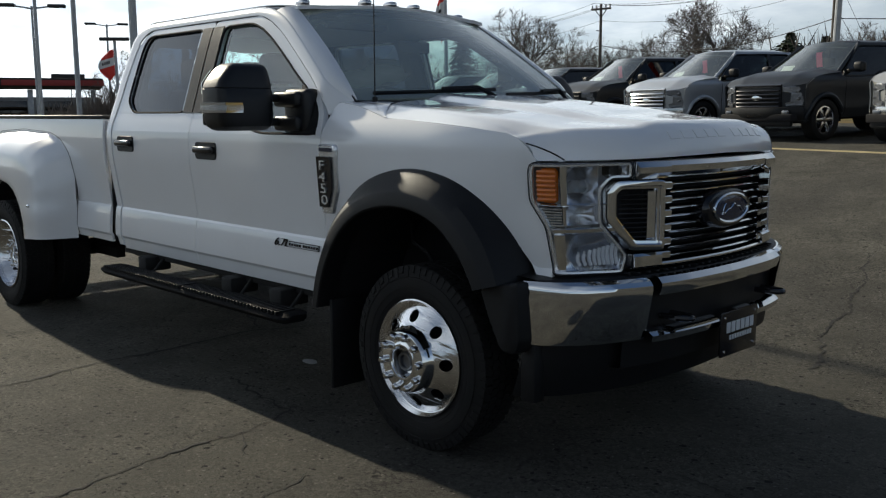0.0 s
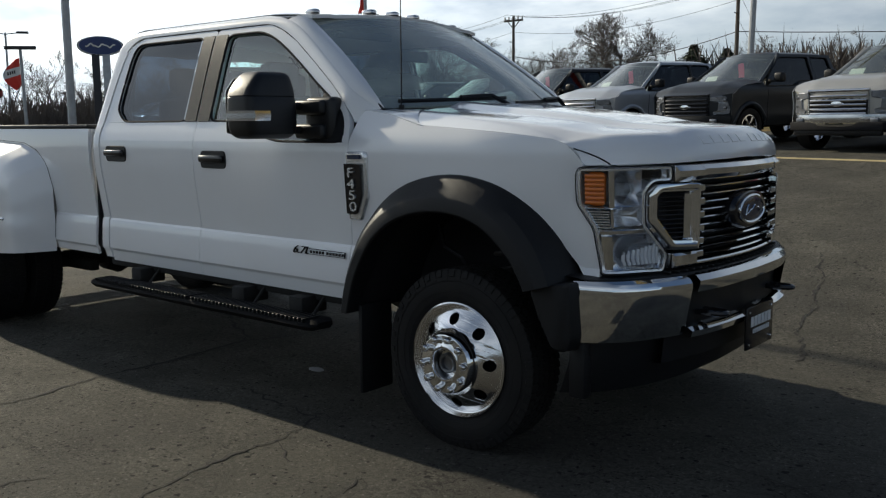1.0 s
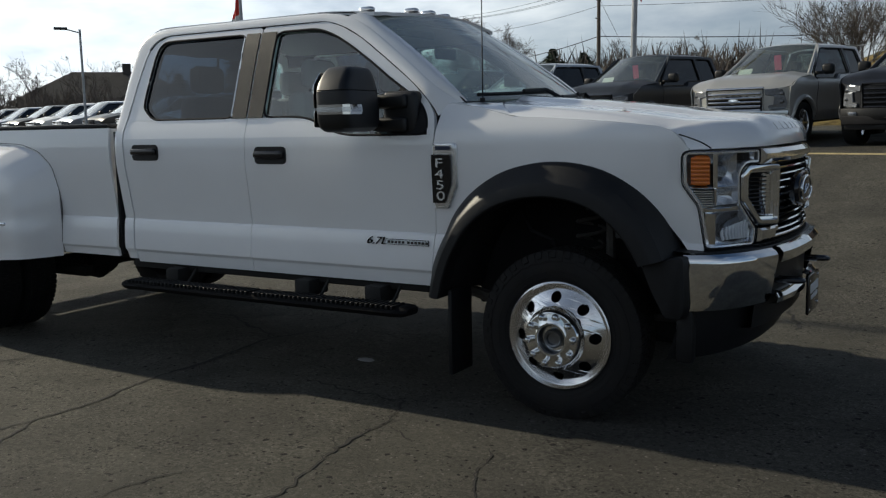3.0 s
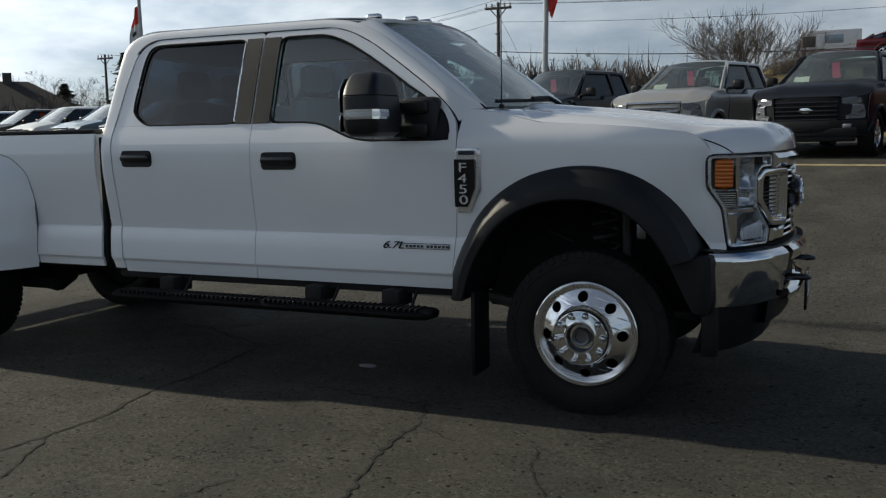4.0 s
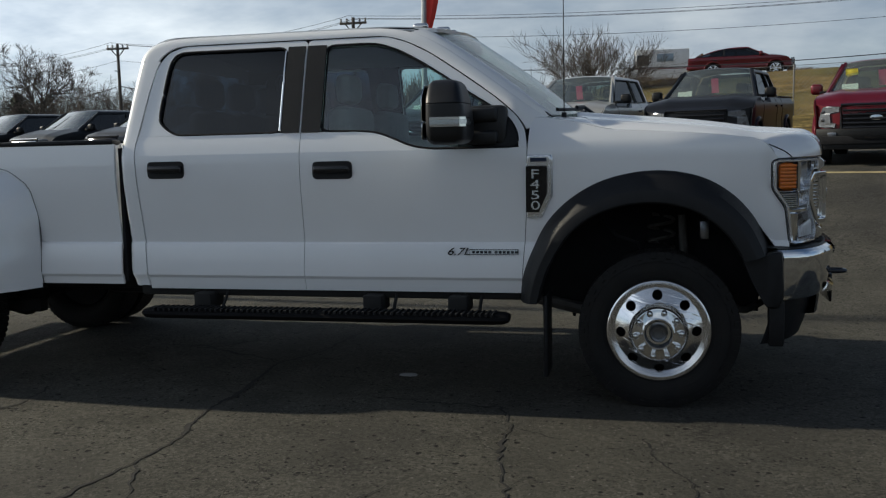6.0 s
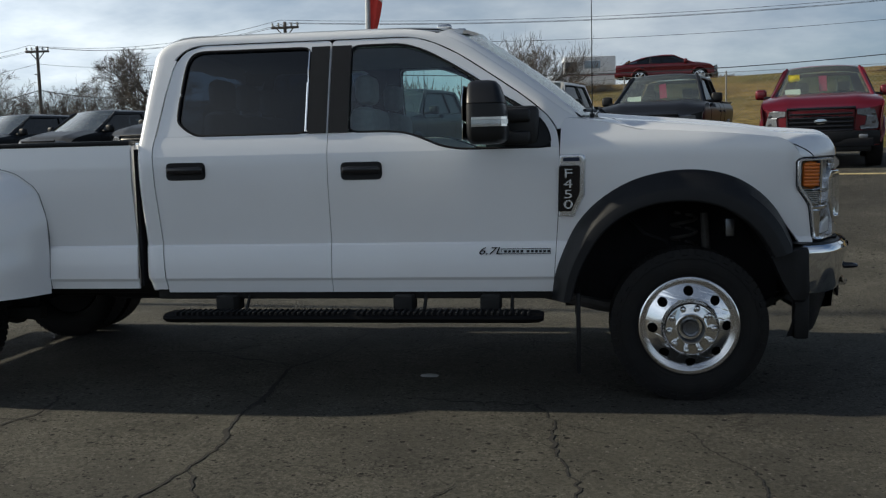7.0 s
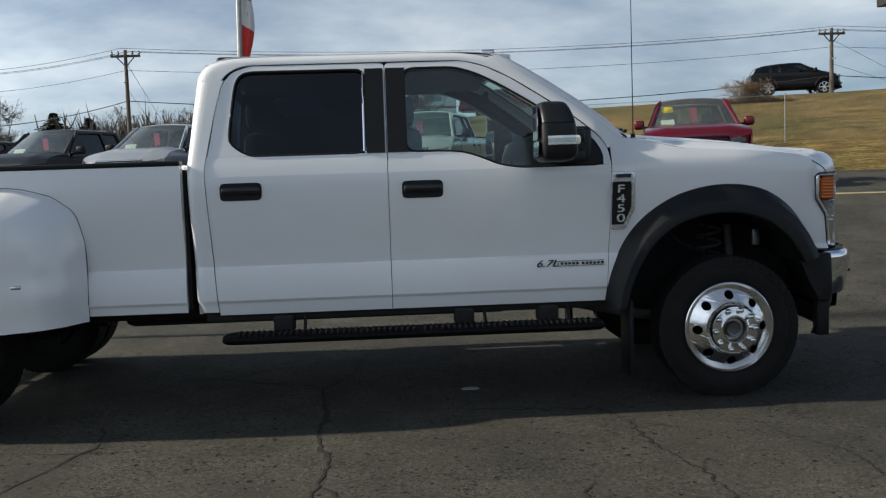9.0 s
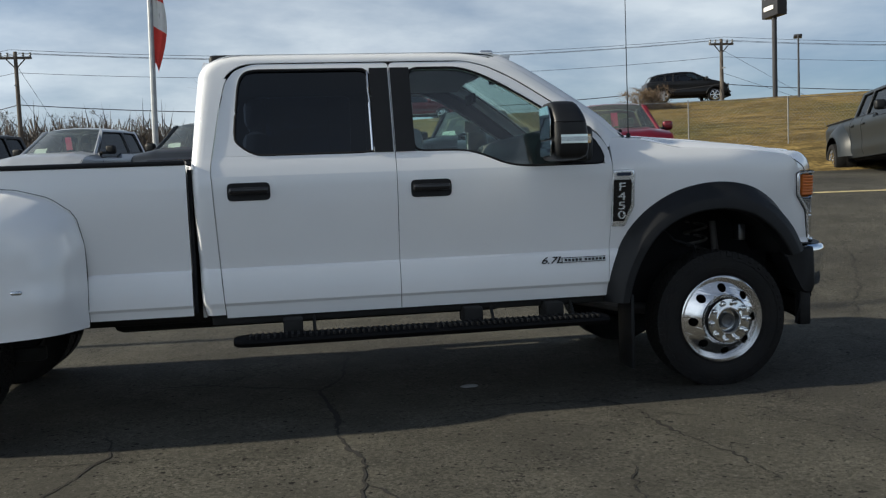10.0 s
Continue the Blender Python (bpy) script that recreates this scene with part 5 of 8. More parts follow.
# ---- wheels ----
def tyre_mesh(parent, half=0.112, R=0.419, rim=0.262):
    bm = bmesh.new()
    prof = [(rim - 0.01, -half * 0.75), (rim + 0.012, -half * 0.92), (rim + 0.035, -half * 1.0), (rim + 0.07, -half * 1.06), (rim + 0.095, -half * 1.04), (R - 0.022, -half * 0.96), (R - 0.007, -half * 0.90), (R - 0.007, half * 0.90), (R - 0.022, half * 0.96), (rim + 0.07, half * 1.06), (rim + 0.012, half * 0.92), (rim - 0.01, half * 0.75)]
    lathe(bm, prof, 72)
    t = part("tyre", bm, RUBBER, parent, "black rubber truck tyre")
    bm = bmesh.new()
    n = 66
    for k in range(n):
        for row, (a, w) in enumerate(((-0.080, 0.036), (-0.041, 0.034), (0.0, 0.034), (0.041, 0.034), (0.080, 0.036))):
            m = Matrix.Rotation((k + 0.5 * (row % 2)) * math.tau / n, 4, "Y")
            lo, hi = Vector((R - 0.012, a - w / 2, -0.0165)), Vector((R, a + w / 2, 0.0165))
            vs = [bm.verts.new(m @ Vector((x, y + 0.006 * (1 if z > 0 else -1) * (1 if row % 2 else -1), z))) for x in (lo.x, hi.x) for y in (lo.y, hi.y) for z in (lo.z, hi.z)]
            for f in ((0, 1, 3, 2), (4, 6, 7, 5), (0, 4, 5, 1), (2, 3, 7, 6), (0, 2, 6, 4), (1, 5, 7, 3)):
                bm.faces.new([vs[q] for q in f])
    for k in range(n):                       # lugs that run over the shoulder on to the sidewall
        m = Matrix.Rotation((k + 0.25) * math.tau / n, 4, "Y")
        for d in (-1, 1):
            deep = 0.052 if k % 2 else 0.036
            vs = [bm.verts.new(m @ Vector((x, d * y, z))) for x, y in ((R - deep, half * 0.99), (R - deep + 0.004, half * 1.03), (R - 0.002, half * 0.94), (R - 0.012, half * 0.86)) for z in (-0.0125, 0.0125)]
            for f in ((0, 1, 3, 2), (2, 3, 5, 4), (4, 5, 7, 6), (0, 2, 4, 6), (1, 7, 5, 3)):
                bm.faces.new([vs[q] for q in f])
    tagged(part("tread", bm, RUBBER, t), kind="stuff")
    for r, wide in ((rim + 0.030, 0.0022), (rim + 0.058, 0.0016), (rim + 0.104, 0.0020)):
        bm = bmesh.new()                     # moulded rings on the sidewall
        y = float(np.interp(r, [rim + 0.012, rim + 0.035, rim + 0.07, rim + 0.095], [half * 0.92, half, half * 1.06, half * 1.04]))
        tube(bm, [(r * math.cos(a), -y, r * math.sin(a)) for a in np.linspace(0, math.tau, 73)], wide, 5)
        part("sidewall_ring", bm, RUBBER, t)
    return t


def disc_mesh(name, parent, depth, r0, r1, holes, hole_r, mat, label=""):
    from mathutils.geometry import tessellate_polygon
    out = [(r1 * math.cos(a), r1 * math.sin(a)) for a in np.linspace(0, math.tau, 72, endpoint=False)]
    inn = [(r0 * math.cos(a), r0 * math.sin(a)) for a in np.linspace(0, math.tau, 48, endpoint=False)]
    loops = [out, inn]
    rc = (r0 + r1) * 0.5 + 0.01
    for k in range(holes):
        a0 = (k + 0.35) * math.tau / holes
        loops.append([(rc * math.cos(a0) + hole_r * math.cos(a), rc * math.sin(a0) + hole_r * math.sin(a)) for a in np.linspace(0, math.tau, 18, endpoint=False)])
    # rings in between, for the curve of the dish
    tris = tessellate_polygon([[Vector((*p, 0)) for p in lp] for lp in loops])
    flat_pts = [p for lp in loops for p in lp]
    bm = bmesh.new()
    vs = [bm.verts.new((p[0], p[1], 0)) for p in flat_pts]
    for t in tris:
        try:
            bm.faces.new([vs[k] for k in t])
        except ValueError:
            pass
    for _ in range(2):
        bmesh.ops.subdivide_edges(bm, edges=[e for e in bm.edges if e.calc_length() > 0.03], cuts=1)
        bmesh.ops.triangulate(bm, faces=[f for f in bm.faces if len(f.verts) > 3])
    for v in bm.verts:
        r = math.hypot(v.co.x, v.co.y)
        v.co = Vector((v.co.x, depth(r), v.co.y))
    bmesh.ops.recalc_face_normals(bm, faces=bm.faces)
    mesh = bpy.data.meshes.new(name)
    bm.to_mesh(mesh); bm.free()
    return solid(link(name, mesh, mat, parent, label, 40), 0.008, 0)


def wheel(parent, x, y, z, sgn, front=True):
    """A truck wheel; its outer face looks to -y, and is turned round for the other side."""
    w = raw("wheel", [], [], RUBBER, parent, weld=False)
    w.matrix_basis = pose(x, y, z, 0, 14, 0 if sgn < 0 else 180)
    tyre_mesh(w)
    if front:
        depth = curve([0.10, 0.135, 0.150, 0.165, 0.20, 0.235, 0.256], [-0.158, -0.156, -0.146, -0.134, -0.112, -0.088, -0.074])
    else:
        depth = line([0.10, 0.135, 0.16, 0.20, 0.235, 0.256], [0.055, 0.055, 0.045, 0.02, -0.05, -0.085])
    rim = raw("rim", [], [], ALU, w, "polished aluminium rim with hand holes", weld=False)
    disc_mesh("rim_face", rim, depth, 0.115, 0.25, 8, 0.0262, ALU)
    bm = bmesh.new()
    lathe(bm, [(0.246, depth(0.246)), (0.252, depth(0.25) - 0.006), (0.262, -0.112), (0.268, -0.108), (0.266, -0.098), (0.255, -0.08), (0.235, -0.02), (0.232, 0.05), (0.255, 0.09), (0.266, 0.10)], 72)
    part("rim_barrel", bm, DARKMETAL, rim)
    bm = bmesh.new()
    lathe(bm, [(0.245, depth(0.246) - 0.002), (0.252, depth(0.25) - 0.008), (0.262, -0.114), (0.268, -0.110), (0.267, -0.100)], 72)
    part("rim_lip", bm, ALU, rim)
    bm = bmesh.new()
    lathe(bm, [(0.05, 0.0 if front else 0.075), (0.225, 0.0 if front else 0.075), (0.23, 0.05)], 40)
    part("brake_drum", bm, INTERIOR, w, "dark brake drum")
    bm = bmesh.new()
    d0 = depth(0.115)
    tip = d0 - 0.042 if front else d0 - 0.10
    if front:
        hub_line = [(0.158, depth(0.158) - 0.001), (0.152, depth(0.152) - 0.006), (0.147, d0 - 0.010), (0.143, d0 - 0.022), (0.139, tip + 0.010), (0.134, tip + 0.002), (0.128, tip), (0.090, tip + 0.002), (0.080, tip - 0.004), (0.072, tip - 0.003), (0.066, tip + 0.006), (0.062, tip + 0.05), (0.0, tip + 0.055)]
    else:
        hub_line = [(0.148, depth(0.148) - 0.001), (0.142, d0 - 0.012), (0.130, tip + 0.008), (0.122, tip), (0.078, tip), (0.066, tip + 0.006), (0.058, tip + 0.03), (0.055, tip + 0.07), (0.0, tip + 0.07)]
    lathe(bm, hub_line, 64)
    hub = part("hub_cover", bm, CHROME, w, "chrome hub cover")
    bm = bmesh.new()
    lathe(bm, [(0.048, tip + 0.055), (0.046, tip + 0.020), (0.040, tip + 0.012), (0.030, tip + 0.014), (0.027, tip + 0.028), (0.0, tip + 0.030)], 24)
    part("hub_cap", bm, AXLE, hub, "dull grey axle hub")
    for k in range(10):
        a = (k + 0.5) * math.tau / 10
        bm = bmesh.new()
        lathe(bm, [(0.0175, tip + 0.014), (0.0175, tip - 0.014), (0.0155, tip - 0.022), (0.010, tip - 0.028), (0.0, tip - 0.030)], 12)
        nut = part("lug_nut", bm, CHROME, hub)
        nut.matrix_basis = pose((0.117 if front else 0.100) * math.cos(a), 0, (0.117 if front else 0.100) * math.sin(a))
    return w


def build_wheels():
    for sgn in (-1, 1):
        wheel(truck, 0.004, sgn * 0.878, 0.413, sgn)
        wheel(truck, -4.59, sgn * 1.085, 0.411, sgn, False)
        wheel(truck, -4.59, sgn * 0.80, 0.411, sgn, False)


# ---- box, fenders, underside ----
def build_bed():
    bed = raw("cargo_box", [], [], WHITE, truck, "white cargo box with black rail caps", weld=False)
    x0, x1 = -5.80, -3.142

    def bw(x, z):
        return (side_w(z) if z < 1.40 else 0.984 - 0.25 * max(0, z - 1.44)) + 0.004
    for sgn in (-1, 1):
        def lo(x):
            d = abs(x + 4.57)
            return 0.625 if d > 0.60 else 0.62 + math.sqrt(max(0, 0.6**2 - d * d)) * 0.9
        side_panel("box_side", frange(x0, x1, 0.05), lo, lambda x: 1.465, bed, (sgn,), width=bw, crisp=7)
        bm = bmesh.new()
        y0, y1 = sorted((sgn * 0.90, sgn * 0.992))
        box(bm, (x0, y0, 1.462), (x1, y1, 1.492), 0.012)
        part("rail_cap", bm, BLACKTRIM, bed, "black plastic rail cap")
        bm = bmesh.new()
        y0, y1 = sorted((sgn * 0.78, sgn * 0.82))
        box(bm, (x0, y0, 0.85), (x1, y1, 1.46))
        part("inner_wall", bm, WHITE, bed)
        # dual-wheel fender
        c = np.array((-4.58, 0.58))
        O = [(-3.695, 0.6), (-3.692, 0.8), (-3.695, 1.05), (-3.73, 1.22), (-3.86, 1.315), (-4.04, 1.365), (-4.58, 1.385), (-5.07, 1.365), (-5.25, 1.315), (-5.36, 1.22), (-5.395, 1.05), (-5.398, 0.8), (-5.395, 0.6)]
        L = [(-4.13, 0.575), (-4.13, 0.66), (-4.155, 0.74), (-4.21, 0.84), (-4.3, 0.925), (-4.41, 0.975), (-4.58, 0.995), (-4.75, 0.975), (-4.86, 0.925), (-4.95, 0.84), (-5.005, 0.74), (-5.03, 0.66), (-5.03, 0.575)]
        od, ld = dense(O, 0.03, False, 1), dense(L, 0.02, False, 1)
        n = 72
        oa = [od[int(round(k * (len(od) - 1) / n))] for k in range(n + 1)]
        la = [ld[int(round(k * (len(ld) - 1) / n))] for k in range(n + 1)]
        ts = [0, 0.03, 0.08, 0.18, 0.32, 0.38, 0.42, 0.48, 0.60, 0.88, 0.96, 1.0, 1.05]
        ys = [0.975, 0.998, 1.035, 1.112, 1.172, 1.187, 1.195, 1.202, 1.208, 1.216, 1.216, 1.205, 1.13]

        def fender(k, j):
            t = min(ts[j], 1.0)
            p = oa[k] * (1 - t) + la[k] * t
            y = ys[j] + (0.012 * (1 if 0.62 <= p[1] < 0.86 else 0) * math.sin(min(max((0.86 - p[1]) / 0.2, 0), 1) * math.pi) if 0.1 < t < 0.95 else 0)
            return (p[0], sgn * y, p[1])
        grid("rear_fender", list(range(n + 1)), list(range(len(ts))), fender, WHITE, bed, "white bulged dual-wheel fender", 40)
        bm = bmesh.new()                     # seam where the fender meets the box
        tube(bm, [(p[0], sgn * (bw(p[0], p[1]) + 0.001), p[1]) for p in oa[::2]], 0.0018, 5)
        part("fender_seam", bm, INTERIOR, bed)
        bm = bmesh.new()                     # side marker
        box(bm, (-4.025, min(sgn * 1.19, sgn * 1.222), 0.818), (-3.965, max(sgn * 1.19, sgn * 1.222), 0.842), 0.011, seg=3)
        part("side_marker", bm, LAMP, bed, "small clear side marker")
        # wheel tub
        def tub(k, t):
            q = c + (la[k] - c) * 1.03
            return (q[0], sgn * (1.13 - 0.55 * t), q[1])
        grid("wheel_tub", list(range(n + 1)), [0, 1], tub, INTERIOR, bed)
    # dark panel added to stand for the shade between cab and box
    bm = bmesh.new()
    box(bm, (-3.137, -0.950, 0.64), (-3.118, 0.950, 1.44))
    part("gap_shade", bm, INTERIOR, bed)
    bm = bmesh.new()
    box(bm, (x0, -0.80, 0.82), (x1, 0.80, 0.88))
    part("box_floor", bm, WHITE, bed)
    bm = bmesh.new()
    box(bm, (x1 - 0.04, -0.88, 0.64), (x1 - 0.01, 0.88, 1.47), 0.01)
    part("front_wall", bm, WHITE, bed)
    bm = bmesh.new()
    box(bm, (x0 - 0.05, -0.86, 0.66), (x0, 0.86, 1.48), 0.02)
    part("tailgate", bm, WHITE, bed, "white tailgate")
    bm = bmesh.new()
    box(bm, (x0 - 0.26, -0.95, 0.52), (x0 - 0.06, 0.95, 0.66), 0.03)
    part("rear_bumper", bm, CHROME, truck, "chrome rear step bumper")
    for sgn in (-1, 1):
        bm = bmesh.new()
        box(bm, (x0 - 0.03, min(sgn * 0.86, sgn * 0.985), 0.95), (x0 + 0.02, max(sgn * 0.86, sgn * 0.985), 1.42), 0.02)
        part("tail_lamp", bm, AMBER, truck, "red tail lamp")


def build_under():
    for sgn in (-1, 1):
        bm = bmesh.new()
        box(bm, (-5.7, min(sgn * 0.36, sgn * 0.46), 0.52), (0.75, max(sgn * 0.36, sgn * 0.46), 0.70), 0.01)
        part("frame_rail", bm, DARKMETAL, truck, "dark steel frame rail")
        bm = bmesh.new()
        box(bm, (-3.05, min(sgn * 0.55, sgn * 0.925), 0.555), (-0.70, max(sgn * 0.55, sgn * 0.925), 0.62), 0.015)
        part("rocker", bm, DARKMETAL, truck, "dark underbody sill")
        # running board: flat board with raised treads, on brackets
        r = raw("running_board", [], [], BOARDBLACK, truck, "black running board with raised treads", weld=False)
        bm = bmesh.new()
        prof = [(1.00, 0.475), (1.00, 0.505), (1.03, 0.512), (1.13, 0.512), (1.165, 0.498), (1.172, 0.482), (1.15, 0.458), (1.03, 0.455)]
        rings = []
        for x, k in ((-2.925, 0.62), (-2.90, 0.9), (-2.86, 1.0), (-0.86, 1.0), (-0.80, 0.92), (-0.772, 0.62)):
            rings.append([bm.verts.new((x, sgn * (1.085 + (p[0] - 1.085) * k), 0.484 + (p[1] - 0.484) * k)) for p in prof])
        for a, c in zip(rings, rings[1:]):
            for k in range(8):
                bm.faces.new((a[k], a[(k + 1) % 8], c[(k + 1) % 8], c[k]))
        bm.faces.new(rings[0]); bm.faces.new(rings[-1][::-1])
        part("board", bm, BOARDBLACK, r)
        for k in range(62):
            if k == 31:
                continue
            bm = bmesh.new()
            x = -2.84 + k * 0.0325
            y0, y1 = sorted((sgn * 1.045, sgn * 1.167))
            box(bm, (x, y0, 0.502), (x + 0.013, y1, 0.5200), 0.002, m=None, seg=1)
            part("tread_ridge", bm, BLACKTRIM, r)
        for x in (-2.60, -1.56, -1.07):
            bm = bmesh.new()
            y0, y1 = sorted((sgn * 0.84, sgn * 1.02))
            box(bm, (x - 0.055, y0, 0.490), (x + 0.055, y1, 0.585), 0.012)
            part("bracket", bm, DARKMETAL, r)
            bm = bmesh.new()
            tube(bm, [(x + 0.12, sgn * 0.90, 0.60), (x + 0.12, sgn * 1.0, 0.50)], 0.010, 6)
            part("bracket_stay", bm, DARKMETAL, r)
    bm = bmesh.new()
    tube(bm, [(0, -0.90, 0.40), (0, -0.3, 0.36), (0, 0.3, 0.36), (0, 0.90, 0.40)], [0.07, 0.055, 0.055, 0.07], 10)
    part("front_axle", bm, DARKMETAL, truck)
    bm = bmesh.new()
    tube(bm, [(-4.59, -1.0, 0.40), (-4.59, -0.2, 0.40), (-4.59, 0.2, 0.40), (-4.59, 1.0, 0.40)], [0.06, 0.075, 0.075, 0.06], 10)
    part("rear_axle", bm, DARKMETAL, truck)
    bm = bmesh.new()
    lathe(bm, [(0.0, -0.16), (0.12, -0.13), (0.17, 0.0), (0.12, 0.13), (0.0, 0.16)], 16)
    part("differential", bm, DARKMETAL, truck).matrix_basis = pose(-4.59, 0, 0.40)
    for sgn in (-1, 1):
        bm = bmesh.new()                     # front coil and damper
        pts = [(0.02 + 0.07 * math.cos(a), sgn * 0.60 + 0.07 * math.sin(a), 0.50 + a * 0.0125) for a in frange(0, 40, 0.45)]
        tube(bm, pts, 0.010, 5)
        part("coil_spring", bm, SUSPENSION, truck, "dusty coil spring")
        bm = bmesh.new()
        tube(bm, [(0.16, sgn * 0.66, 0.42), (0.13, sgn * 0.62, 1.0)], [0.03, 0.022], 8)
        part("damper", bm, SUSPENSION, truck, "dusty shock absorber")
        bm = bmesh.new()                     # radius arm, steering knuckle, brake hose and line bracket
        tube(bm, [(-0.95, sgn * 0.52, 0.56), (-0.45, sgn * 0.58, 0.46), (-0.05, sgn * 0.62, 0.42)], [0.030, 0.036, 0.040], 8)
        part("radius_arm", bm, SUSPENSION, truck, "dusty radius arm")
        bm = bmesh.new()
        box(bm, (-0.10, min(sgn * 0.66, sgn * 0.74), 0.30), (0.10, max(sgn * 0.66, sgn * 0.74), 0.62), 0.03)
        part("steering_knuckle", bm, SUSPENSION, truck)
        bm = bmesh.new()
        tube(bm, [(-0.30, sgn * 0.74, 0.99), (-0.22, sgn * 0.80, 0.90), (-0.10, sgn * 0.82, 0.86), (-0.04, sgn * 0.78, 0.72), (0.0, sgn * 0.74, 0.60)], 0.011, 6)
        part("brake_hose", bm, BLACKTRIM, truck, "black brake hose")
        bm = bmesh.new()
        box(bm, (0.22, min(sgn * 0.72, sgn * 0.80), 0.88), (0.27, max(sgn * 0.72, sgn * 0.80), 0.98), 0.008, m=None)
        part("hose_bracket", bm, AXLE, truck, "bare steel bracket")
        bm = bmesh.new()
        tube(bm, [(0.62, sgn * 0.40, 0.50), (0.48, sgn * 0.62, 0.47), (0.36, sgn * 0.74, 0.50), (0.24, sgn * 0.72, 0.48)], 0.020, 8)
        part("sway_bar", bm, SUSPENSION, truck, "dusty sway bar end")
        bm = bmesh.new()
        box(bm, (-4.9, min(sgn * 0.46, sgn * 0.54), 0.36), (-4.05, max(sgn * 0.46, sgn * 0.54), 0.44), 0.01)
        part("leaf_spring", bm, DARKMETAL, truck)
    bm = bmesh.new()
    box(bm, (-3.7, -0.35, 0.46), (-1.2, 0.35, 0.60), 0.06)
    part("fuel_tank", bm, DARKMETAL, truck, "dark tank between the rails")
    bm = bmesh.new()
    box(bm, (-0.6, -0.36, 0.50), (0.5, 0.36, 1.15), 0.05)
    part("engine_block", bm, DARKMETAL, truck)
    bm = bmesh.new()
    tube(bm, [(-0.8, 0.30, 0.50), (-3.5, 0.34, 0.52), (-4.0, 0.55, 0.60), (-5.4, 0.60, 0.52)], 0.05, 8)
    part("exhaust_pipe", bm, DARKMETAL, truck)


def build_mirrors():
    for sgn in (-1, 1):
        mroot = raw("tow_mirror", [], [], BLACKTRIM, truck, "black telescoping tow mirror", weld=False)
        # head: tall shell with a cut outer shoulder and a front that leans back; rows of z, inner and outer y, back and front x
        rows = [(1.414, 1.100, 1.310, -1.120, -1.000), (1.420, 1.082, 1.330, -1.134, -0.970), (1.436, 1.068, 1.352, -1.146, -0.950), (1.47, 1.060, 1.366, -1.150, -0.940),
                (1.54, 1.058, 1.370, -1.150, -0.942), (1.615, 1.058, 1.368, -1.150, -0.952), (1.619, 1.060, 1.365, -1.148, -0.955), (1.623, 1.058, 1.367, -1.150, -0.953),
                (1.655, 1.060, 1.352, -1.149, -0.960), (1.695, 1.064, 1.318, -1.147, -0.972), (1.722, 1.070, 1.290, -1.142, -0.984), (1.737, 1.084, 1.268, -1.132, -1.000), (1.743, 1.110, 1.240, -1.112, -1.025)]

        def shell(i, k):
            z, ya, yb, xa, xb = rows[i]
            a = k * math.tau / 32
            c, q = math.cos(a), math.sin(a)
            e = 0.34
            return ((xa + xb) / 2 + (xb - xa) / 2 * math.copysign(abs(c) ** e, c), sgn * ((ya + yb) / 2 + (yb - ya) / 2 * math.copysign(abs(q) ** e, q)), z)
        bm = bmesh.new()
        rings = [[bm.verts.new(shell(i, k)) for k in range(32)] for i in range(len(rows))]
        for r, t in zip(rings, rings[1:]):
            for k in range(32):
                bm.faces.new((r[k], r[(k + 1) % 32], t[(k + 1) % 32], t[k]))
        bm.faces.new(rings[0]); bm.faces.new(rings[-1][::-1])
        part("mirror_head", bm, MIRRORBLACK, mroot, sharp=32)
        # two glasses on the back, in a thin frame
        for z0, z1, tilt in ((1.535, 1.715, 3), (1.440, 1.525, 5)):
            m = pose(-1.1545, sgn * 1.205, (z0 + z1) / 2, 0, tilt - 3, sgn * 4)
            top = 0.118 if z1 < 1.6 else 0.085
            out = [(-0.130, -(z1 - z0) / 2), (0.138, -(z1 - z0) / 2), (0.140, (z1 - z0) / 2 - 0.07 if z1 > 1.6 else (z1 - z0) / 2), (top, (z1 - z0) / 2), (-0.130, (z1 - z0) / 2)]
            gl = solid(sheet("mirror_glass", dense(out, 0.05, True, 1, 0.014), [], lambda y, z: (0, sgn * y, z), MIRROR, mroot, "mirror glass"), 0.004, 0)
            gl.matrix_basis = m
        # turn lamp wrapped round the outer edge, in a bright rim
        def wrap(d, grow_z):
            z0, z1 = 1.502 - grow_z, 1.550 + grow_z
            path = [(-1.115, 1.370 + d), (-1.0, 1.3705 + d), (-0.965, 1.366 + d), (-0.944 + d, 1.345), (-0.941 + d, 1.30), (-0.941 + d, 1.255)]
            bm = bmesh.new()
            cols = [[bm.verts.new((x, sgn * y, z)) for z in (z0, z0 + 0.006, (z0 + z1) / 2, z1 - 0.006, z1)] for x, y in path]
            for p, q in zip(cols, cols[1:]):
                for j in range(4):
                    bm.faces.new((p[j], q[j], q[j + 1], p[j + 1]))
            return bm
        lm = solid(part("turn_lamp", wrap(0.003, 0.0), CHROME, mroot, "clear mirror turn lamp with bright rim"), 0.010, 0)
        bm = wrap(0.009, -0.012)
        solid(part("turn_lens", bm, LAMP, lm), 0.006, 0)
        for z in (1.455, 1.575):
            bm = bmesh.new()
            y0, y1 = sorted((sgn * 0.985, sgn * 1.08))
            box(bm, (-1.05, y0, z - 0.020), (-0.985, y1, z + 0.020), 0.014, seg=3)
            part("mirror_arm", bm, MIRRORBLACK, mroot)
            bm = bmesh.new()
            y0, y1 = sorted((sgn * 0.89, sgn * 1.015))
            box(bm, (-1.045, y0, z - 0.044), (-0.835, y1, z + 0.030), 0.018, seg=3)
            part("arm_housing", bm, MIRRORBLACK, mroot)
        bm = bmesh.new()
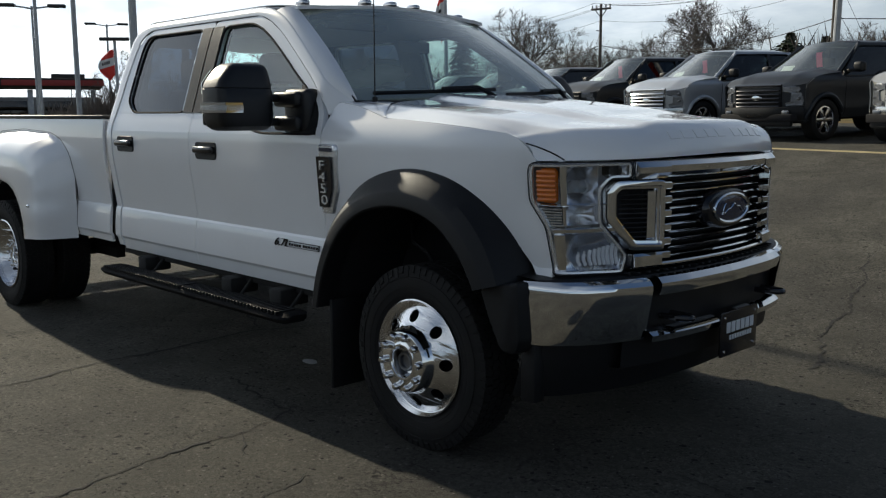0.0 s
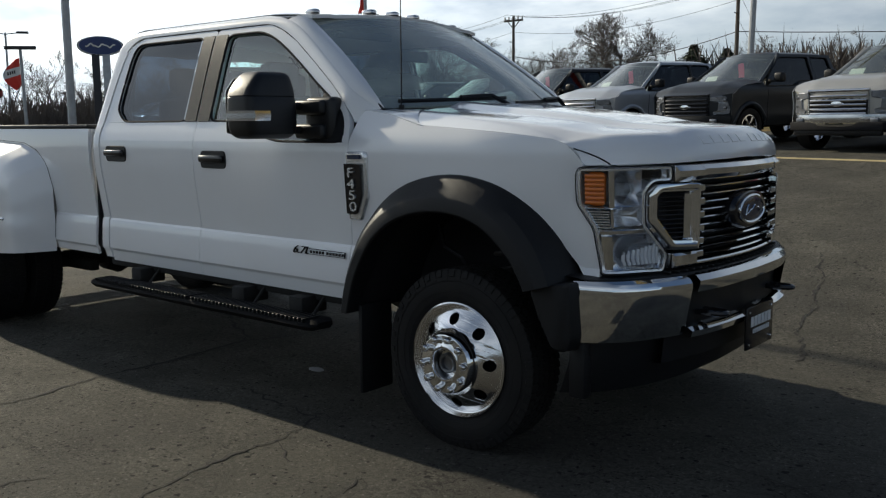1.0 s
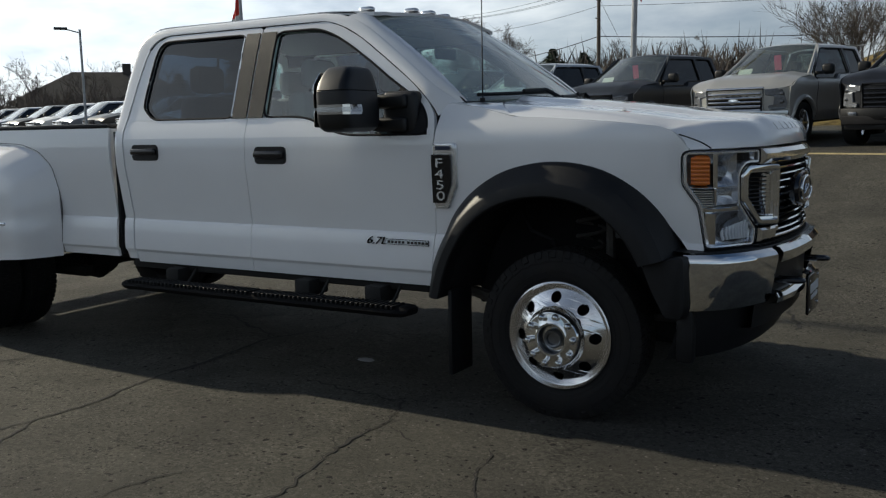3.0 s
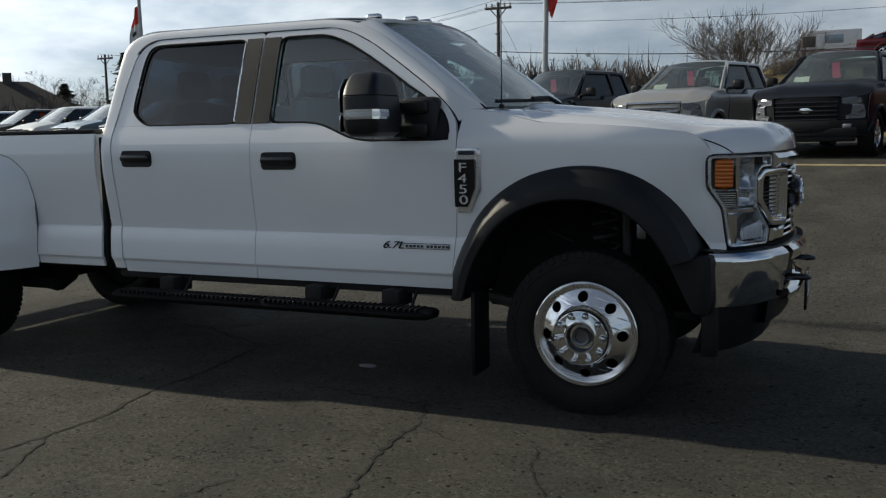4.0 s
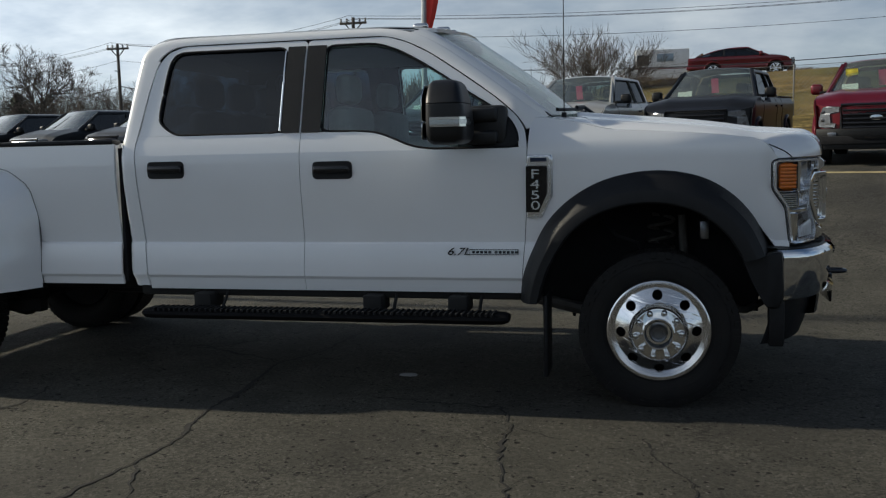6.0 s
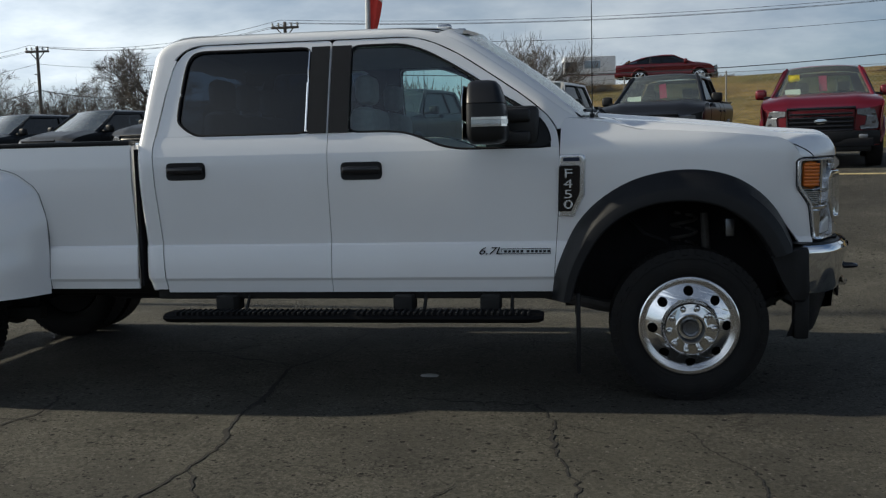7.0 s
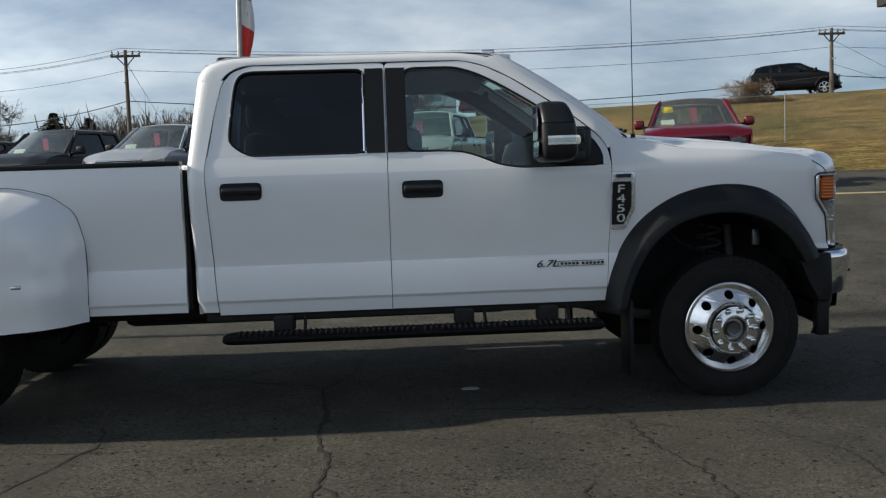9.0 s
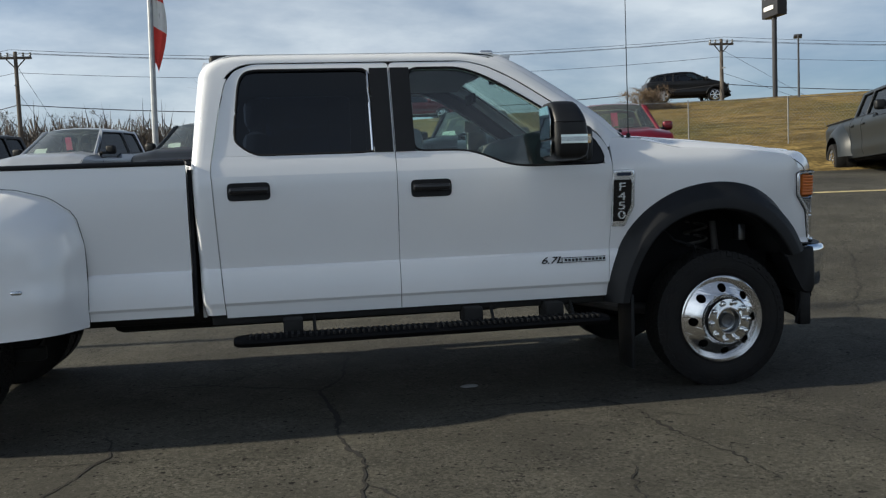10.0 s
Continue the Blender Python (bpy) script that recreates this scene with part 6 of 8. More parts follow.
        box(bm, (-1.0, min(sgn * 0.89, sgn * 0.985), 1.40), (-0.79, max(sgn * 0.89, sgn * 0.985), 1.62), 0.03, seg=3)
        part("mirror_foot", bm, MIRRORBLACK, mroot)


def build_cabin():
    inside = raw("cabin", [], [], INTERIOR, truck, "dark cabin with grey seats", weld=False)
    bm = bmesh.new()
    box(bm, (-3.0, -0.86, 0.66), (-0.72, 0.86, 0.74))
    part("cabin_floor", bm, INTERIOR, inside)
    bm = bmesh.new()
    prof = soften([(-1.08, 1.15), (-1.10, 1.50), (-1.05, 1.60), (-0.95, 1.635), (-0.80, 1.605), (-0.62, 1.55), (-0.56, 1.45), (-0.56, 0.80), (-1.0, 0.80)], 0.03)
    ends = [[bm.verts.new((p[0], y, p[1])) for p in prof] for y in (-0.80, 0.80)]
    for k in range(len(prof)):
        bm.faces.new((ends[0][k], ends[0][(k + 1) % len(prof)], ends[1][(k + 1) % len(prof)], ends[1][k]))
    bm.faces.new(ends[0]); bm.faces.new(ends[1][::-1])
    part("dashboard", bm, DASH, inside)
    grid("headliner", frange(-2.98, -1.28, 0.2), frange(-0.68, 0.68, 0.17), lambda x, y: (x, y, 2.045 - 0.05 * (y / 0.7) ** 2), LINER, inside)
    for x, ys, w in ((-1.78, (-0.42, 0.42), 0.26), (-2.70, (-0.45, 0.0, 0.45), 0.22)):
        for y in ys:
            st = raw("seat", [], [], SEAT, inside, "grey cloth seat", weld=False)
            bm = bmesh.new()
            box(bm, (x - 0.02, y - w, 0.95), (x + 0.52, y + w, 1.12), 0.05)
            box(bm, (x - 0.14, y - w, 1.05), (x + 0.02, y + w, 1.66), 0.06, m=Matrix.Translation((0, 0, 0)))
            box(bm, (x - 0.13, y - 0.13, 1.68), (x - 0.02, y + 0.13, 1.86), 0.045)
            bm2 = bm
            part("seat_shell", bm2, SEAT, st)
    bm = bmesh.new()
    c = Vector((-1.12, 0.42, 1.36))
    ring = [c + Vector((0.075 * math.sin(a), 0.19 * math.cos(a), 0.175 * math.sin(a))) for a in np.linspace(0, math.tau, 33)]
    tube(bm, ring, 0.016, 8)
    tube(bm, [c + Vector((0, -0.18, 0)), c + Vector((0.03, 0, -0.02)), c + Vector((0, 0.18, 0))], 0.02, 6)
    tube(bm, [c, c + Vector((0.25, 0, -0.12))], 0.035, 8)
    part("steering_wheel", bm, INTERIOR, inside)
    bm = bmesh.new()
    box(bm, (-1.30, 0.06, 1.86), (-1.27, 0.30, 1.93), 0.01)
    box(bm, (-1.22, -0.55, 1.96), (-1.18, -0.12, 2.0), 0.01)
    part("sun_visor", bm, INTERIOR, inside)
    bm = bmesh.new()                           # paper sheet on the far side window
    box(bm, (-1.20, 0.845, 1.70), (-1.08, 0.85, 1.79))
    part("window_sheet", bm, LINER, inside, "white paper sheet on the window")


build_doors()
build_cab()
build_front()
build_bumper()
build_wheels()
build_bed()
build_under()
build_mirrors()
build_cabin()


# ---- parked vehicles behind ----
def paint(name, color, metal=0.3, rough=0.3):
    return material(name, color, rough, metal, vary=0.05, scale=4, coat=0.6 if metal > 0.1 else 0.0, spec=0.5 if metal > 0.1 else 0.3)


PAINTS = {
    "black": paint("black_paint", (0.012, 0.013, 0.016), 0.0, 0.36), "charcoal": paint("charcoal_paint", (0.020, 0.023, 0.028), 0.0, 0.36),
    "grey": paint("grey_paint", (0.017, 0.021, 0.025), 0.0, 0.36), "silver": paint("silver_paint", (0.38, 0.40, 0.43)), "tan": paint("pale_silver_paint", (0.40, 0.395, 0.375)),
    "red": paint("dark_red_paint", (0.13, 0.007, 0.014)), "white": paint("plain_white_paint", (0.72, 0.73, 0.74), 0.0), "blue": paint("pale_blue_paint", (0.26, 0.32, 0.38)),
}
PINK = material("pink_paper", (0.95, 0.10, 0.24), 0.7, vary=0.05)
PAPER = material("white_paper", (0.82, 0.88, 0.87), 0.7, vary=0.04)
YELLOW = material("yellow_sticker", (0.75, 0.62, 0.05), 0.6, vary=0.05)
FARCHROME = material("dulled_chrome", (0.55, 0.56, 0.57), 0.16, 1.0, vary=0.05, scale=5)
FARBOWL = material("dim_lamp_bowl", (0.12, 0.12, 0.125), 0.12, 0.6, vary=0.2, scale=20)
FARGLASS = glass("vehicle_glass", (0.50, 0.60, 0.55), base=0.19, haze=0.07)
FARLAMP = material("dim_lamp_lens", (0.20, 0.21, 0.23), 0.22, 0.5, vary=0.25, scale=20, coat=0.4)
DARKGLASS = glass("dark_vehicle_glass", (0.05, 0.065, 0.085), base=0.05, edge=0.42)

pick_w = curve([0.40, 0.55, 0.62, 0.80, 0.95, 1.10, 1.20, 1.28, 1.34], [0.93, 0.965, 0.985, 0.975, 0.985, 1.00, 0.995, 0.965, 0.915])


def simple_wheel(parent, x, y, sgn, R=0.40, w=0.13, rim_mat=ALU, rim_r=0.25):
    wh = raw("wheel", [], [], RUBBER, parent, weld=False)
    wh.matrix_basis = pose(x, y, R, 0, 0, 0 if sgn < 0 else 180)
    bm = bmesh.new()
    lathe(bm, [(rim_r - 0.01, -w * 0.7), (rim_r + 0.02, -w * 0.98), (R - 0.05, -w * 1.05), (R - 0.008, -w * 0.9), (R, -w * 0.5), (R, w * 0.5), (R - 0.008, w * 0.9), (rim_r, w)], 36)
    part("tyre", bm, RUBBER, wh, "black tyre")
    bm = bmesh.new()
    lathe(bm, [(rim_r + 0.004, -w * 0.80), (rim_r - 0.02, -w * 0.84), (rim_r - 0.035, -w * 0.5), (rim_r - 0.03, w * 0.6)], 36)
    rim = part("rim", bm, rim_mat, wh)
    for k in range(6):
        a = k * math.tau / 6
        bm = bmesh.new()
        box(bm, (0.03, -w * 0.80, -0.034), (rim_r - 0.01, -w * 0.52, 0.034), 0.012, m=Matrix.Rotation(a, 4, "Y"))
        part("spoke", bm, rim_mat, rim)
    bm = bmesh.new()
    lathe(bm, [(0.0, -w * 0.86), (0.05, -w * 0.84), (0.062, -w * 0.5)], 16)
    part("rim_hub", bm, rim_mat, rim)


def vehicle(kind, color, label, m, grille="chrome", tag=True, sticker=False, name="pickup_truck", group="vehicles parked in a row", dual=False):
    """A parked pickup, sports utility vehicle or sedan: nose along +x, front axle over the origin."""
    body = PAINTS[color]
    v = thing(name, label, {"pickup": "pickup truck", "suv": "suv", "sedan": "car", "crossover": "suv"}[kind], m, group)
    pick, sedan, cross = kind == "pickup", kind == "sedan", kind == "crossover"
    base = {"pickup": 3.68, "suv": 2.72, "sedan": 2.80, "crossover": 2.66}[kind]
    H = {"pickup": 1.84, "suv": 1.72, "sedan": 1.45, "crossover": 1.66}[kind]
    belt = {"pickup": 1.215, "suv": 1.12, "sedan": 0.96, "crossover": 1.10}[kind]
    hoodz = {"pickup": (1.195, 1.145, 1.045), "suv": (1.09, 1.02, 0.90), "sedan": (0.93, 0.86, 0.74), "crossover": (1.07, 0.99, 0.84)}[kind]
    R = {"pickup": 0.375, "suv": 0.37, "sedan": 0.33, "crossover": 0.35}[kind]
    nose = 0.68 if pick else 0.84
    cab_end = {"pickup": -3.02, "suv": -3.50, "sedan": -3.66, "crossover": -3.36}[kind]
    tail = {"pickup": -4.95, "suv": -3.62, "sedan": -3.95, "crossover": -3.44}[kind]
    ws0, ws1 = {"pickup": (-0.46, -1.30), "suv": (-0.30, -1.22), "sedan": (-0.34, -1.36), "crossover": (-0.12, -1.24)}[kind]
    rail_z = belt + 0.035                     # top of a pickup's box
    drop = {"pickup": 0.02, "suv": 0.05, "sedan": 0.16, "crossover": 0.13}[kind]      # fall of the roof line to the rear
    kz = 0.915 if pick else belt / 1.27
    kw = 1.0 if pick else 0.93

    def w(x, z):
        k = pick_w(z / kz) * kw
        if x > 0.35:
            k -= 0.14 * min((x - 0.35) / (nose - 0.35), 1) ** 2.2
        if x < tail + 0.3:
            k -= 0.05 * ((tail + 0.3 - x) / 0.3) ** 2
        return k

    def lo(x):
        z = 0.42 * kz
        for c in (0.0, -base):
            d = abs(x - c)
            a = R + 0.075
            if d < a:
                z = max(z, R + math.sqrt(a * a - d * d) * 1.0)
        return z

    hood_edge = curve([ws0, 0.12, nose - 0.32, nose - 0.17, nose], [belt + 0.015, hoodz[0] - 0.01, hoodz[1] - 0.025, hoodz[2] - 0.025, hoodz[2] - 0.075])

    def face_x(y):
        return nose + 0.02 - 0.24 * (abs(y) / (0.93 * kw)) ** 3

    def hi(x):
        if x > ws0:
            return hood_edge(x)
        if pick and x < cab_end:
            return rail_z
        if pick:                              # the front window's sill drops towards the mirror
            k = min(max((x + 1.62) / 0.16, 0), 1)
            return belt - 0.085 * k * k * (3 - 2 * k)
        return belt
    rows = sorted({*np.round(np.arange(0.40, 1.40, 0.05), 3)})
    xs = sorted({*np.round(frange(tail, nose - 0.165, 0.08), 3), *np.round(frange(-0.5, 0.5, 0.04), 3), *np.round(frange(-base - 0.5, -base + 0.5, 0.04), 3), cab_end - 0.02 if pick else cab_end})
    for sgn in (-1, 1):
        side_panel("body_side", xs, lo, hi, v, (sgn,), body, width=w, rows=rows)
    # hood and nose
    def hood(u, t):
        k = abs(u)
        xa = ws0 + 0.02 + 0.12 * (1 - u * u)
        xb = face_x(u * 0.93 * kw) + 0.004
        x = xa + (xb - xa) * t
        dome = 0.070 * (1 - k ** 3.4) * (1 - 0.25 * t) + 0.020 * math.exp(-((k - 0.60) / 0.10) ** 2) * (1 - t ** 3)
        return (x, u * w(min(x, nose - 0.165), belt - 0.05), hood_edge(x) + dome * (1 - 0.72 * max(0, (t - 0.82) / 0.18) ** 2))
    grid("hood", frange(-1, 1, 0.08), [*frange(0, 0.8, 0.1), *frange(0.83, 1, 0.034)], hood, body, v, sharp=50)
    gz0, gz1 = (0.585, 1.005) if pick else (0.71 * kz, 1.075 * kz)
    grid("nose_panel", frange(-1, 1, 0.08), [0, 0.3, 0.6, 1.0], lambda u, k: (lambda p: (p[0] - 0.006 - 0.02 * (1 - k), p[1], 0.40 * kz + (p[2] - 0.40 * kz) * k))(hood(u, 1.0)), body, v)
    gm = {"chrome": FARCHROME, "black": GLOSSBLACK, "body": body}[grille]
    g = grid("grille", frange(-0.52, 0.52, 0.13), [gz0 + 0.02, gz1], lambda y, z: (face_x(y) - 0.005, y, z), INTERIOR, v, "dark grille")
    for k in range(5):
        z = gz0 + 0.05 + k * (gz1 - gz0 - 0.06) / 5
        bm = bmesh.new()
        tube(bm, [(face_x(y) + 0.008, y, z) for y in frange(-0.5, 0.5, 0.125)], 0.021 if grille == "chrome" else 0.020, 6)
        part("grille_bar", bm, gm, g)
    bm = bmesh.new()
    ring = [(face_x(0.54) + 0.008, y, z) for y, z in ((-0.54, gz0), (0.54, gz0), (0.54, gz1 + 0.01), (-0.54, gz1 + 0.01), (-0.54, gz0))]
    tube(bm, ring, 0.027 if grille == "chrome" else 0.024, 8)
    part("grille_rim", bm, gm, g)
    bm = bmesh.new()
    lathe(bm, [(0.0, nose + 0.045), (0.06, nose + 0.04), (0.075, nose + 0.01)], 20, "X")
    em = part("emblem", bm, CHROME, g)
    em.matrix_basis = pose(0, 0, (gz0 + gz1) / 2) @ Matrix.Diagonal((1, 1.7, 0.75, 1))
    for sgn in (-1, 1):
        shape = [(0.565, gz1 - 0.015), (0.835, gz1 - 0.02), (0.90, gz0 + 0.16), (0.885, gz0 + 0.07), (0.63, gz0 + 0.055), (0.615, gz0 + 0.12), (0.70, gz0 + 0.14), (0.715, gz1 - 0.135), (0.565, gz1 - 0.105)]
        la = sheet("headlamp", dense([(y * kw, z) for y, z in shape], 0.05, True, 1, 0.015), [], lambda y, z: (face_x(y) + 0.004, sgn * y, z), FARLAMP, v, "clear c-shaped headlamp")
        solid(la, 0.03, 0)
        for z in (gz0 + 0.155, gz1 - 0.125):
            bm = bmesh.new()
            y0, y1 = sorted((sgn * 0.745 * kw, sgn * 0.86 * kw))
            box(bm, (face_x(0.86 * kw) - 0.03, y0, z), (face_x(0.80 * kw) + 0.016, y1, z + 0.055), 0.015)
            part("lamp_bowl", bm, FARBOWL, la)
        bm = bmesh.new()
        y0, y1 = sorted((sgn * 0.60, sgn * 0.74))
        box(bm, (nose - 0.02, y0, 0.54 * kz), (nose + 0.045, y1, 0.62 * kz), 0.015)
        part("fog_lamp", bm, FARLAMP, v)
    bmat = FARCHROME if grille == "chrome" else (body if grille == "body" else BLACKTRIM)
    grid("bumper", frange(-0.935 * kw, 0.935 * kw, 0.0935), list(range(6)), lambda y, k: (face_x(y) + (0.0, 0.065, 0.075, 0.06, 0.03, -0.1)[k], y, (0.71, 0.70, 0.62, 0.50, 0.44, 0.42)[k] * (kz - 0.03)), bmat, v, "front bumper")
    bm = bmesh.new()
    box(bm, (nose - 0.05, -0.80 * kw, 0.30 * kz), (nose + 0.03, 0.80 * kw, 0.45 * kz), 0.03)
    part("lower_dam", bm, BLACKTRIM, v)
    bm = bmesh.new()
    box(bm, (nose + 0.07, -0.16, 0.50 * kz), (nose + 0.085, 0.16, 0.62 * kz), 0.004)
    part("front_plate", bm, GLOSSBLACK, v, "black plate with a pale bar")
    # greenhouse
    tw = 0.605 if pick else 0.62 if sedan else 0.60 if cross else 0.65
    bw = 0.885 * kw if pick else 0.90 * kw
    rear_top = cab_end + {"pickup": 0.09, "suv": 0.36, "sedan": 0.72, "crossover": 0.34}[kind]

    def fall(x):
        return drop * min(max((ws1 - 0.15 - x) / (ws1 - 0.15 - rear_top), 0), 1) ** 2

    def upper(x, z):
        t = (z - belt) / (H - 0.04 - belt)
        return bw + (tw + 0.06 - bw) * t
    a_pillar = lambda z: ws0 + (ws1 - ws0) * (z - belt) / (H - belt)
    top = H - 0.125
    for sgn in (-1, 1):
        bx = (ws1 + cab_end) / 2 - (0.02 if pick else -0.2)
        f = soften([(a_pillar(belt) - 0.13, belt + 0.02), (a_pillar(top) - 0.075, top), (bx + 0.03, top), (bx + 0.03, belt + 0.02)], 0.05)
        if pick:
            f = soften([(a_pillar(belt) - 0.10, belt - 0.062), (a_pillar(belt) - 0.14, belt + 0.04), (a_pillar(top) - 0.075, top), (bx + 0.03, top), (bx + 0.03, belt + 0.02), (-1.63, belt + 0.02), (-1.45, belt - 0.062)], 0.05)
        rwin = soften([(bx - 0.03, belt + 0.02), (bx - 0.03, top), (rear_top + 0.11, top - fall(rear_top + 0.11)), (cab_end + 0.13, belt + 0.03 + (0.05 if cross else 0))], 0.06)
        outer = [(a_pillar(belt) + 0.005, belt - (0.11 if pick else 0.01)), *[(x, H - 0.075 - fall(x)) for x in np.linspace(a_pillar(H - 0.07) + 0.005, rear_top, 9)], (cab_end + 0.01, belt - 0.01)]
        holes = [f, rwin]
        if kind in ("suv", "crossover"):
            mid = cab_end + (0.98 if kind == "suv" else 0.86)
            rwin = soften([(bx - 0.04, belt + 0.02), (bx - 0.04, top - fall(bx)), (mid, top - fall(mid)), (mid, belt + 0.03)], 0.06)
            qwin = soften([(mid - 0.08, belt + 0.03), (mid - 0.08, top - fall(mid - 0.08)), (rear_top + 0.14, top - fall(rear_top + 0.14)), (cab_end + 0.20, belt + (0.11 if cross else 0.05))], 0.06)
            holes = [f, rwin, qwin]
        grid("shoulder", np.linspace(cab_end, ws0 - 0.02, 24), [0, 0.5, 1.0], lambda x, t: (x, sgn * (w(x, hi(x)) * (1 - t) + (upper(x, hi(x)) - 0.02) * t), hi(x) + 0.012 * math.sin(t * 1.57)), body, v)
        s = sheet("cab_side", outer, holes, lambda x, z: (x, sgn * upper(x, z), z), body, v)
        solid(s, 0.03, 0)
        solid(grid("pillar_cover", [bx - 0.045, bx, bx + 0.045], frange(belt + 0.01, top + 0.01, 0.1), lambda x, z: (x, sgn * (upper(x, z) + 0.017), z), GLOSSBLACK, v, "black pillar cover"), 0.004, 0)
        for i, hole in enumerate(holes):
            gl = sheet("side_window", hole, [], lambda x, z: (x, sgn * (upper(x, z) - 0.012), z), DARKGLASS, v, "side window glass")
            gl.visible_shadow = False
            bm = bmesh.new()
            ring = [(p[0], sgn * (upper(p[0], p[1]) + 0.012), p[1]) for p in hole]
            tube(bm, ring + [ring[0]], 0.012, 5)
            part("window_seal", bm, BLACKTRIM, v)
        bm = bmesh.new()
        y0, y1 = sorted((sgn * 0.965 * kw, sgn * 1.17 * kw))
        zz = belt + 0.005
        box(bm, (ws0 - 0.40, y0, zz), (ws0 - 0.24, y1, zz + 0.19), 0.055, seg=4)
        part("door_mirror", bm, body if color == "red" else BLACKTRIM, v, "door mirror")
        bm = bmesh.new()
        y0, y1 = sorted((sgn * 0.85 * kw, sgn * 1.02 * kw))
        box(bm, (ws0 - 0.34, y0, zz + 0.005), (ws0 - 0.24, y1, zz + 0.06), 0.015)
        part("mirror_arm", bm, BLACKTRIM, v)
        for hx in ((bx + 0.16), (cab_end + (0.28 if pick else 0.95))):
            bm = bmesh.new()
            y0, y1 = sorted((sgn * (w(hx, belt - 0.16) - 0.01), sgn * (w(hx, belt - 0.16) + 0.028)))
            box(bm, (hx - 0.09, y0, belt - 0.175), (hx + 0.09, y1, belt - 0.14), 0.012)
            part("door_handle", bm, BLACKTRIM, v)
        bm = bmesh.new()
        for sx in (a_pillar(belt) - 0.06, bx, cab_end + (0.10 if pick else 0.82)):
            tube(bm, [(sx, sgn * (w(sx, z) + 0.001), z) for z in frange(0.5 * kz, belt, 0.07)], 0.005, 4)
        tagged(part("door_seam", bm, INTERIOR, v), kind="stuff")
        simple_wheel(v, 0, sgn * 0.86 * kw, sgn, R, rim_mat=ALU if grille != "black" else DARKMETAL if color == "black" and sticker else ALU)
        simple_wheel(v, -base, sgn * 0.86 * kw, sgn, R)
        # lips round the arches, and their liners
        for cx in (0.0, -base):
            bm = bmesh.new()
            arc = [(cx + (R + 0.085) * math.cos(a), R + (R + 0.085) * math.sin(a)) for a in frange(0.12, math.pi - 0.12, 0.15)]
            tube(bm, [(x, sgn * (w(x, z) + 0.002), z) for x, z in arc], [0.030 + 0.016 * math.sin(math.pi * k / (len(arc) - 1)) for k in range(len(arc))], 8)
            part("arch_lip", bm, body, v)
        for cx in (0.0, -base):
            grid("arch_liner", frange(0, math.pi, 0.26), [0.40, 0.95 * kw], lambda a, y: (cx + (R + 0.085) * math.cos(a), sgn * y, R - 0.05 + (R + 0.12) * math.sin(a)), INTERIOR, v)
    grid("roof", frange(rear_top - 0.02, ws1 + 0.02, 0.09), [-1, -0.97, -0.93, -0.86, *frange(-0.75, 0.75, 0.25), 0.86, 0.93, 0.97, 1], lambda x, u: (x + (0.10 * (1 - u * u) if x > ws1 - 0.1 else 0), u * (tw + 0.06), H - fall(x) - 0.03 + 0.03 * (1 - u * u) - 0.045 * abs(u) ** 6 - 0.035 * max(0, (rear_top + 0.25 - x) / 0.25) ** 2 - 0.03 * max(0, (x - ws1 + 0.2) / 0.2) ** 2), body, v, sharp=60)
    scr = grid("windshield", frange(-1, 1, 0.2), frange(0, 1, 0.2), lambda u, t: (ws0 + (ws1 - ws0) * t + 0.12 * (1 - u * u), u * (bw - 0.055 + (tw + 0.06 - bw) * t), belt + 0.01 + (H - 0.07 - belt) * t + 0.03 * t * (1 - u * u)), FARGLASS, v, "windshield glass")
    scr.visible_shadow = False
    for sgn in (-1, 1):                       # pillars beside the windshield
        bm = bmesh.new()
        tube(bm, [(ws0 + (ws1 - ws0) * t + 0.012, sgn * (bw - 0.032 + (tw + 0.06 - bw) * t), belt + 0.005 + (H - 0.075 - belt) * t) for t in frange(0, 1, 0.25)], [0.040, 0.036, 0.034, 0.034, 0.034], 8)
        part("windshield_pillar", bm, body, v)
    bm = bmesh.new()
    for y0, y1 in ((-0.62, 0.0), (0.05, 0.66)):
        tube(bm, [(ws0 + 0.12 * (1 - (y / 0.9) ** 2) + 0.0, y, belt + 0.045) for y in frange(y0, y1, 0.15)], 0.012, 5)
    tagged(part("wiper", bm, BLACKTRIM, v), kind="stuff")
    # back of the cab
    bz = soften([(-0.60, belt + 0.06), (-0.50, H - drop - 0.14), (0.50, H - drop - 0.14), (0.60, belt + 0.06)], 0.05)
    backx = lambda z: cab_end + (rear_top - cab_end) * max(0, (z - belt)) / (H - belt)
    solid(sheet("cab_back", [(-bw + 0.02, 0.6), (-bw + 0.02, belt), (-tw - 0.03, H - drop - 0.11), (-0.4, H - drop - 0.07), (0.4, H - drop - 0.07), (tw + 0.03, H - drop - 0.11), (bw - 0.02, belt), (bw - 0.02, 0.6)], [bz], lambda y, z: (backx(z), y, z), body, v), 0.02, 0)
    rg = sheet("rear_window", bz, [], lambda y, z: (backx(z) - 0.004, y, z), FARGLASS, v, "rear window glass")
    rg.visible_shadow = False
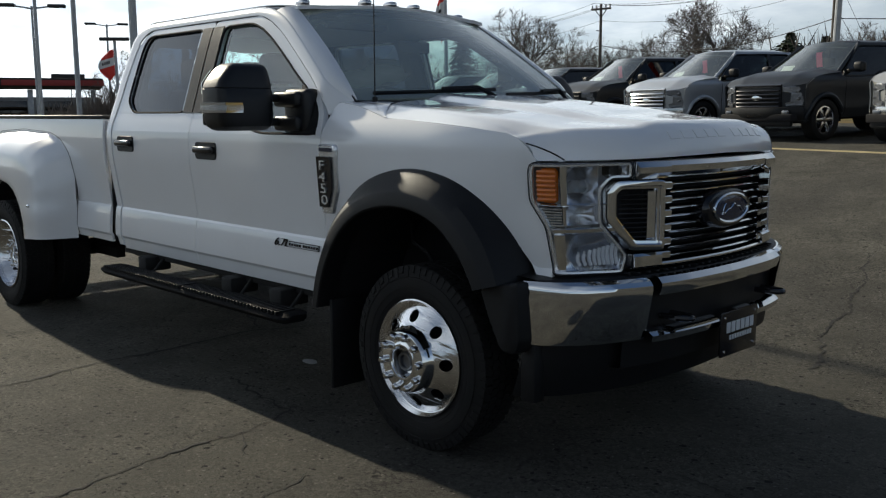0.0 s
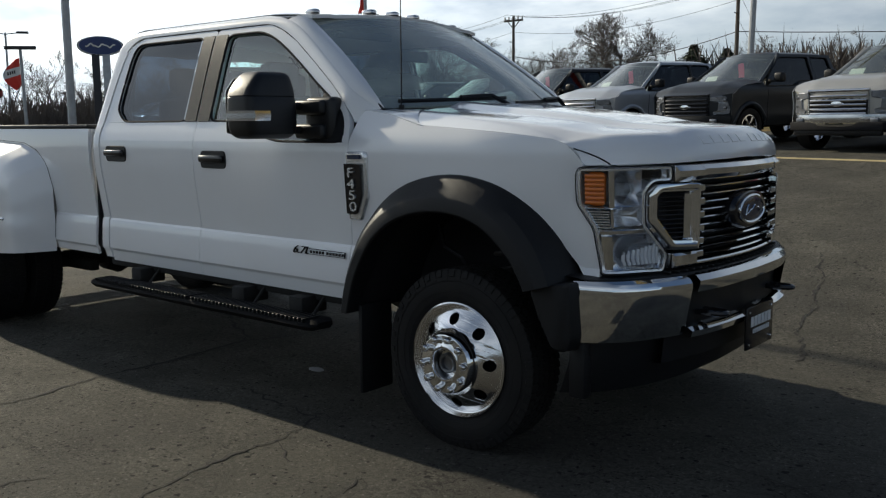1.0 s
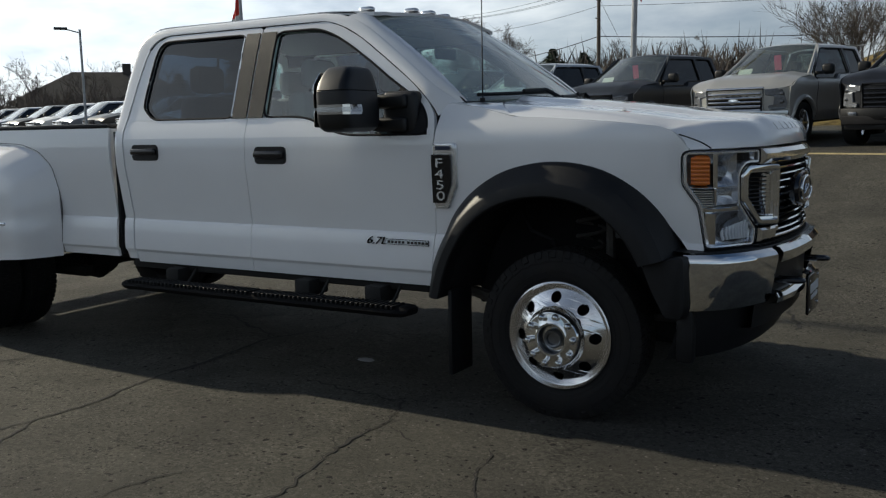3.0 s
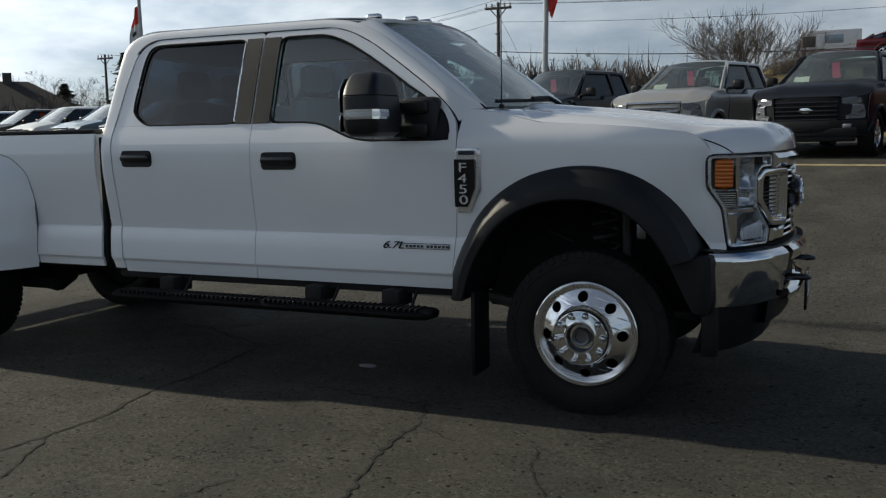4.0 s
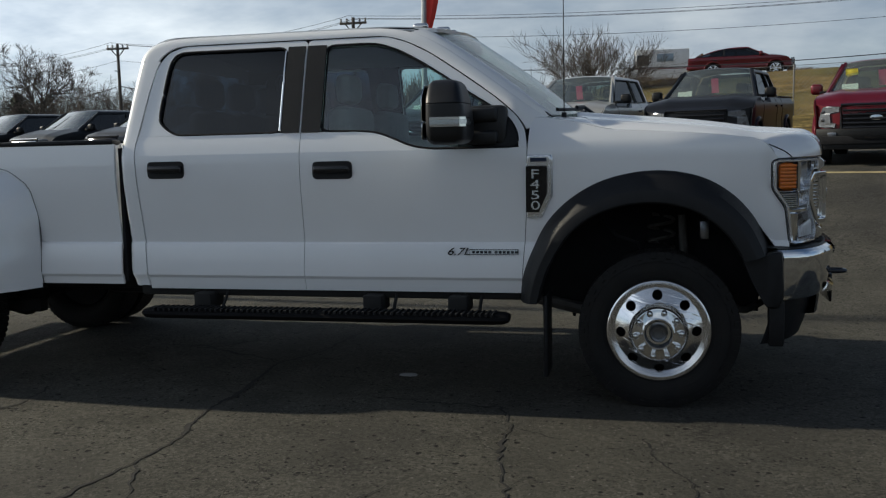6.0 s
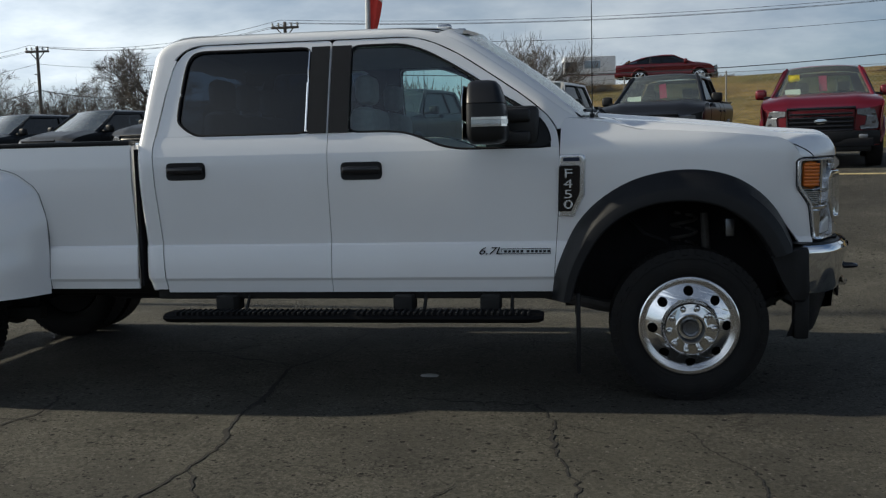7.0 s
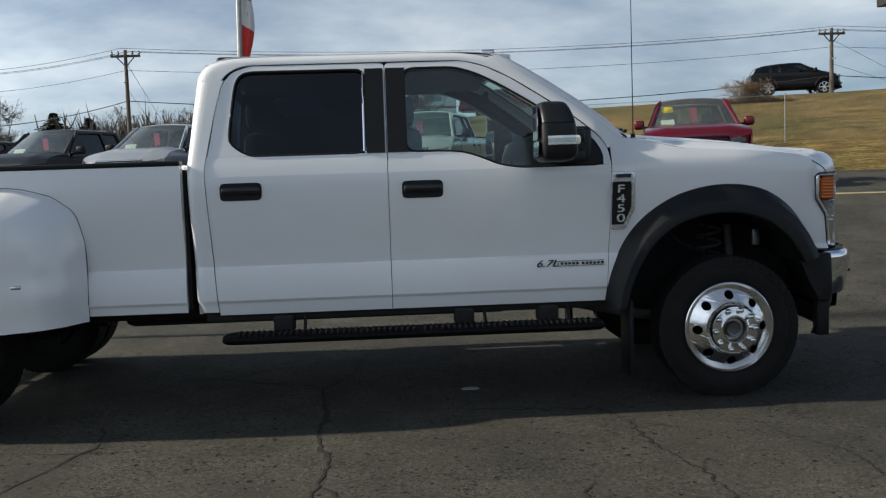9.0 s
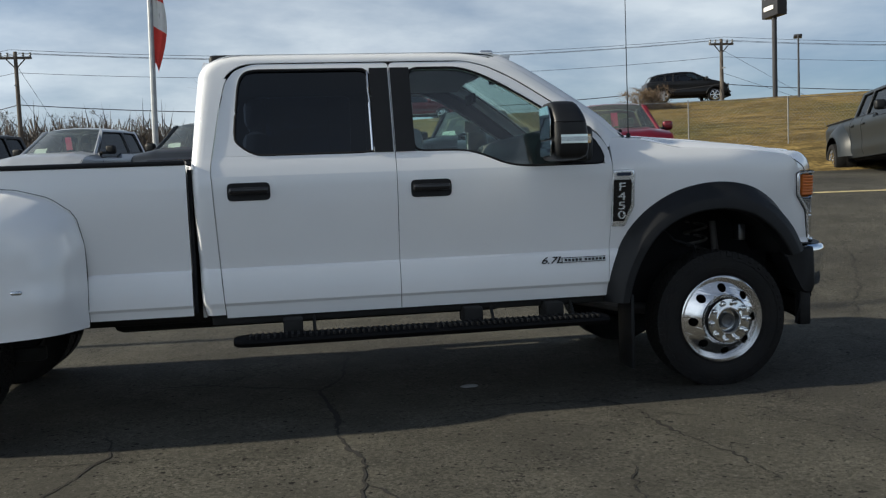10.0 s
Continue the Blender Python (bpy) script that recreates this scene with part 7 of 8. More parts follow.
    if pick:
        bm = bmesh.new()
        box(bm, (tail + 0.02, -0.92, 0.60), (cab_end - 0.03, 0.92, 0.66))
        part("box_floor", bm, BLACKTRIM, v)
        bm = bmesh.new()
        box(bm, (tail - 0.01, -0.90, 0.62), (tail + 0.06, 0.90, rail_z), 0.02)
        part("tailgate", bm, body, v)
        for sgn in (-1, 1):
            bm = bmesh.new()
            y0, y1 = sorted((sgn * 0.83, sgn * 0.945))
            box(bm, (tail + 0.02, y0, rail_z - 0.02), (cab_end - 0.03, y1, rail_z + 0.012), 0.01)
            part("rail_cap", bm, BLACKTRIM, v)
    else:
        bm = bmesh.new()
        box(bm, (tail - 0.02, -0.84 * kw, 0.40), (tail + 0.06, 0.84 * kw, belt - (0.09 if sedan else 0)), 0.03)
        part("tail_panel", bm, body, v)
        if sedan:
            grid("boot_lid", frange(tail, cab_end + 0.05, 0.1), frange(-1, 1, 0.25), lambda x, u: (x, u * 0.86, belt + 0.03 - 0.03 * u * u - 0.10 * ((cab_end - x) / (cab_end - tail)) ** 2), body, v)
    bm = bmesh.new()
    box(bm, (tail - 0.08, -0.90 * kw, 0.42), (tail + 0.02, 0.90 * kw, 0.60), 0.03)
    part("rear_bumper", bm, CHROME if pick else body, v)
    # floor pan, seats and dash close it inside
    bm = bmesh.new()
    box(bm, (tail + 0.1, -0.84 * kw, 0.36), (0.75, 0.84 * kw, 0.50), 0.02)
    part("floor_pan", bm, INTERIOR, v)
    bm = bmesh.new()
    box(bm, (ws0 - 0.35, -0.80 * kw, 0.55), (ws0 + 0.10, 0.80 * kw, belt - 0.02), 0.05)
    part("dashboard", bm, INTERIOR, v)
    for sx in (-1.75, -2.35 if sedan else -2.6):
        for y in (-0.38, 0.38):
            bm = bmesh.new()
            box(bm, (sx - 0.10, y - 0.24, 0.6), (sx + 0.08, y + 0.24, belt + 0.12), 0.06)
            box(bm, (sx - 0.08, y - 0.11, belt + 0.14), (sx + 0.03, y + 0.11, belt + 0.32), 0.04)
            part("seat", bm, INTERIOR, v)
    if dual:
        for sgn in (-1, 1):
            grid("rear_fender", frange(0, math.pi, 0.13), [0, 0.3, 0.6, 0.85, 1.0], lambda a, t: (-base + (0.78 - 0.33 * t) * math.cos(a), sgn * (0.95 + 0.22 * math.sin(t * 1.5)), 0.45 + (0.75 - 0.30 * t) * math.sin(a) ** 0.8), body, v, "bulged dual-wheel fender")
            simple_wheel(v, -base, sgn * 1.06, sgn, R)
    if tag:
        # pink hang tag behind the glass, paper sheet at the passenger's corner
        bm = bmesh.new()
        box(bm, (-0.005, -0.068, -0.28), (0.0, 0.068, 0.0), m=pose(-0.985, 0.0, belt + 0.41, 4, 0, 0))
        part("hang_tag", bm, PINK, v, "bright pink hang tag")
        bm = bmesh.new()
        box(bm, (-0.004, -0.135, 0.0), (0.0, 0.135, 0.19), m=pose(-0.62, -0.50, belt + 0.05, 4, -48, 0))
        part("window_sheet", bm, PAPER, v, "white paper sheet")
        if sticker:
            bm = bmesh.new()
            box(bm, (-0.93, -0.60, belt + 0.33), (-0.925, -0.40, belt + 0.45), 0.01)
            part("yellow_sticker", bm, YELLOW, v, "yellow sticker")
    return v


def stand(r, s, turn=0.0, down=0.0):
    """A pose on the ground at row place r and depth s, nose towards the camera's side."""
    p = at_rs(r, s)
    slope = math.degrees(math.atan2(at_rs(r, s + 3).z - at_rs(r, s).z, 3.0))
    yaw = math.degrees(math.atan2(-DEEP.y, -DEEP.x)) + turn
    return Matrix.Translation((p.x, p.y, p.z - down)) @ Euler((0, 0, radians(yaw))).to_matrix().to_4x4() @ Euler((0, radians(slope), 0)).to_matrix().to_4x4() @ Matrix.Scale(0.90, 4)


ROW_OF = [
    ("pickup", "red", "dark red pickup with a pink tag in its windshield", 0.79, "black", True, True),
    ("pickup", "black", "black pickup with black grille and a pink tag", -1.98, "black", True, False),
    ("pickup", "tan", "silver pickup with chrome grille and a pink tag", -4.55, "chrome", True, False),
    ("pickup", "charcoal", "charcoal pickup with dark mesh grille and a pink tag", -7.42, "black", True, False),
    ("pickup", "silver", "silver pickup with grey bumper and a pink tag", -10.15, "chrome", True, False),
    ("pickup", "black", "black pickup with a pink tag in its windshield", -12.75, "body", True, False),
    ("suv", "black", "black sports utility vehicle on the asphalt", -15.45, "black", False, False),
    ("suv", "charcoal", "dark grey sports utility vehicle on the asphalt", -18.15, "chrome", False, False),
    ("suv", "black", "black sports utility vehicle with pale hood reflections", -20.85, "chrome", False, False),
    ("suv", "blue", "pale blue sports utility vehicle on the asphalt", -23.55, "chrome", False, False),
    ("suv", "white", "white sports utility vehicle on the asphalt", -26.25, "chrome", False, False),
    ("suv", "charcoal", "dark grey sports utility vehicle on the asphalt", -28.95, "black", False, False),
    ("suv", "silver", "silver sports utility vehicle on the asphalt", -31.65, "chrome", False, False),
    ("suv", "white", "white sports utility vehicle on the asphalt", -34.35, "chrome", False, False),
    ("suv", "black", "black sports utility vehicle on the asphalt", -37.05, "chrome", False, False),
    ("suv", "silver", "silver sports utility vehicle on the asphalt", -39.75, "chrome", False, False),
    ("suv", "white", "white sports utility vehicle on the asphalt", -42.45, "chrome", False, False),
]
for kind, color, label, r, gr, tag, sticker in ROW_OF:
    vehicle(kind, color, label, stand(r + (0.20 if r < -4 else 0.12 if r < 0 else 0.0), 10.0), gr, tag, sticker, name="pickup_truck" if kind == "pickup" else "suv")
vehicle("pickup", "grey", "grey dually pickup parked by the grass bank", Matrix.Translation((10.98, 10.37, ground_z(11.2, 12.6))) @ pose(0, 0, 0, 0, -1.5, -108) @ Matrix.Scale(1.14, 4), "chrome", False, name="pickup_truck", group="", dual=True)
vehicle("sedan", "red", "red sedan on the road above the bank", Matrix.Translation((5.6, 40.5, ground_z(5.6, 40.5) - 0.1)) @ pose(0, 0, 0, 0, 0, -4), "black", False, name="sedan", group="")
vehicle("crossover", "black", "black rounded crossover on the upper road", Matrix.Translation((18.9, 37.2, ground_z(18.9, 37.2) + 0.02)) @ pose(0, 0, 0, 0, 0, -12) @ Matrix.Scale(0.96, 4), "black", False, name="suv", group="")
for x, y, c in ((-20.5, 5.0, "white"), (-23.4, 6.6, "silver"), (-20.0, 8.4, "white")):
    vehicle("sedan", c, "pale sedan parked on the far asphalt", Matrix.Translation((x, y, ground_z(x, y))) @ pose(0, 0, 0, 0, 0, -60), "chrome", False, name="sedan", group="pale sedans far off")


# ---- mail van on the upper road ----
def build_van():
    v = thing("delivery_van", "white delivery van with a blue panel on the upper road", "van", Matrix.Translation((-0.7, 47.0, ground_z(-0.7, 47.0))) @ pose(0, 0, 0, 0, 0, 184) @ Matrix.Scale(0.85, 4))
    bm = bmesh.new()
    box(bm, (-3.0, -0.95, 0.55), (0.4, 0.95, 2.45), 0.08)
    box(bm, (0.35, -0.9, 0.55), (1.15, 0.9, 1.25), 0.10)
    part("van_body", bm, PAINTS["white"], v)
    for sgn in (-1, 1):
        for x0, x1, z0, z1, mat, nm in ((-0.45, 0.30, 1.45, 2.10, DARKGLASS, "side_window"), (-2.0, -0.95, 1.65, 2.15, PAINTS["blue"], "blue_panel"), (-3.0, 0.4, 1.18, 1.24, PAINTS["red"], "stripe")):
            bm = bmesh.new()
            y0, y1 = sorted((sgn * 0.94, sgn * 0.962))
            box(bm, (x0, y0, z0), (x1, y1, z1), 0.01)
            part(nm, bm, mat, v)
        for x in (0.35, -2.35):
            simple_wheel(v, x, sgn * 0.82, sgn, 0.36, 0.1)
    bm = bmesh.new()
    box(bm, (0.36, -0.8, 1.3), (0.42, 0.8, 2.15), 0.02)
    part("windshield", bm, DARKGLASS, v)


build_van()

# ---- poles, wires, flags, signs ----
WOOD = material("weathered_pole_wood", (0.105, 0.09, 0.078), 0.9, vary=0.3, scale=6, bump=0.3, bump_scale=30)
FENCEGREY = material("dull_fence_steel", (0.20, 0.20, 0.20), 0.6, 0.4, vary=0.15, scale=7)
GALV = material("galvanised_steel", (0.36, 0.37, 0.38), 0.5, 0.7, vary=0.15, scale=7)
DARKPOLE = material("dark_painted_steel", (0.03, 0.03, 0.034), 0.5, 0.3, vary=0.15)
WIRE = material("cable_black", (0.05, 0.05, 0.055), 0.7, vary=0.1)
FLAG_RED = material("red_flag_cloth", (0.62, 0.05, 0.035), 0.8, vary=0.08, scale=6)
FLAG_WHITE = material("white_flag_cloth", (0.70, 0.70, 0.68), 0.8, vary=0.06, scale=6)


def utility_pole(x, y, top, label="weathered wooden utility pole with a crossarm"):
    z0 = ground_z(x, y)
    p = thing("utility_pole", label, "utility pole", Matrix.Translation((x, y, z0)), "utility poles along the road")
    bm = bmesh.new()
    tube(bm, [(0, 0, 0), (0, 0, top - z0)], [0.105, 0.07], 10)
    part("pole", bm, WOOD, p)
    for dz in (-0.25,):
        bm = bmesh.new()
        box(bm, (-0.62, -0.05, top - z0 + dz - 0.05), (0.62, 0.05, top - z0 + dz + 0.05), 0.01)
        part("crossarm", bm, WOOD, p)
    for sx in (-1, 1):
        bm = bmesh.new()
        tube(bm, [(sx * 0.36, 0, top - z0 - 0.3), (0, 0, top - z0 - 0.7)], 0.025, 6)
        part("brace", bm, WOOD, p)
    for dx in (-0.57, -0.3, 0.3, 0.57):
        bm = bmesh.new()
        lathe(bm, [(0.03, 0), (0.055, 0.05), (0.035, 0.09), (0.055, 0.13), (0.0, 0.17)], 8, "Z")
        part("insulator", bm, GALV, p).matrix_basis = pose(dx, 0, top - z0 - 0.19)
    bm = bmesh.new()
    tube(bm, [(0.0, 0, top - z0 - 1.4), (0.0, -0.35, top - z0 - 1.4)], 0.03, 6)
    part("bracket", bm, GALV, p)


for x, y, top in ((-13.1, 33.7, 7.35), (18.4, 35.0, 7.75), (-27.0, 37.0, 7.2), (-42.0, 40.0, 7.0), (52.0, 36.0, 8.3)):
    utility_pole(x, y, top)


def wire(a, b, sag, thick=0.016):
    bm = bmesh.new()
    a, b = Vector(a), Vector(b)
    tube(bm, [a.lerp(b, k / 16) - Vector((0, 0, sag * 4 * (k / 16) * (1 - k / 16))) for k in range(17)], thick, 5)
    tagged(part("power_cable", bm, WIRE, None), "thin black power cable between the poles", "cable", "cables between utility poles")


CHAIN = [(-42.0, 40.0, 7.0), (-27.0, 37.0, 7.2), (-13.1, 33.7, 7.35), (18.4, 35.0, 7.75), (52.0, 36.0, 8.3)]
for (ax, ay, az), (bx, by, bz) in zip(CHAIN, CHAIN[1:]):
    for off, dz in ((-0.55, 0.0), (0.3, 0.0), (0.55, 0.0), (0.0, -0.85)):
        wire((ax + off * 0.1, ay + off, az + dz), (bx + off * 0.1, by + off, bz + dz), 0.55, 0.009)
    wire((ax, ay, az - 2.15), (bx, by, bz - 2.15), 0.75, 0.019)
for (ax, ay, az) in (CHAIN[2], CHAIN[3]):
    wire((ax, ay, az - 0.5), (ax + 3.4, ay - 1.5, ground_z(ax + 3.4, ay - 1.5)), 0.0, 0.008)
    wire((ax, ay, az - 1.6), (ax + 3.0, ay - 1.2, ground_z(ax + 3.0, ay - 1.2)), 0.0, 0.008)


def flag_pole(x, y, zf, turn, lamp_z, spread=0.35, h=1.55, label="steel light pole with a red and white flag"):
    z0 = ground_z(x, y)
    p = thing("flag_light_pole", label, "light pole", Matrix.Translation((x, y, z0)) @ pose(0, 0, 0, 0, -1.0, turn), "light poles with flags")
    bm = bmesh.new()
    tube(bm, [(0, 0, 0), (0, 0, lamp_z - z0)], [0.075, 0.055], 10)
    part("pole", bm, GALV, p)
    bm = bmesh.new()
    box(bm, (-0.55, -0.16, lamp_z - z0), (0.55, 0.16, lamp_z - z0 + 0.12), 0.03)
    part("lamp_head", bm, DARKPOLE, p, "flat shoebox lamp head")
    bm = bmesh.new()
    lathe(bm, [(0.16, 0.0), (0.16, 0.04), (0.09, 0.07)], 12, "Z")
    part("base_plate", bm, GALV, p)
    # the flag hangs in folds from its hoist: red, white, red
    def cloth(u, t):
        wide = spread * 1.15 * math.sin(math.pi * (0.10 + 0.80 * t)) ** 0.9
        xx = -0.06 - wide * u - 0.02 * math.sin(t * 7 + u * 4) * u
        return (xx, 0.09 * math.sin(u * 8 + t * 4) * u, zf - z0 - h * t - 0.22 * u * (0.5 + t * 0.5))
    for a, b, mat in ((0, 0.32, FLAG_RED), (0.32, 0.62, FLAG_WHITE), (0.62, 1.0, FLAG_RED)):
        f = grid("flag_panel", frange(0, 1, 1 / 14), frange(a, b, (b - a) / 8), cloth, mat, p, "flag cloth in folds")
        solid(f, 0.004, 0)
    for k in range(4):
        c = cloth(0.35 + 0.13 * k, 0.47)
        bm = bmesh.new()
        box(bm, (c[0] - 0.025, c[1] - 0.03, c[2] - 0.06), (c[0] + 0.025, c[1] - 0.02, c[2] + 0.06), 0.004)
        part("letter_bar", bm, DARKPOLE, p)


flag_pole(-5.55, 16.2, 6.62, 182, 8.2, 0.24, 2.2)
flag_pole(-20.45, 19.15, 5.95, 15, 6.3, 0.28, 1.8)
flag_pole(-31.6, 12.2, 4.0, 65, 4.3, 0.50, 1.0)


def lamp_pole(x, y, top, r=0.09, arms=2, label="tall steel parking lot light pole", mat=None, turn=60, reach=1.0):
    z0 = ground_z(x, y)
    p = thing("lamp_pole", label, "light pole", Matrix.Translation((x, y, z0)) @ pose(0, 0, 0, 0, 0, turn), "tall lot light poles")
    bm = bmesh.new()
    tube(bm, [(0, 0, 0), (0, 0, top - z0)], [r, r * 0.7], 10)
    part("pole", bm, mat or GALV, p)
    for sx in ((-1, 1) if arms == 2 else (1,)):
        bm = bmesh.new()
        tube(bm, [(0, 0, top - z0 - 0.1), (sx * 0.7 * reach, 0, top - z0)], 0.035 * reach, 6)
        part("arm", bm, mat or GALV, p)
        bm = bmesh.new()
        x0, x1 = sorted((sx * 0.6 * reach, sx * 1.25 * reach))
        box(bm, (x0, -0.18 * reach, top - z0 - 0.04 * reach), (x1, 0.18 * reach, top - z0 + 0.08 * reach), 0.03 * reach)
        part("lamp_head", bm, DARKPOLE, p)


lamp_pole(-10.3, 2.7, 9.0, 0.065)
lamp_pole(-20.2, 5.9, 8.5, 0.07)
lamp_pole(-25.4, 6.9, 8.5, 0.06)
lamp_pole(-34.6, 10.2, 5.7, 0.06)
lamp_pole(-52.0, 21.0, 6.9, 0.08)
lamp_pole(-20.80, 12.72, 4.38, 0.045, 1, turn=235, reach=0.55)
lamp_pole(20.0, 31.0, 7.3, 0.05, 1, "slim dark light pole above the bank", DARKPOLE)


def build_oval_sign():
    x, y, z = -31.0, 15.0, 4.55
    p = thing("oval_sign", "blue oval dealer sign on a tall pylon", "sign", Matrix.Translation((x, y, 0)) @ pose(0, 0, 0, 0, 0, 60))
    bm = bmesh.new()
    box(bm, (-0.34, -0.2, 0), (-0.05, 0.2, z - 0.3), 0.02)
    part("pylon_leg", bm, DARKPOLE, p)
    bm = bmesh.new()
    box(bm, (0.05, -0.2, 0), (0.34, 0.2, z - 0.3), 0.02)
    part("pylon_leg", bm, GALV, p)
    for sc, d, mat, nm in ((1.0, 0.18, DARKPOLE, "oval_rim"), (0.96, 0.20, FLAG_WHITE, "oval_border"), (0.92, 0.215, material("sign_blue", (0.012, 0.03, 0.13), 0.35), "oval_face")):
        bm = bmesh.new()
        n = 40
        fr, bk = ([bm.verts.new((0.86 * sc * math.cos(k * math.tau / n), s * d, 0.365 * sc * math.sin(k * math.tau / n))) for k in range(n)] for s in (-1, 1))
        bm.faces.new(fr); bm.faces.new(bk[::-1])
        for k in range(n):
            bm.faces.new((fr[k], fr[(k + 1) % n], bk[(k + 1) % n], bk[k]))
        part(nm, bm, mat, p).matrix_basis = pose(0, 0, z)
    bm = bmesh.new()
    tube(bm, [(a, -0.23, z + 0.05 * math.sin(a * 14) + 0.02 * math.sin(a * 31)) for a in frange(-0.55, 0.55, 0.03)], 0.03, 6)
    part("pale_scroll", bm, FLAG_WHITE, p, "pale scroll instead of lettering")


build_oval_sign()


def build_hill_sign():
    x, y = 20.6, 34.0
    z0 = ground_z(x, y)
    p = thing("pylon_sign", "dark roadside pylon sign with pale bars", "sign", Matrix.Translation((x, y, z0)) @ pose(0, 0, 0, 0, 0, -92))
    bm = bmesh.new()
    tube(bm, [(0, 0, 0), (0, 0, 5.2)], 0.115, 10)
    part("pole", bm, DARKPOLE, p)
    bm = bmesh.new()
    box(bm, (-0.75, -0.25, 3.75), (0.75, 0.25, 6.9), 0.04)
    part("sign_box", bm, DARKPOLE, p)
    for x0, x1, a, b in ((-0.45, 0.45, 4.05, 4.25), (-0.32, -0.1, 4.6, 5.7), (0.1, 0.32, 4.6, 5.7)):
        bm = bmesh.new()
        box(bm, (x0, -0.30, a), (x1, -0.275, b), 0.01)
        part("letter_bar", bm, FLAG_WHITE, p)


build_hill_sign()


# ---- chain-link fence on the bank ----
def build_fence():
    f = thing("chain_link_fence", "chain-link fence with steel posts on the grass bank", "fence")
    s, h, step = 20.4, 1.32, 2.8
    rs = [-12.94 + step * k for k in range(14)]
    for r in rs:
        p = at_rs(r, s)
        bm = bmesh.new()
        tube(bm, [(p.x, p.y, p.z - 0.1), (p.x, p.y, p.z + h + 0.04)], 0.020, 8)
        part("post", bm, FENCEGREY, f)
    bm = bmesh.new()
    tube(bm, [at_rs(r, s, h) for r in rs], 0.007, 5)
    part("top_rail", bm, GALV, f)
    bm = bmesh.new()
    r = rs[0]
    pitch = 0.11
    while r < rs[-1]:
        for d in (-1, 1):
            a, b = at_rs(r, s, 0.02 if d > 0 else h), at_rs(r + h, s, h if d > 0 else 0.02)
            q = [bm.verts.new(a + Vector((0, 0, 0.0022))), bm.verts.new(a - Vector((0, 0, 0.0022))), bm.verts.new(b - Vector((0, 0, 0.0022))), bm.verts.new(b + Vector((0, 0, 0.0022)))]
            bm.faces.new(q)
        r += pitch
    tagged(part("wire_mesh", bm, GALV, f), kind="stuff")


build_fence()

# ---- trees ----
BARK = material("grey_brown_bark", (0.115, 0.099, 0.086), 0.95, vary=0.3, scale=5, bump=0.3)
TWIG = material("winter_twigs", (0.125, 0.108, 0.094), 0.95, vary=0.3, scale=3)
RUST = material("rust_brown_shrub", (0.20, 0.14, 0.085), 0.95, vary=0.35, scale=2)
NEEDLE = material("dark_conifer_needles", (0.040, 0.056, 0.032), 0.9, vary=0.4, scale=3)


def grow(seed, height, levels, trunk, spread, first=0.25, kids=(4, 6), stems=1, fan=0.55, wide=0.40):
    """A bare tree's branches as tapered tubes; returns the mesh of the trunk and limbs, and that of the twigs."""
    rnd = random.Random(seed)
    wood, fine = bmesh.new(), bmesh.new()

    def limb(p, way, length, r, level):
        n = 4 if level < 3 else 3
        pts, rr = [p.copy()], [r]
        d = way.copy()
        for k in range(n):
            d = (d + Vector((rnd.uniform(-1, 1), rnd.uniform(-1, 1), rnd.uniform(-0.5, 0.9))) * 0.16).normalized()
            nxt = pts[-1] + d * length / n
            if stems == 1 and level > 0:              # limbs stop at a rounded crown
                over = math.hypot(nxt.x, nxt.y, (nxt.z - 0.58 * height) * wide / 0.44) / (wide * height)
                if over > 1.0 + 0.16 * rnd.random() and k > 0:
                    break
            pts.append(nxt)
            rr.append(r * (1 - 0.66 * (k + 1) / n))
        n = len(pts) - 1
        tube(wood if level < 3 else fine, pts, rr, 6 if level < 2 else (4 if level < 3 else 3))
        if level >= levels:
            return
        for _ in range(rnd.randint(*kids) + (2 if level == 0 else 0)):
            t = rnd.uniform(first if level == 0 else 0.25, 1.0)
            k = min(int(t * n), n - 1)
            q = pts[k].lerp(pts[k + 1], t * n - k)
            a = rnd.uniform(0, math.tau)
            ahead = (pts[k + 1] - pts[k]).normalized()
            side = ahead.cross(Vector((math.cos(a), math.sin(a), 0.3))).normalized()
            way2 = (ahead * rnd.uniform(0.4, 0.9) + side * spread * rnd.uniform(0.6, 1.1) + Vector((0, 0, 0.18))).normalized()
            limb(q, way2, length * rnd.uniform(0.42, 0.68), max(rr[k] * 0.6, 0.010), level + 1)
    for k in range(stems):
        a = rnd.uniform(0, math.tau)
        lean = 0.0 if stems == 1 else rnd.uniform(0.1, fan)
        limb(Vector((0.5 * lean * math.cos(a), 0.3 * lean * math.sin(a), -0.1)), Vector((lean * math.cos(a), lean * math.sin(a), 1)).normalized(), height * rnd.uniform(0.55, 0.7), trunk, 0)
    return wood, fine


def bare_tree(seed, height, label, levels=4, trunk=0.15, spread=0.85, stems=1, twig=TWIG, name="tree", kids=(6, 8), fan=0.55):
    t = thing(name, label, "tree" if name == "tree" else "shrub")
    wood, fine = grow(seed, height, levels, trunk, spread, stems=stems, kids=kids, fan=fan)
    part("trunk", wood, BARK, t)
    tagged(part("crown", fine, twig, t), kind="stuff")
    return t


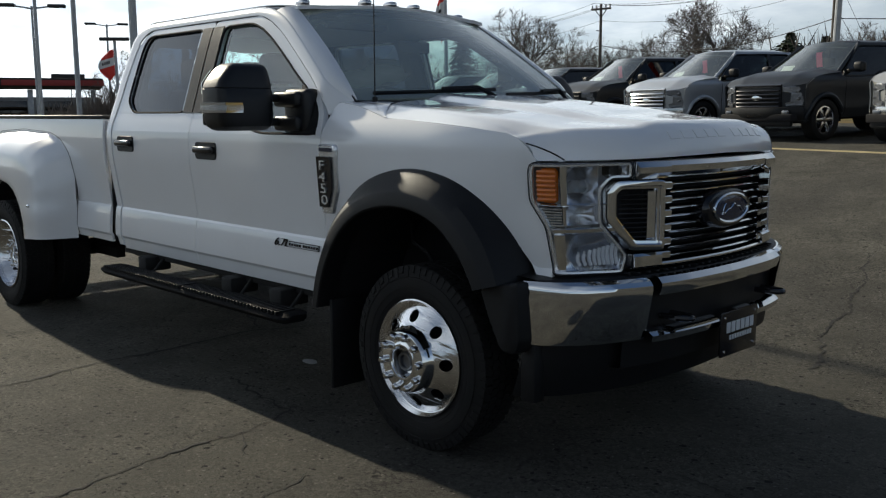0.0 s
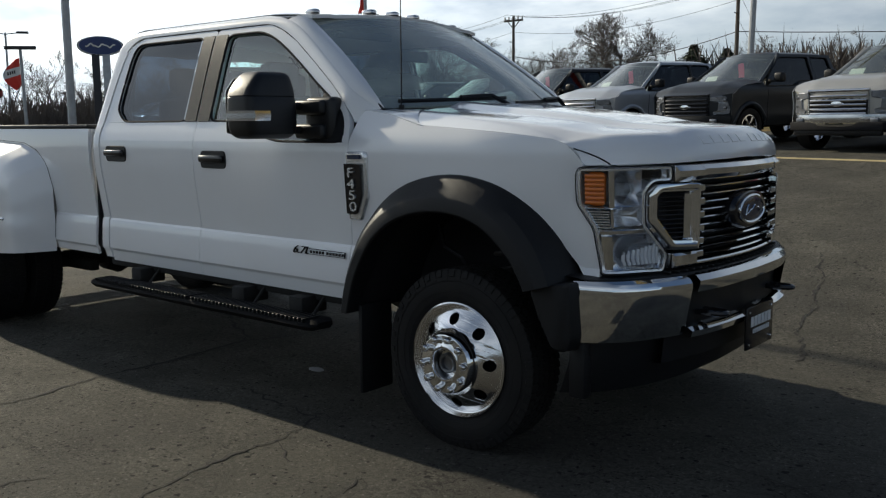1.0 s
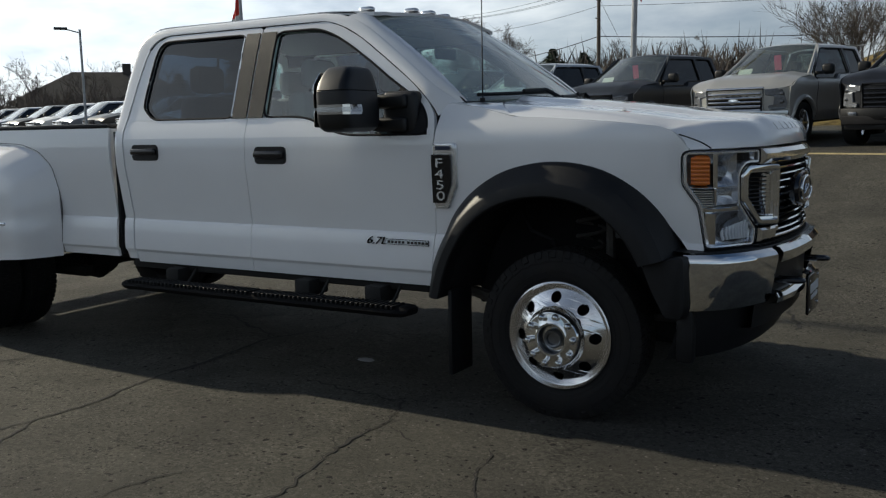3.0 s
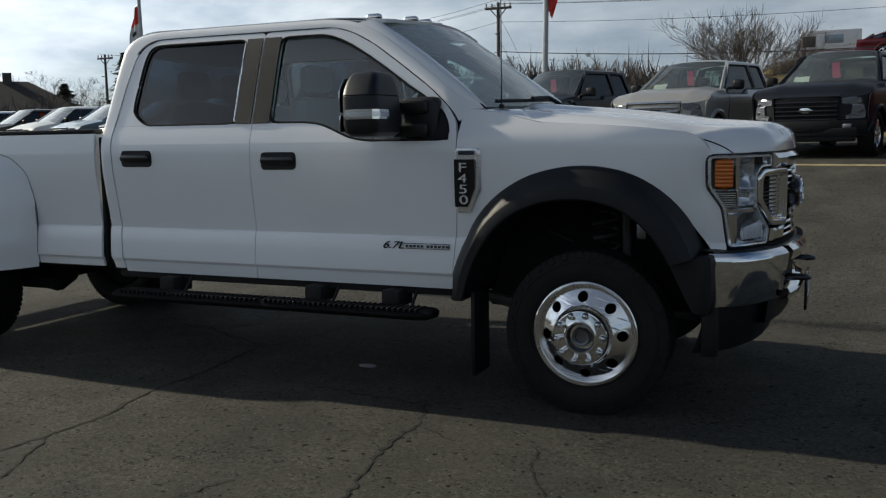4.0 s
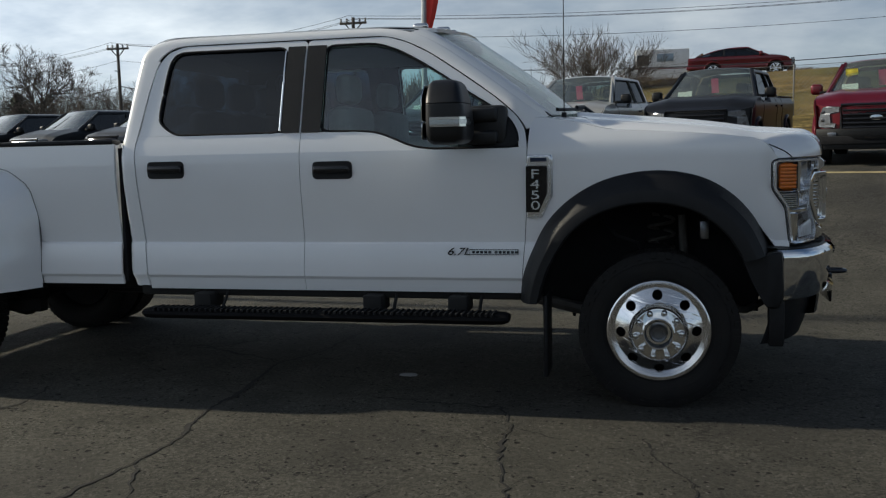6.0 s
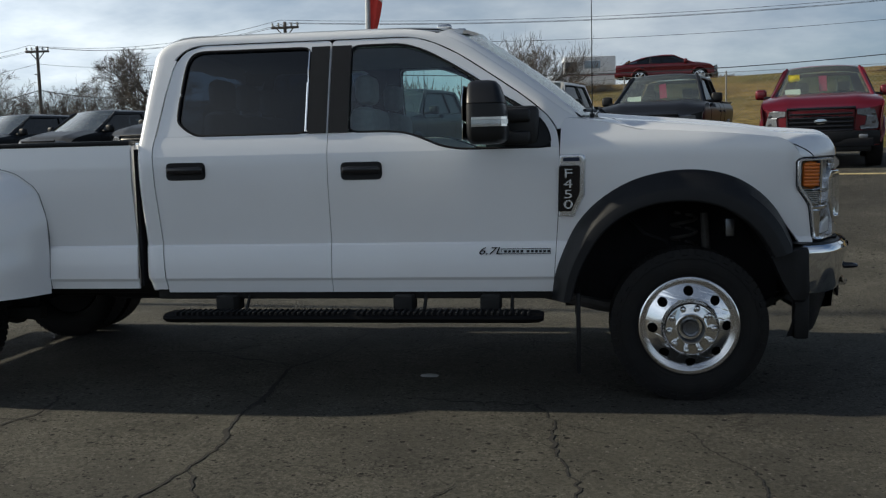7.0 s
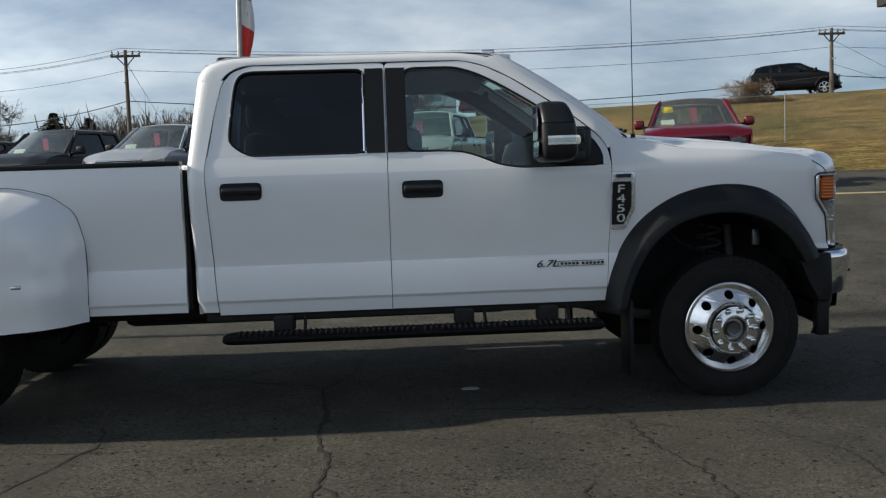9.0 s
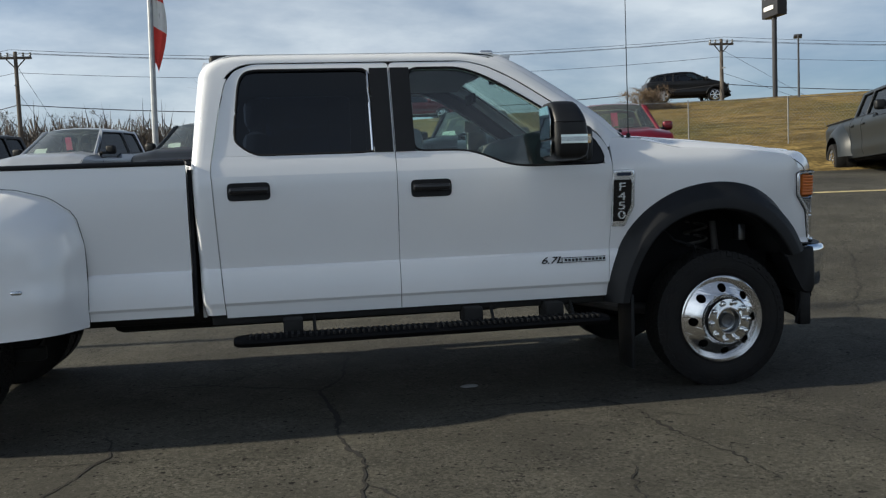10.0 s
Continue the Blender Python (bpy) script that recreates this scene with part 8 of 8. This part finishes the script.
def conifer(seed, height, label):
    t = thing("conifer", label, "tree")
    rnd = random.Random(seed)
    bm = bmesh.new()
    tube(bm, [(0, 0, 0), (0, 0, height)], [0.13, 0.02], 8)
    part("trunk", bm, BARK, t)
    bm = bmesh.new()
    z = 0.5
    while z < height:
        reach = (1 - z / height) ** 0.8 * height * 0.50 * (0.75 + 0.5 * rnd.random()) + 0.10
        for k in range(9):
            a, L = rnd.uniform(0, math.tau), reach * rnd.uniform(0.55, 1.1)
            droop = rnd.uniform(-0.28, 0.05)
            for j in range(7):
                f = (j + 1) / 7
                c = Vector((math.cos(a) * L * f, math.sin(a) * L * f, z + droop * L * f + rnd.uniform(-0.05, 0.05)))
                w = 0.16 * (1.1 - f) + 0.07
                u = Vector((-math.sin(a), math.cos(a), rnd.uniform(-0.4, 0.4))) * w
                q = Vector((math.cos(a), math.sin(a), rnd.uniform(-0.9, 0.3))) * w * 1.3
                bm.faces.new([bm.verts.new(c - u), bm.verts.new(c + q), bm.verts.new(c + u), bm.verts.new(c - q * 0.4)])
        z += height * 0.026
    tagged(part("crown", bm, NEEDLE, t), kind="stuff")
    return t


def put(ob, x, y, turn=0.0, size=1.0, sink=0.0):
    return pose(x, y, ground_z(x, y) - sink, 0, 0, turn) @ Matrix.Scale(size, 4)


OAK = [bare_tree(11, 6.6, "bare deciduous tree with spreading grey limbs"), bare_tree(23, 6.4, "bare deciduous tree with many fine twigs", spread=1.0), bare_tree(5, 6.0, "bare deciduous tree with a broad crown", spread=0.95)]
OAK[0].matrix_basis = put(OAK[0], -30.0, 34.0, 20, 0.86)
OAK[1].matrix_basis = put(OAK[1], -28.7, 50.5, 70, 1.12)
OAK[2].matrix_basis = put(OAK[2], -25.8, 49.9, 150, 1.08)
FAR = [bare_tree(seed, 6.4, "small bare deciduous tree in the far tree line", kids=(4, 6), trunk=0.12) for seed in (14, 52, 37)]
for k, ob in enumerate(FAR):
    ob.matrix_basis = put(ob, -44.0 + 5.0 * k, 48.0 + 2.0 * k, 50 * k, 1.0, 0.9)
rnd = random.Random(3)
for k in range(31):
    yaw = radians(64 - k * 2.0 + rnd.uniform(-0.8, 0.8))
    d = rnd.uniform(50, 66) + (8 if k > 20 else 0)
    x, y = 0.5 - d * math.sin(yaw), -4.5 + d * math.cos(yaw)
    copy_thing(FAR[k % 3], put(None, x, y, rnd.uniform(0, 360), rnd.uniform(0.62, 0.86) * (1.0 if k < 9 else 1.0 if k < 15 else 0.85) if k < 20 else rnd.uniform(0.20, 0.30), 0.2))
for k in range(12):                       # denser stretch of the tree line
    yaw, d = radians(38.5 - 0.85 * k + rnd.uniform(-0.3, 0.3)), rnd.uniform(54, 63)
    copy_thing(FAR[k % 3], put(None, 0.5 - d * math.sin(yaw), -4.5 + d * math.cos(yaw), rnd.uniform(0, 360), rnd.uniform(0.74, 0.92), 0.2) @ Matrix.Diagonal((1.2, 1.2, 1, 1)))
CLUMP = bare_tree(41, 6.4, "large many-stemmed bare tree behind the bank", 3, 0.055, 0.46, 17, TWIG, kids=(5, 6), fan=1.0)
CLUMP.matrix_basis = put(CLUMP, -2.4, 33.0, 0, 0.58, 0.3) @ Matrix.Diagonal((1.08, 1.08, 0.84, 1))
SHRUB = bare_tree(77, 2.6, "rust-brown dense shrub on the bank", 3, 0.03, 0.8, 9, RUST, "shrub", kids=(5, 6))
SHRUB.matrix_basis = put(SHRUB, 12.8, 31.0, 0, 0.50, 0.2) @ Matrix.Diagonal((1.5, 1.5, 0.9, 1))
for x, y, z in ((11.6, 31.3, 0.36), (13.9, 30.6, 0.36), (12.2, 31.2, 0.44), (13.4, 31.0, 0.44), (11.1, 31.5, 0.26), (14.4, 30.5, 0.25), (-0.6, 32.4, 0.7), (0.6, 33.0, 0.5), (27.0, 37.0, 0.35), (29.0, 36.5, 0.4), (18.0, 38.0, 0.3), (6.5, 38.0, 0.35)):
    copy_thing(SHRUB, put(None, x, y, 70 * x, z, 0.2) @ Matrix.Diagonal((1.5, 1.5, 0.9, 1)))


def brush(seed, label):
    """A mound of bare undergrowth: many thin twigs that lean every way, thinning to a ragged top."""
    t = thing("brush", label, "undergrowth")
    rnd = random.Random(seed)
    verts, faces = [], []
    for _ in range(2400):
        a, q = rnd.uniform(0, math.tau), math.sqrt(rnd.random())
        x, y = 2.6 * q * math.cos(a), 1.3 * q * math.sin(a)
        top = 2.3 * (1 - 0.55 * q * q) * (0.75 + 0.45 * noise.noise(Vector((x * 1.1, y * 1.1, seed))))
        z = top * rnd.random() ** 1.3
        way = Vector((rnd.gauss(0, 0.45), rnd.gauss(0, 0.45), 1)).normalized()
        b = Vector((math.cos(a * 7), math.sin(a * 7), 0)) * rnd.uniform(0.010, 0.028)
        p = Vector((x, y, z - 0.3))
        n = len(verts)
        verts += [p - b, p + b, p + way * rnd.uniform(0.35, 0.85)]
        faces.append((n, n + 1, n + 2))
    tagged(raw("twig_mass", verts, faces, TWIG, t, weld=False), kind="stuff")
    stems = bmesh.new()
    for k in range(9):
        a = rnd.uniform(0, math.tau)
        x, y = 1.6 * math.cos(a) * rnd.random(), 0.8 * math.sin(a) * rnd.random()
        tube(stems, [(x, y, -0.2), (x + rnd.gauss(0, 0.2), y, 0.9), (x + rnd.gauss(0, 0.4), y + rnd.gauss(0, 0.2), 1.9)], [0.045, 0.03, 0.01], 5)
    tagged(part("stem_mass", stems, BARK, t), kind="stuff")
    return t


BRUSH = [brush(4, "grey-brown bare undergrowth along the far tree line"), brush(15, "thick bare undergrowth under the far trees")]
for k, ob in enumerate(BRUSH):
    ob.matrix_basis = put(ob, -27.0 + 4 * k, 40.0, 30 * k, 1.0)
FIR = conifer(8, 5.6, "dark green conifer at the lot's edge")
FIR.matrix_basis = put(FIR, -39.5, 39.0)
for x, y, s in ((-36.4, 41.2, 0.75), (-20.5, 45.5, 0.85), (-18.8, 46.2, 0.8), (-17.0, 50.0, 0.55), (-42.0, 36.5, 0.7), (-19.6, 44.6, 0.7)):
    copy_thing(FIR, put(None, x, y, 40 * x, s) @ Matrix.Diagonal((1.3, 1.3, 0.95, 1)))

# ---- far buildings ----
ROOFDARK = material("dark_shingle_roof", (0.035, 0.032, 0.030), 0.9, vary=0.2, scale=3, bump=0.3)
WALLGREY = material("grey_siding", (0.20, 0.195, 0.185), 0.85, vary=0.2, scale=2)
FASCIA = material("dull_red_fascia", (0.28, 0.03, 0.025), 0.6, vary=0.1)
WALLDARK = material("dark_siding", (0.07, 0.06, 0.055), 0.85, vary=0.15, scale=3)


def build_house():
    h = thing("house", "dark low house with a hipped shingle roof", "house", Matrix.Translation((-46.0, 34.5, 0.6)) @ pose(0, 0, 0, 0, 0, 48))
    bm = bmesh.new()
    box(bm, (-5, -3.5, 0), (5, 3.5, 2.6))
    part("wall", bm, WALLDARK, h)
    bm = bmesh.new()
    v = [bm.verts.new(c) for c in ((-5.6, -4.1, 2.55), (5.6, -4.1, 2.55), (5.6, 4.1, 2.55), (-5.6, 4.1, 2.55), (-2.2, 0, 4.6), (2.2, 0, 4.6))]
    for f in ((0, 1, 5, 4), (1, 2, 5), (2, 3, 4, 5), (3, 0, 4), (0, 3, 2, 1)):
        bm.faces.new([v[k] for k in f])
    part("roof", bm, ROOFDARK, h)
    bm = bmesh.new()
    box(bm, (0.8, -0.3, 3.8), (1.3, 0.2, 5.1))
    part("chimney", bm, WALLDARK, h)
    for x in (-3.2, 0.0, 3.0):
        bm = bmesh.new()
        box(bm, (x - 0.6, -3.54, 0.9), (x + 0.6, -3.48, 2.0))
        part("window", bm, DARKGLASS, h)


build_house()


def build_canopy():
    c = thing("fuel_station_canopy", "fuel station canopy with a red fascia on posts", "canopy", Matrix.Translation((-58.0, 18.5, 0.2)) @ pose(0, 0, 0, 0, 0, 68))
    bm = bmesh.new()
    box(bm, (-9, -4, 2.98), (4.2, 4, 3.48), 0.03)
    part("roof", bm, ROOFDARK, c)
    bm = bmesh.new()
    box(bm, (-1.5, -4.06, 3.02), (4.24, -3.98, 3.36), 0.01)
    part("fascia", bm, FASCIA, c, "red fascia band")
    bm = bmesh.new()
    box(bm, (1.2, -1.0, 3.46), (3.2, 0.5, 3.85), 0.02)
    part("roof_sign", bm, ROOFDARK, c)
    for x in (-8, -4, 0, 3.6):
        bm = bmesh.new()
        box(bm, (x - 0.15, -3.2, 0), (x + 0.15, -2.9, 2.8), 0.01)
        part("post", bm, GALV, c)
    b = thing("shop_building", "low grey shop building behind the canopy", "building", Matrix.Translation((-66.0, 20.0, 0.1)) @ pose(0, 0, 0, 0, 0, 68))
    bm = bmesh.new()
    box(bm, (-16, 4, 0), (6, 9, 2.7), 0.02)
    part("wall", bm, WALLGREY, b)
    for k in range(6):
        bm = bmesh.new()
        box(bm, (-14 + k * 3.2, 3.95, 0.6), (-12 + k * 3.2, 4.0, 2.4), 0.01)
        part("window", bm, DARKGLASS, b)


build_canopy()


# unseen plain wall added behind the camera, to darken the windows' reflections
bm = bmesh.new()
box(bm, (-70, -34.4, -0.2), (40, -34.0, 2.8))
tagged(part("wall_south", bm, WALLGREY, None), "unseen plain grey wall added behind the camera", "wall", kind="structure")

# undergrowth that closes the far tree line
rnd = random.Random(17)
for k in range(64):
    yaw, d = radians(66 - 0.72 * k + rnd.uniform(-0.3, 0.3)), rnd.uniform(46, 53)
    x, y = 0.5 - d * math.sin(yaw), -4.5 + d * math.cos(yaw)
    copy_thing(BRUSH[k % 2], put(None, x, y, rnd.uniform(-25, 25) + math.degrees(yaw), rnd.uniform(0.95, 1.35) if k < 46 else rnd.uniform(0.55, 0.9), 0.1))

# lower, thinner stretch of the tree line behind the end of the row
for k in range(20):
    yaw, d = radians(21 - 0.62 * k + rnd.uniform(-0.2, 0.2)), rnd.uniform(52, 58)
    x, y = 0.5 - d * math.sin(yaw), -4.5 + d * math.cos(yaw)
    up = max(5.9 + rnd.uniform(-0.4, 0.4) - ground_z(x, y), 0.9)
    copy_thing(BRUSH[k % 2], put(None, x, y, rnd.uniform(-25, 25) + math.degrees(yaw), up / 2.1, 0.1))
    if k % 3 == 0:
        copy_thing(FAR[k % 2], put(None, x, y + 4, rnd.uniform(0, 360), (up + 0.7) / 6.4, 0.1))

bake_solids()
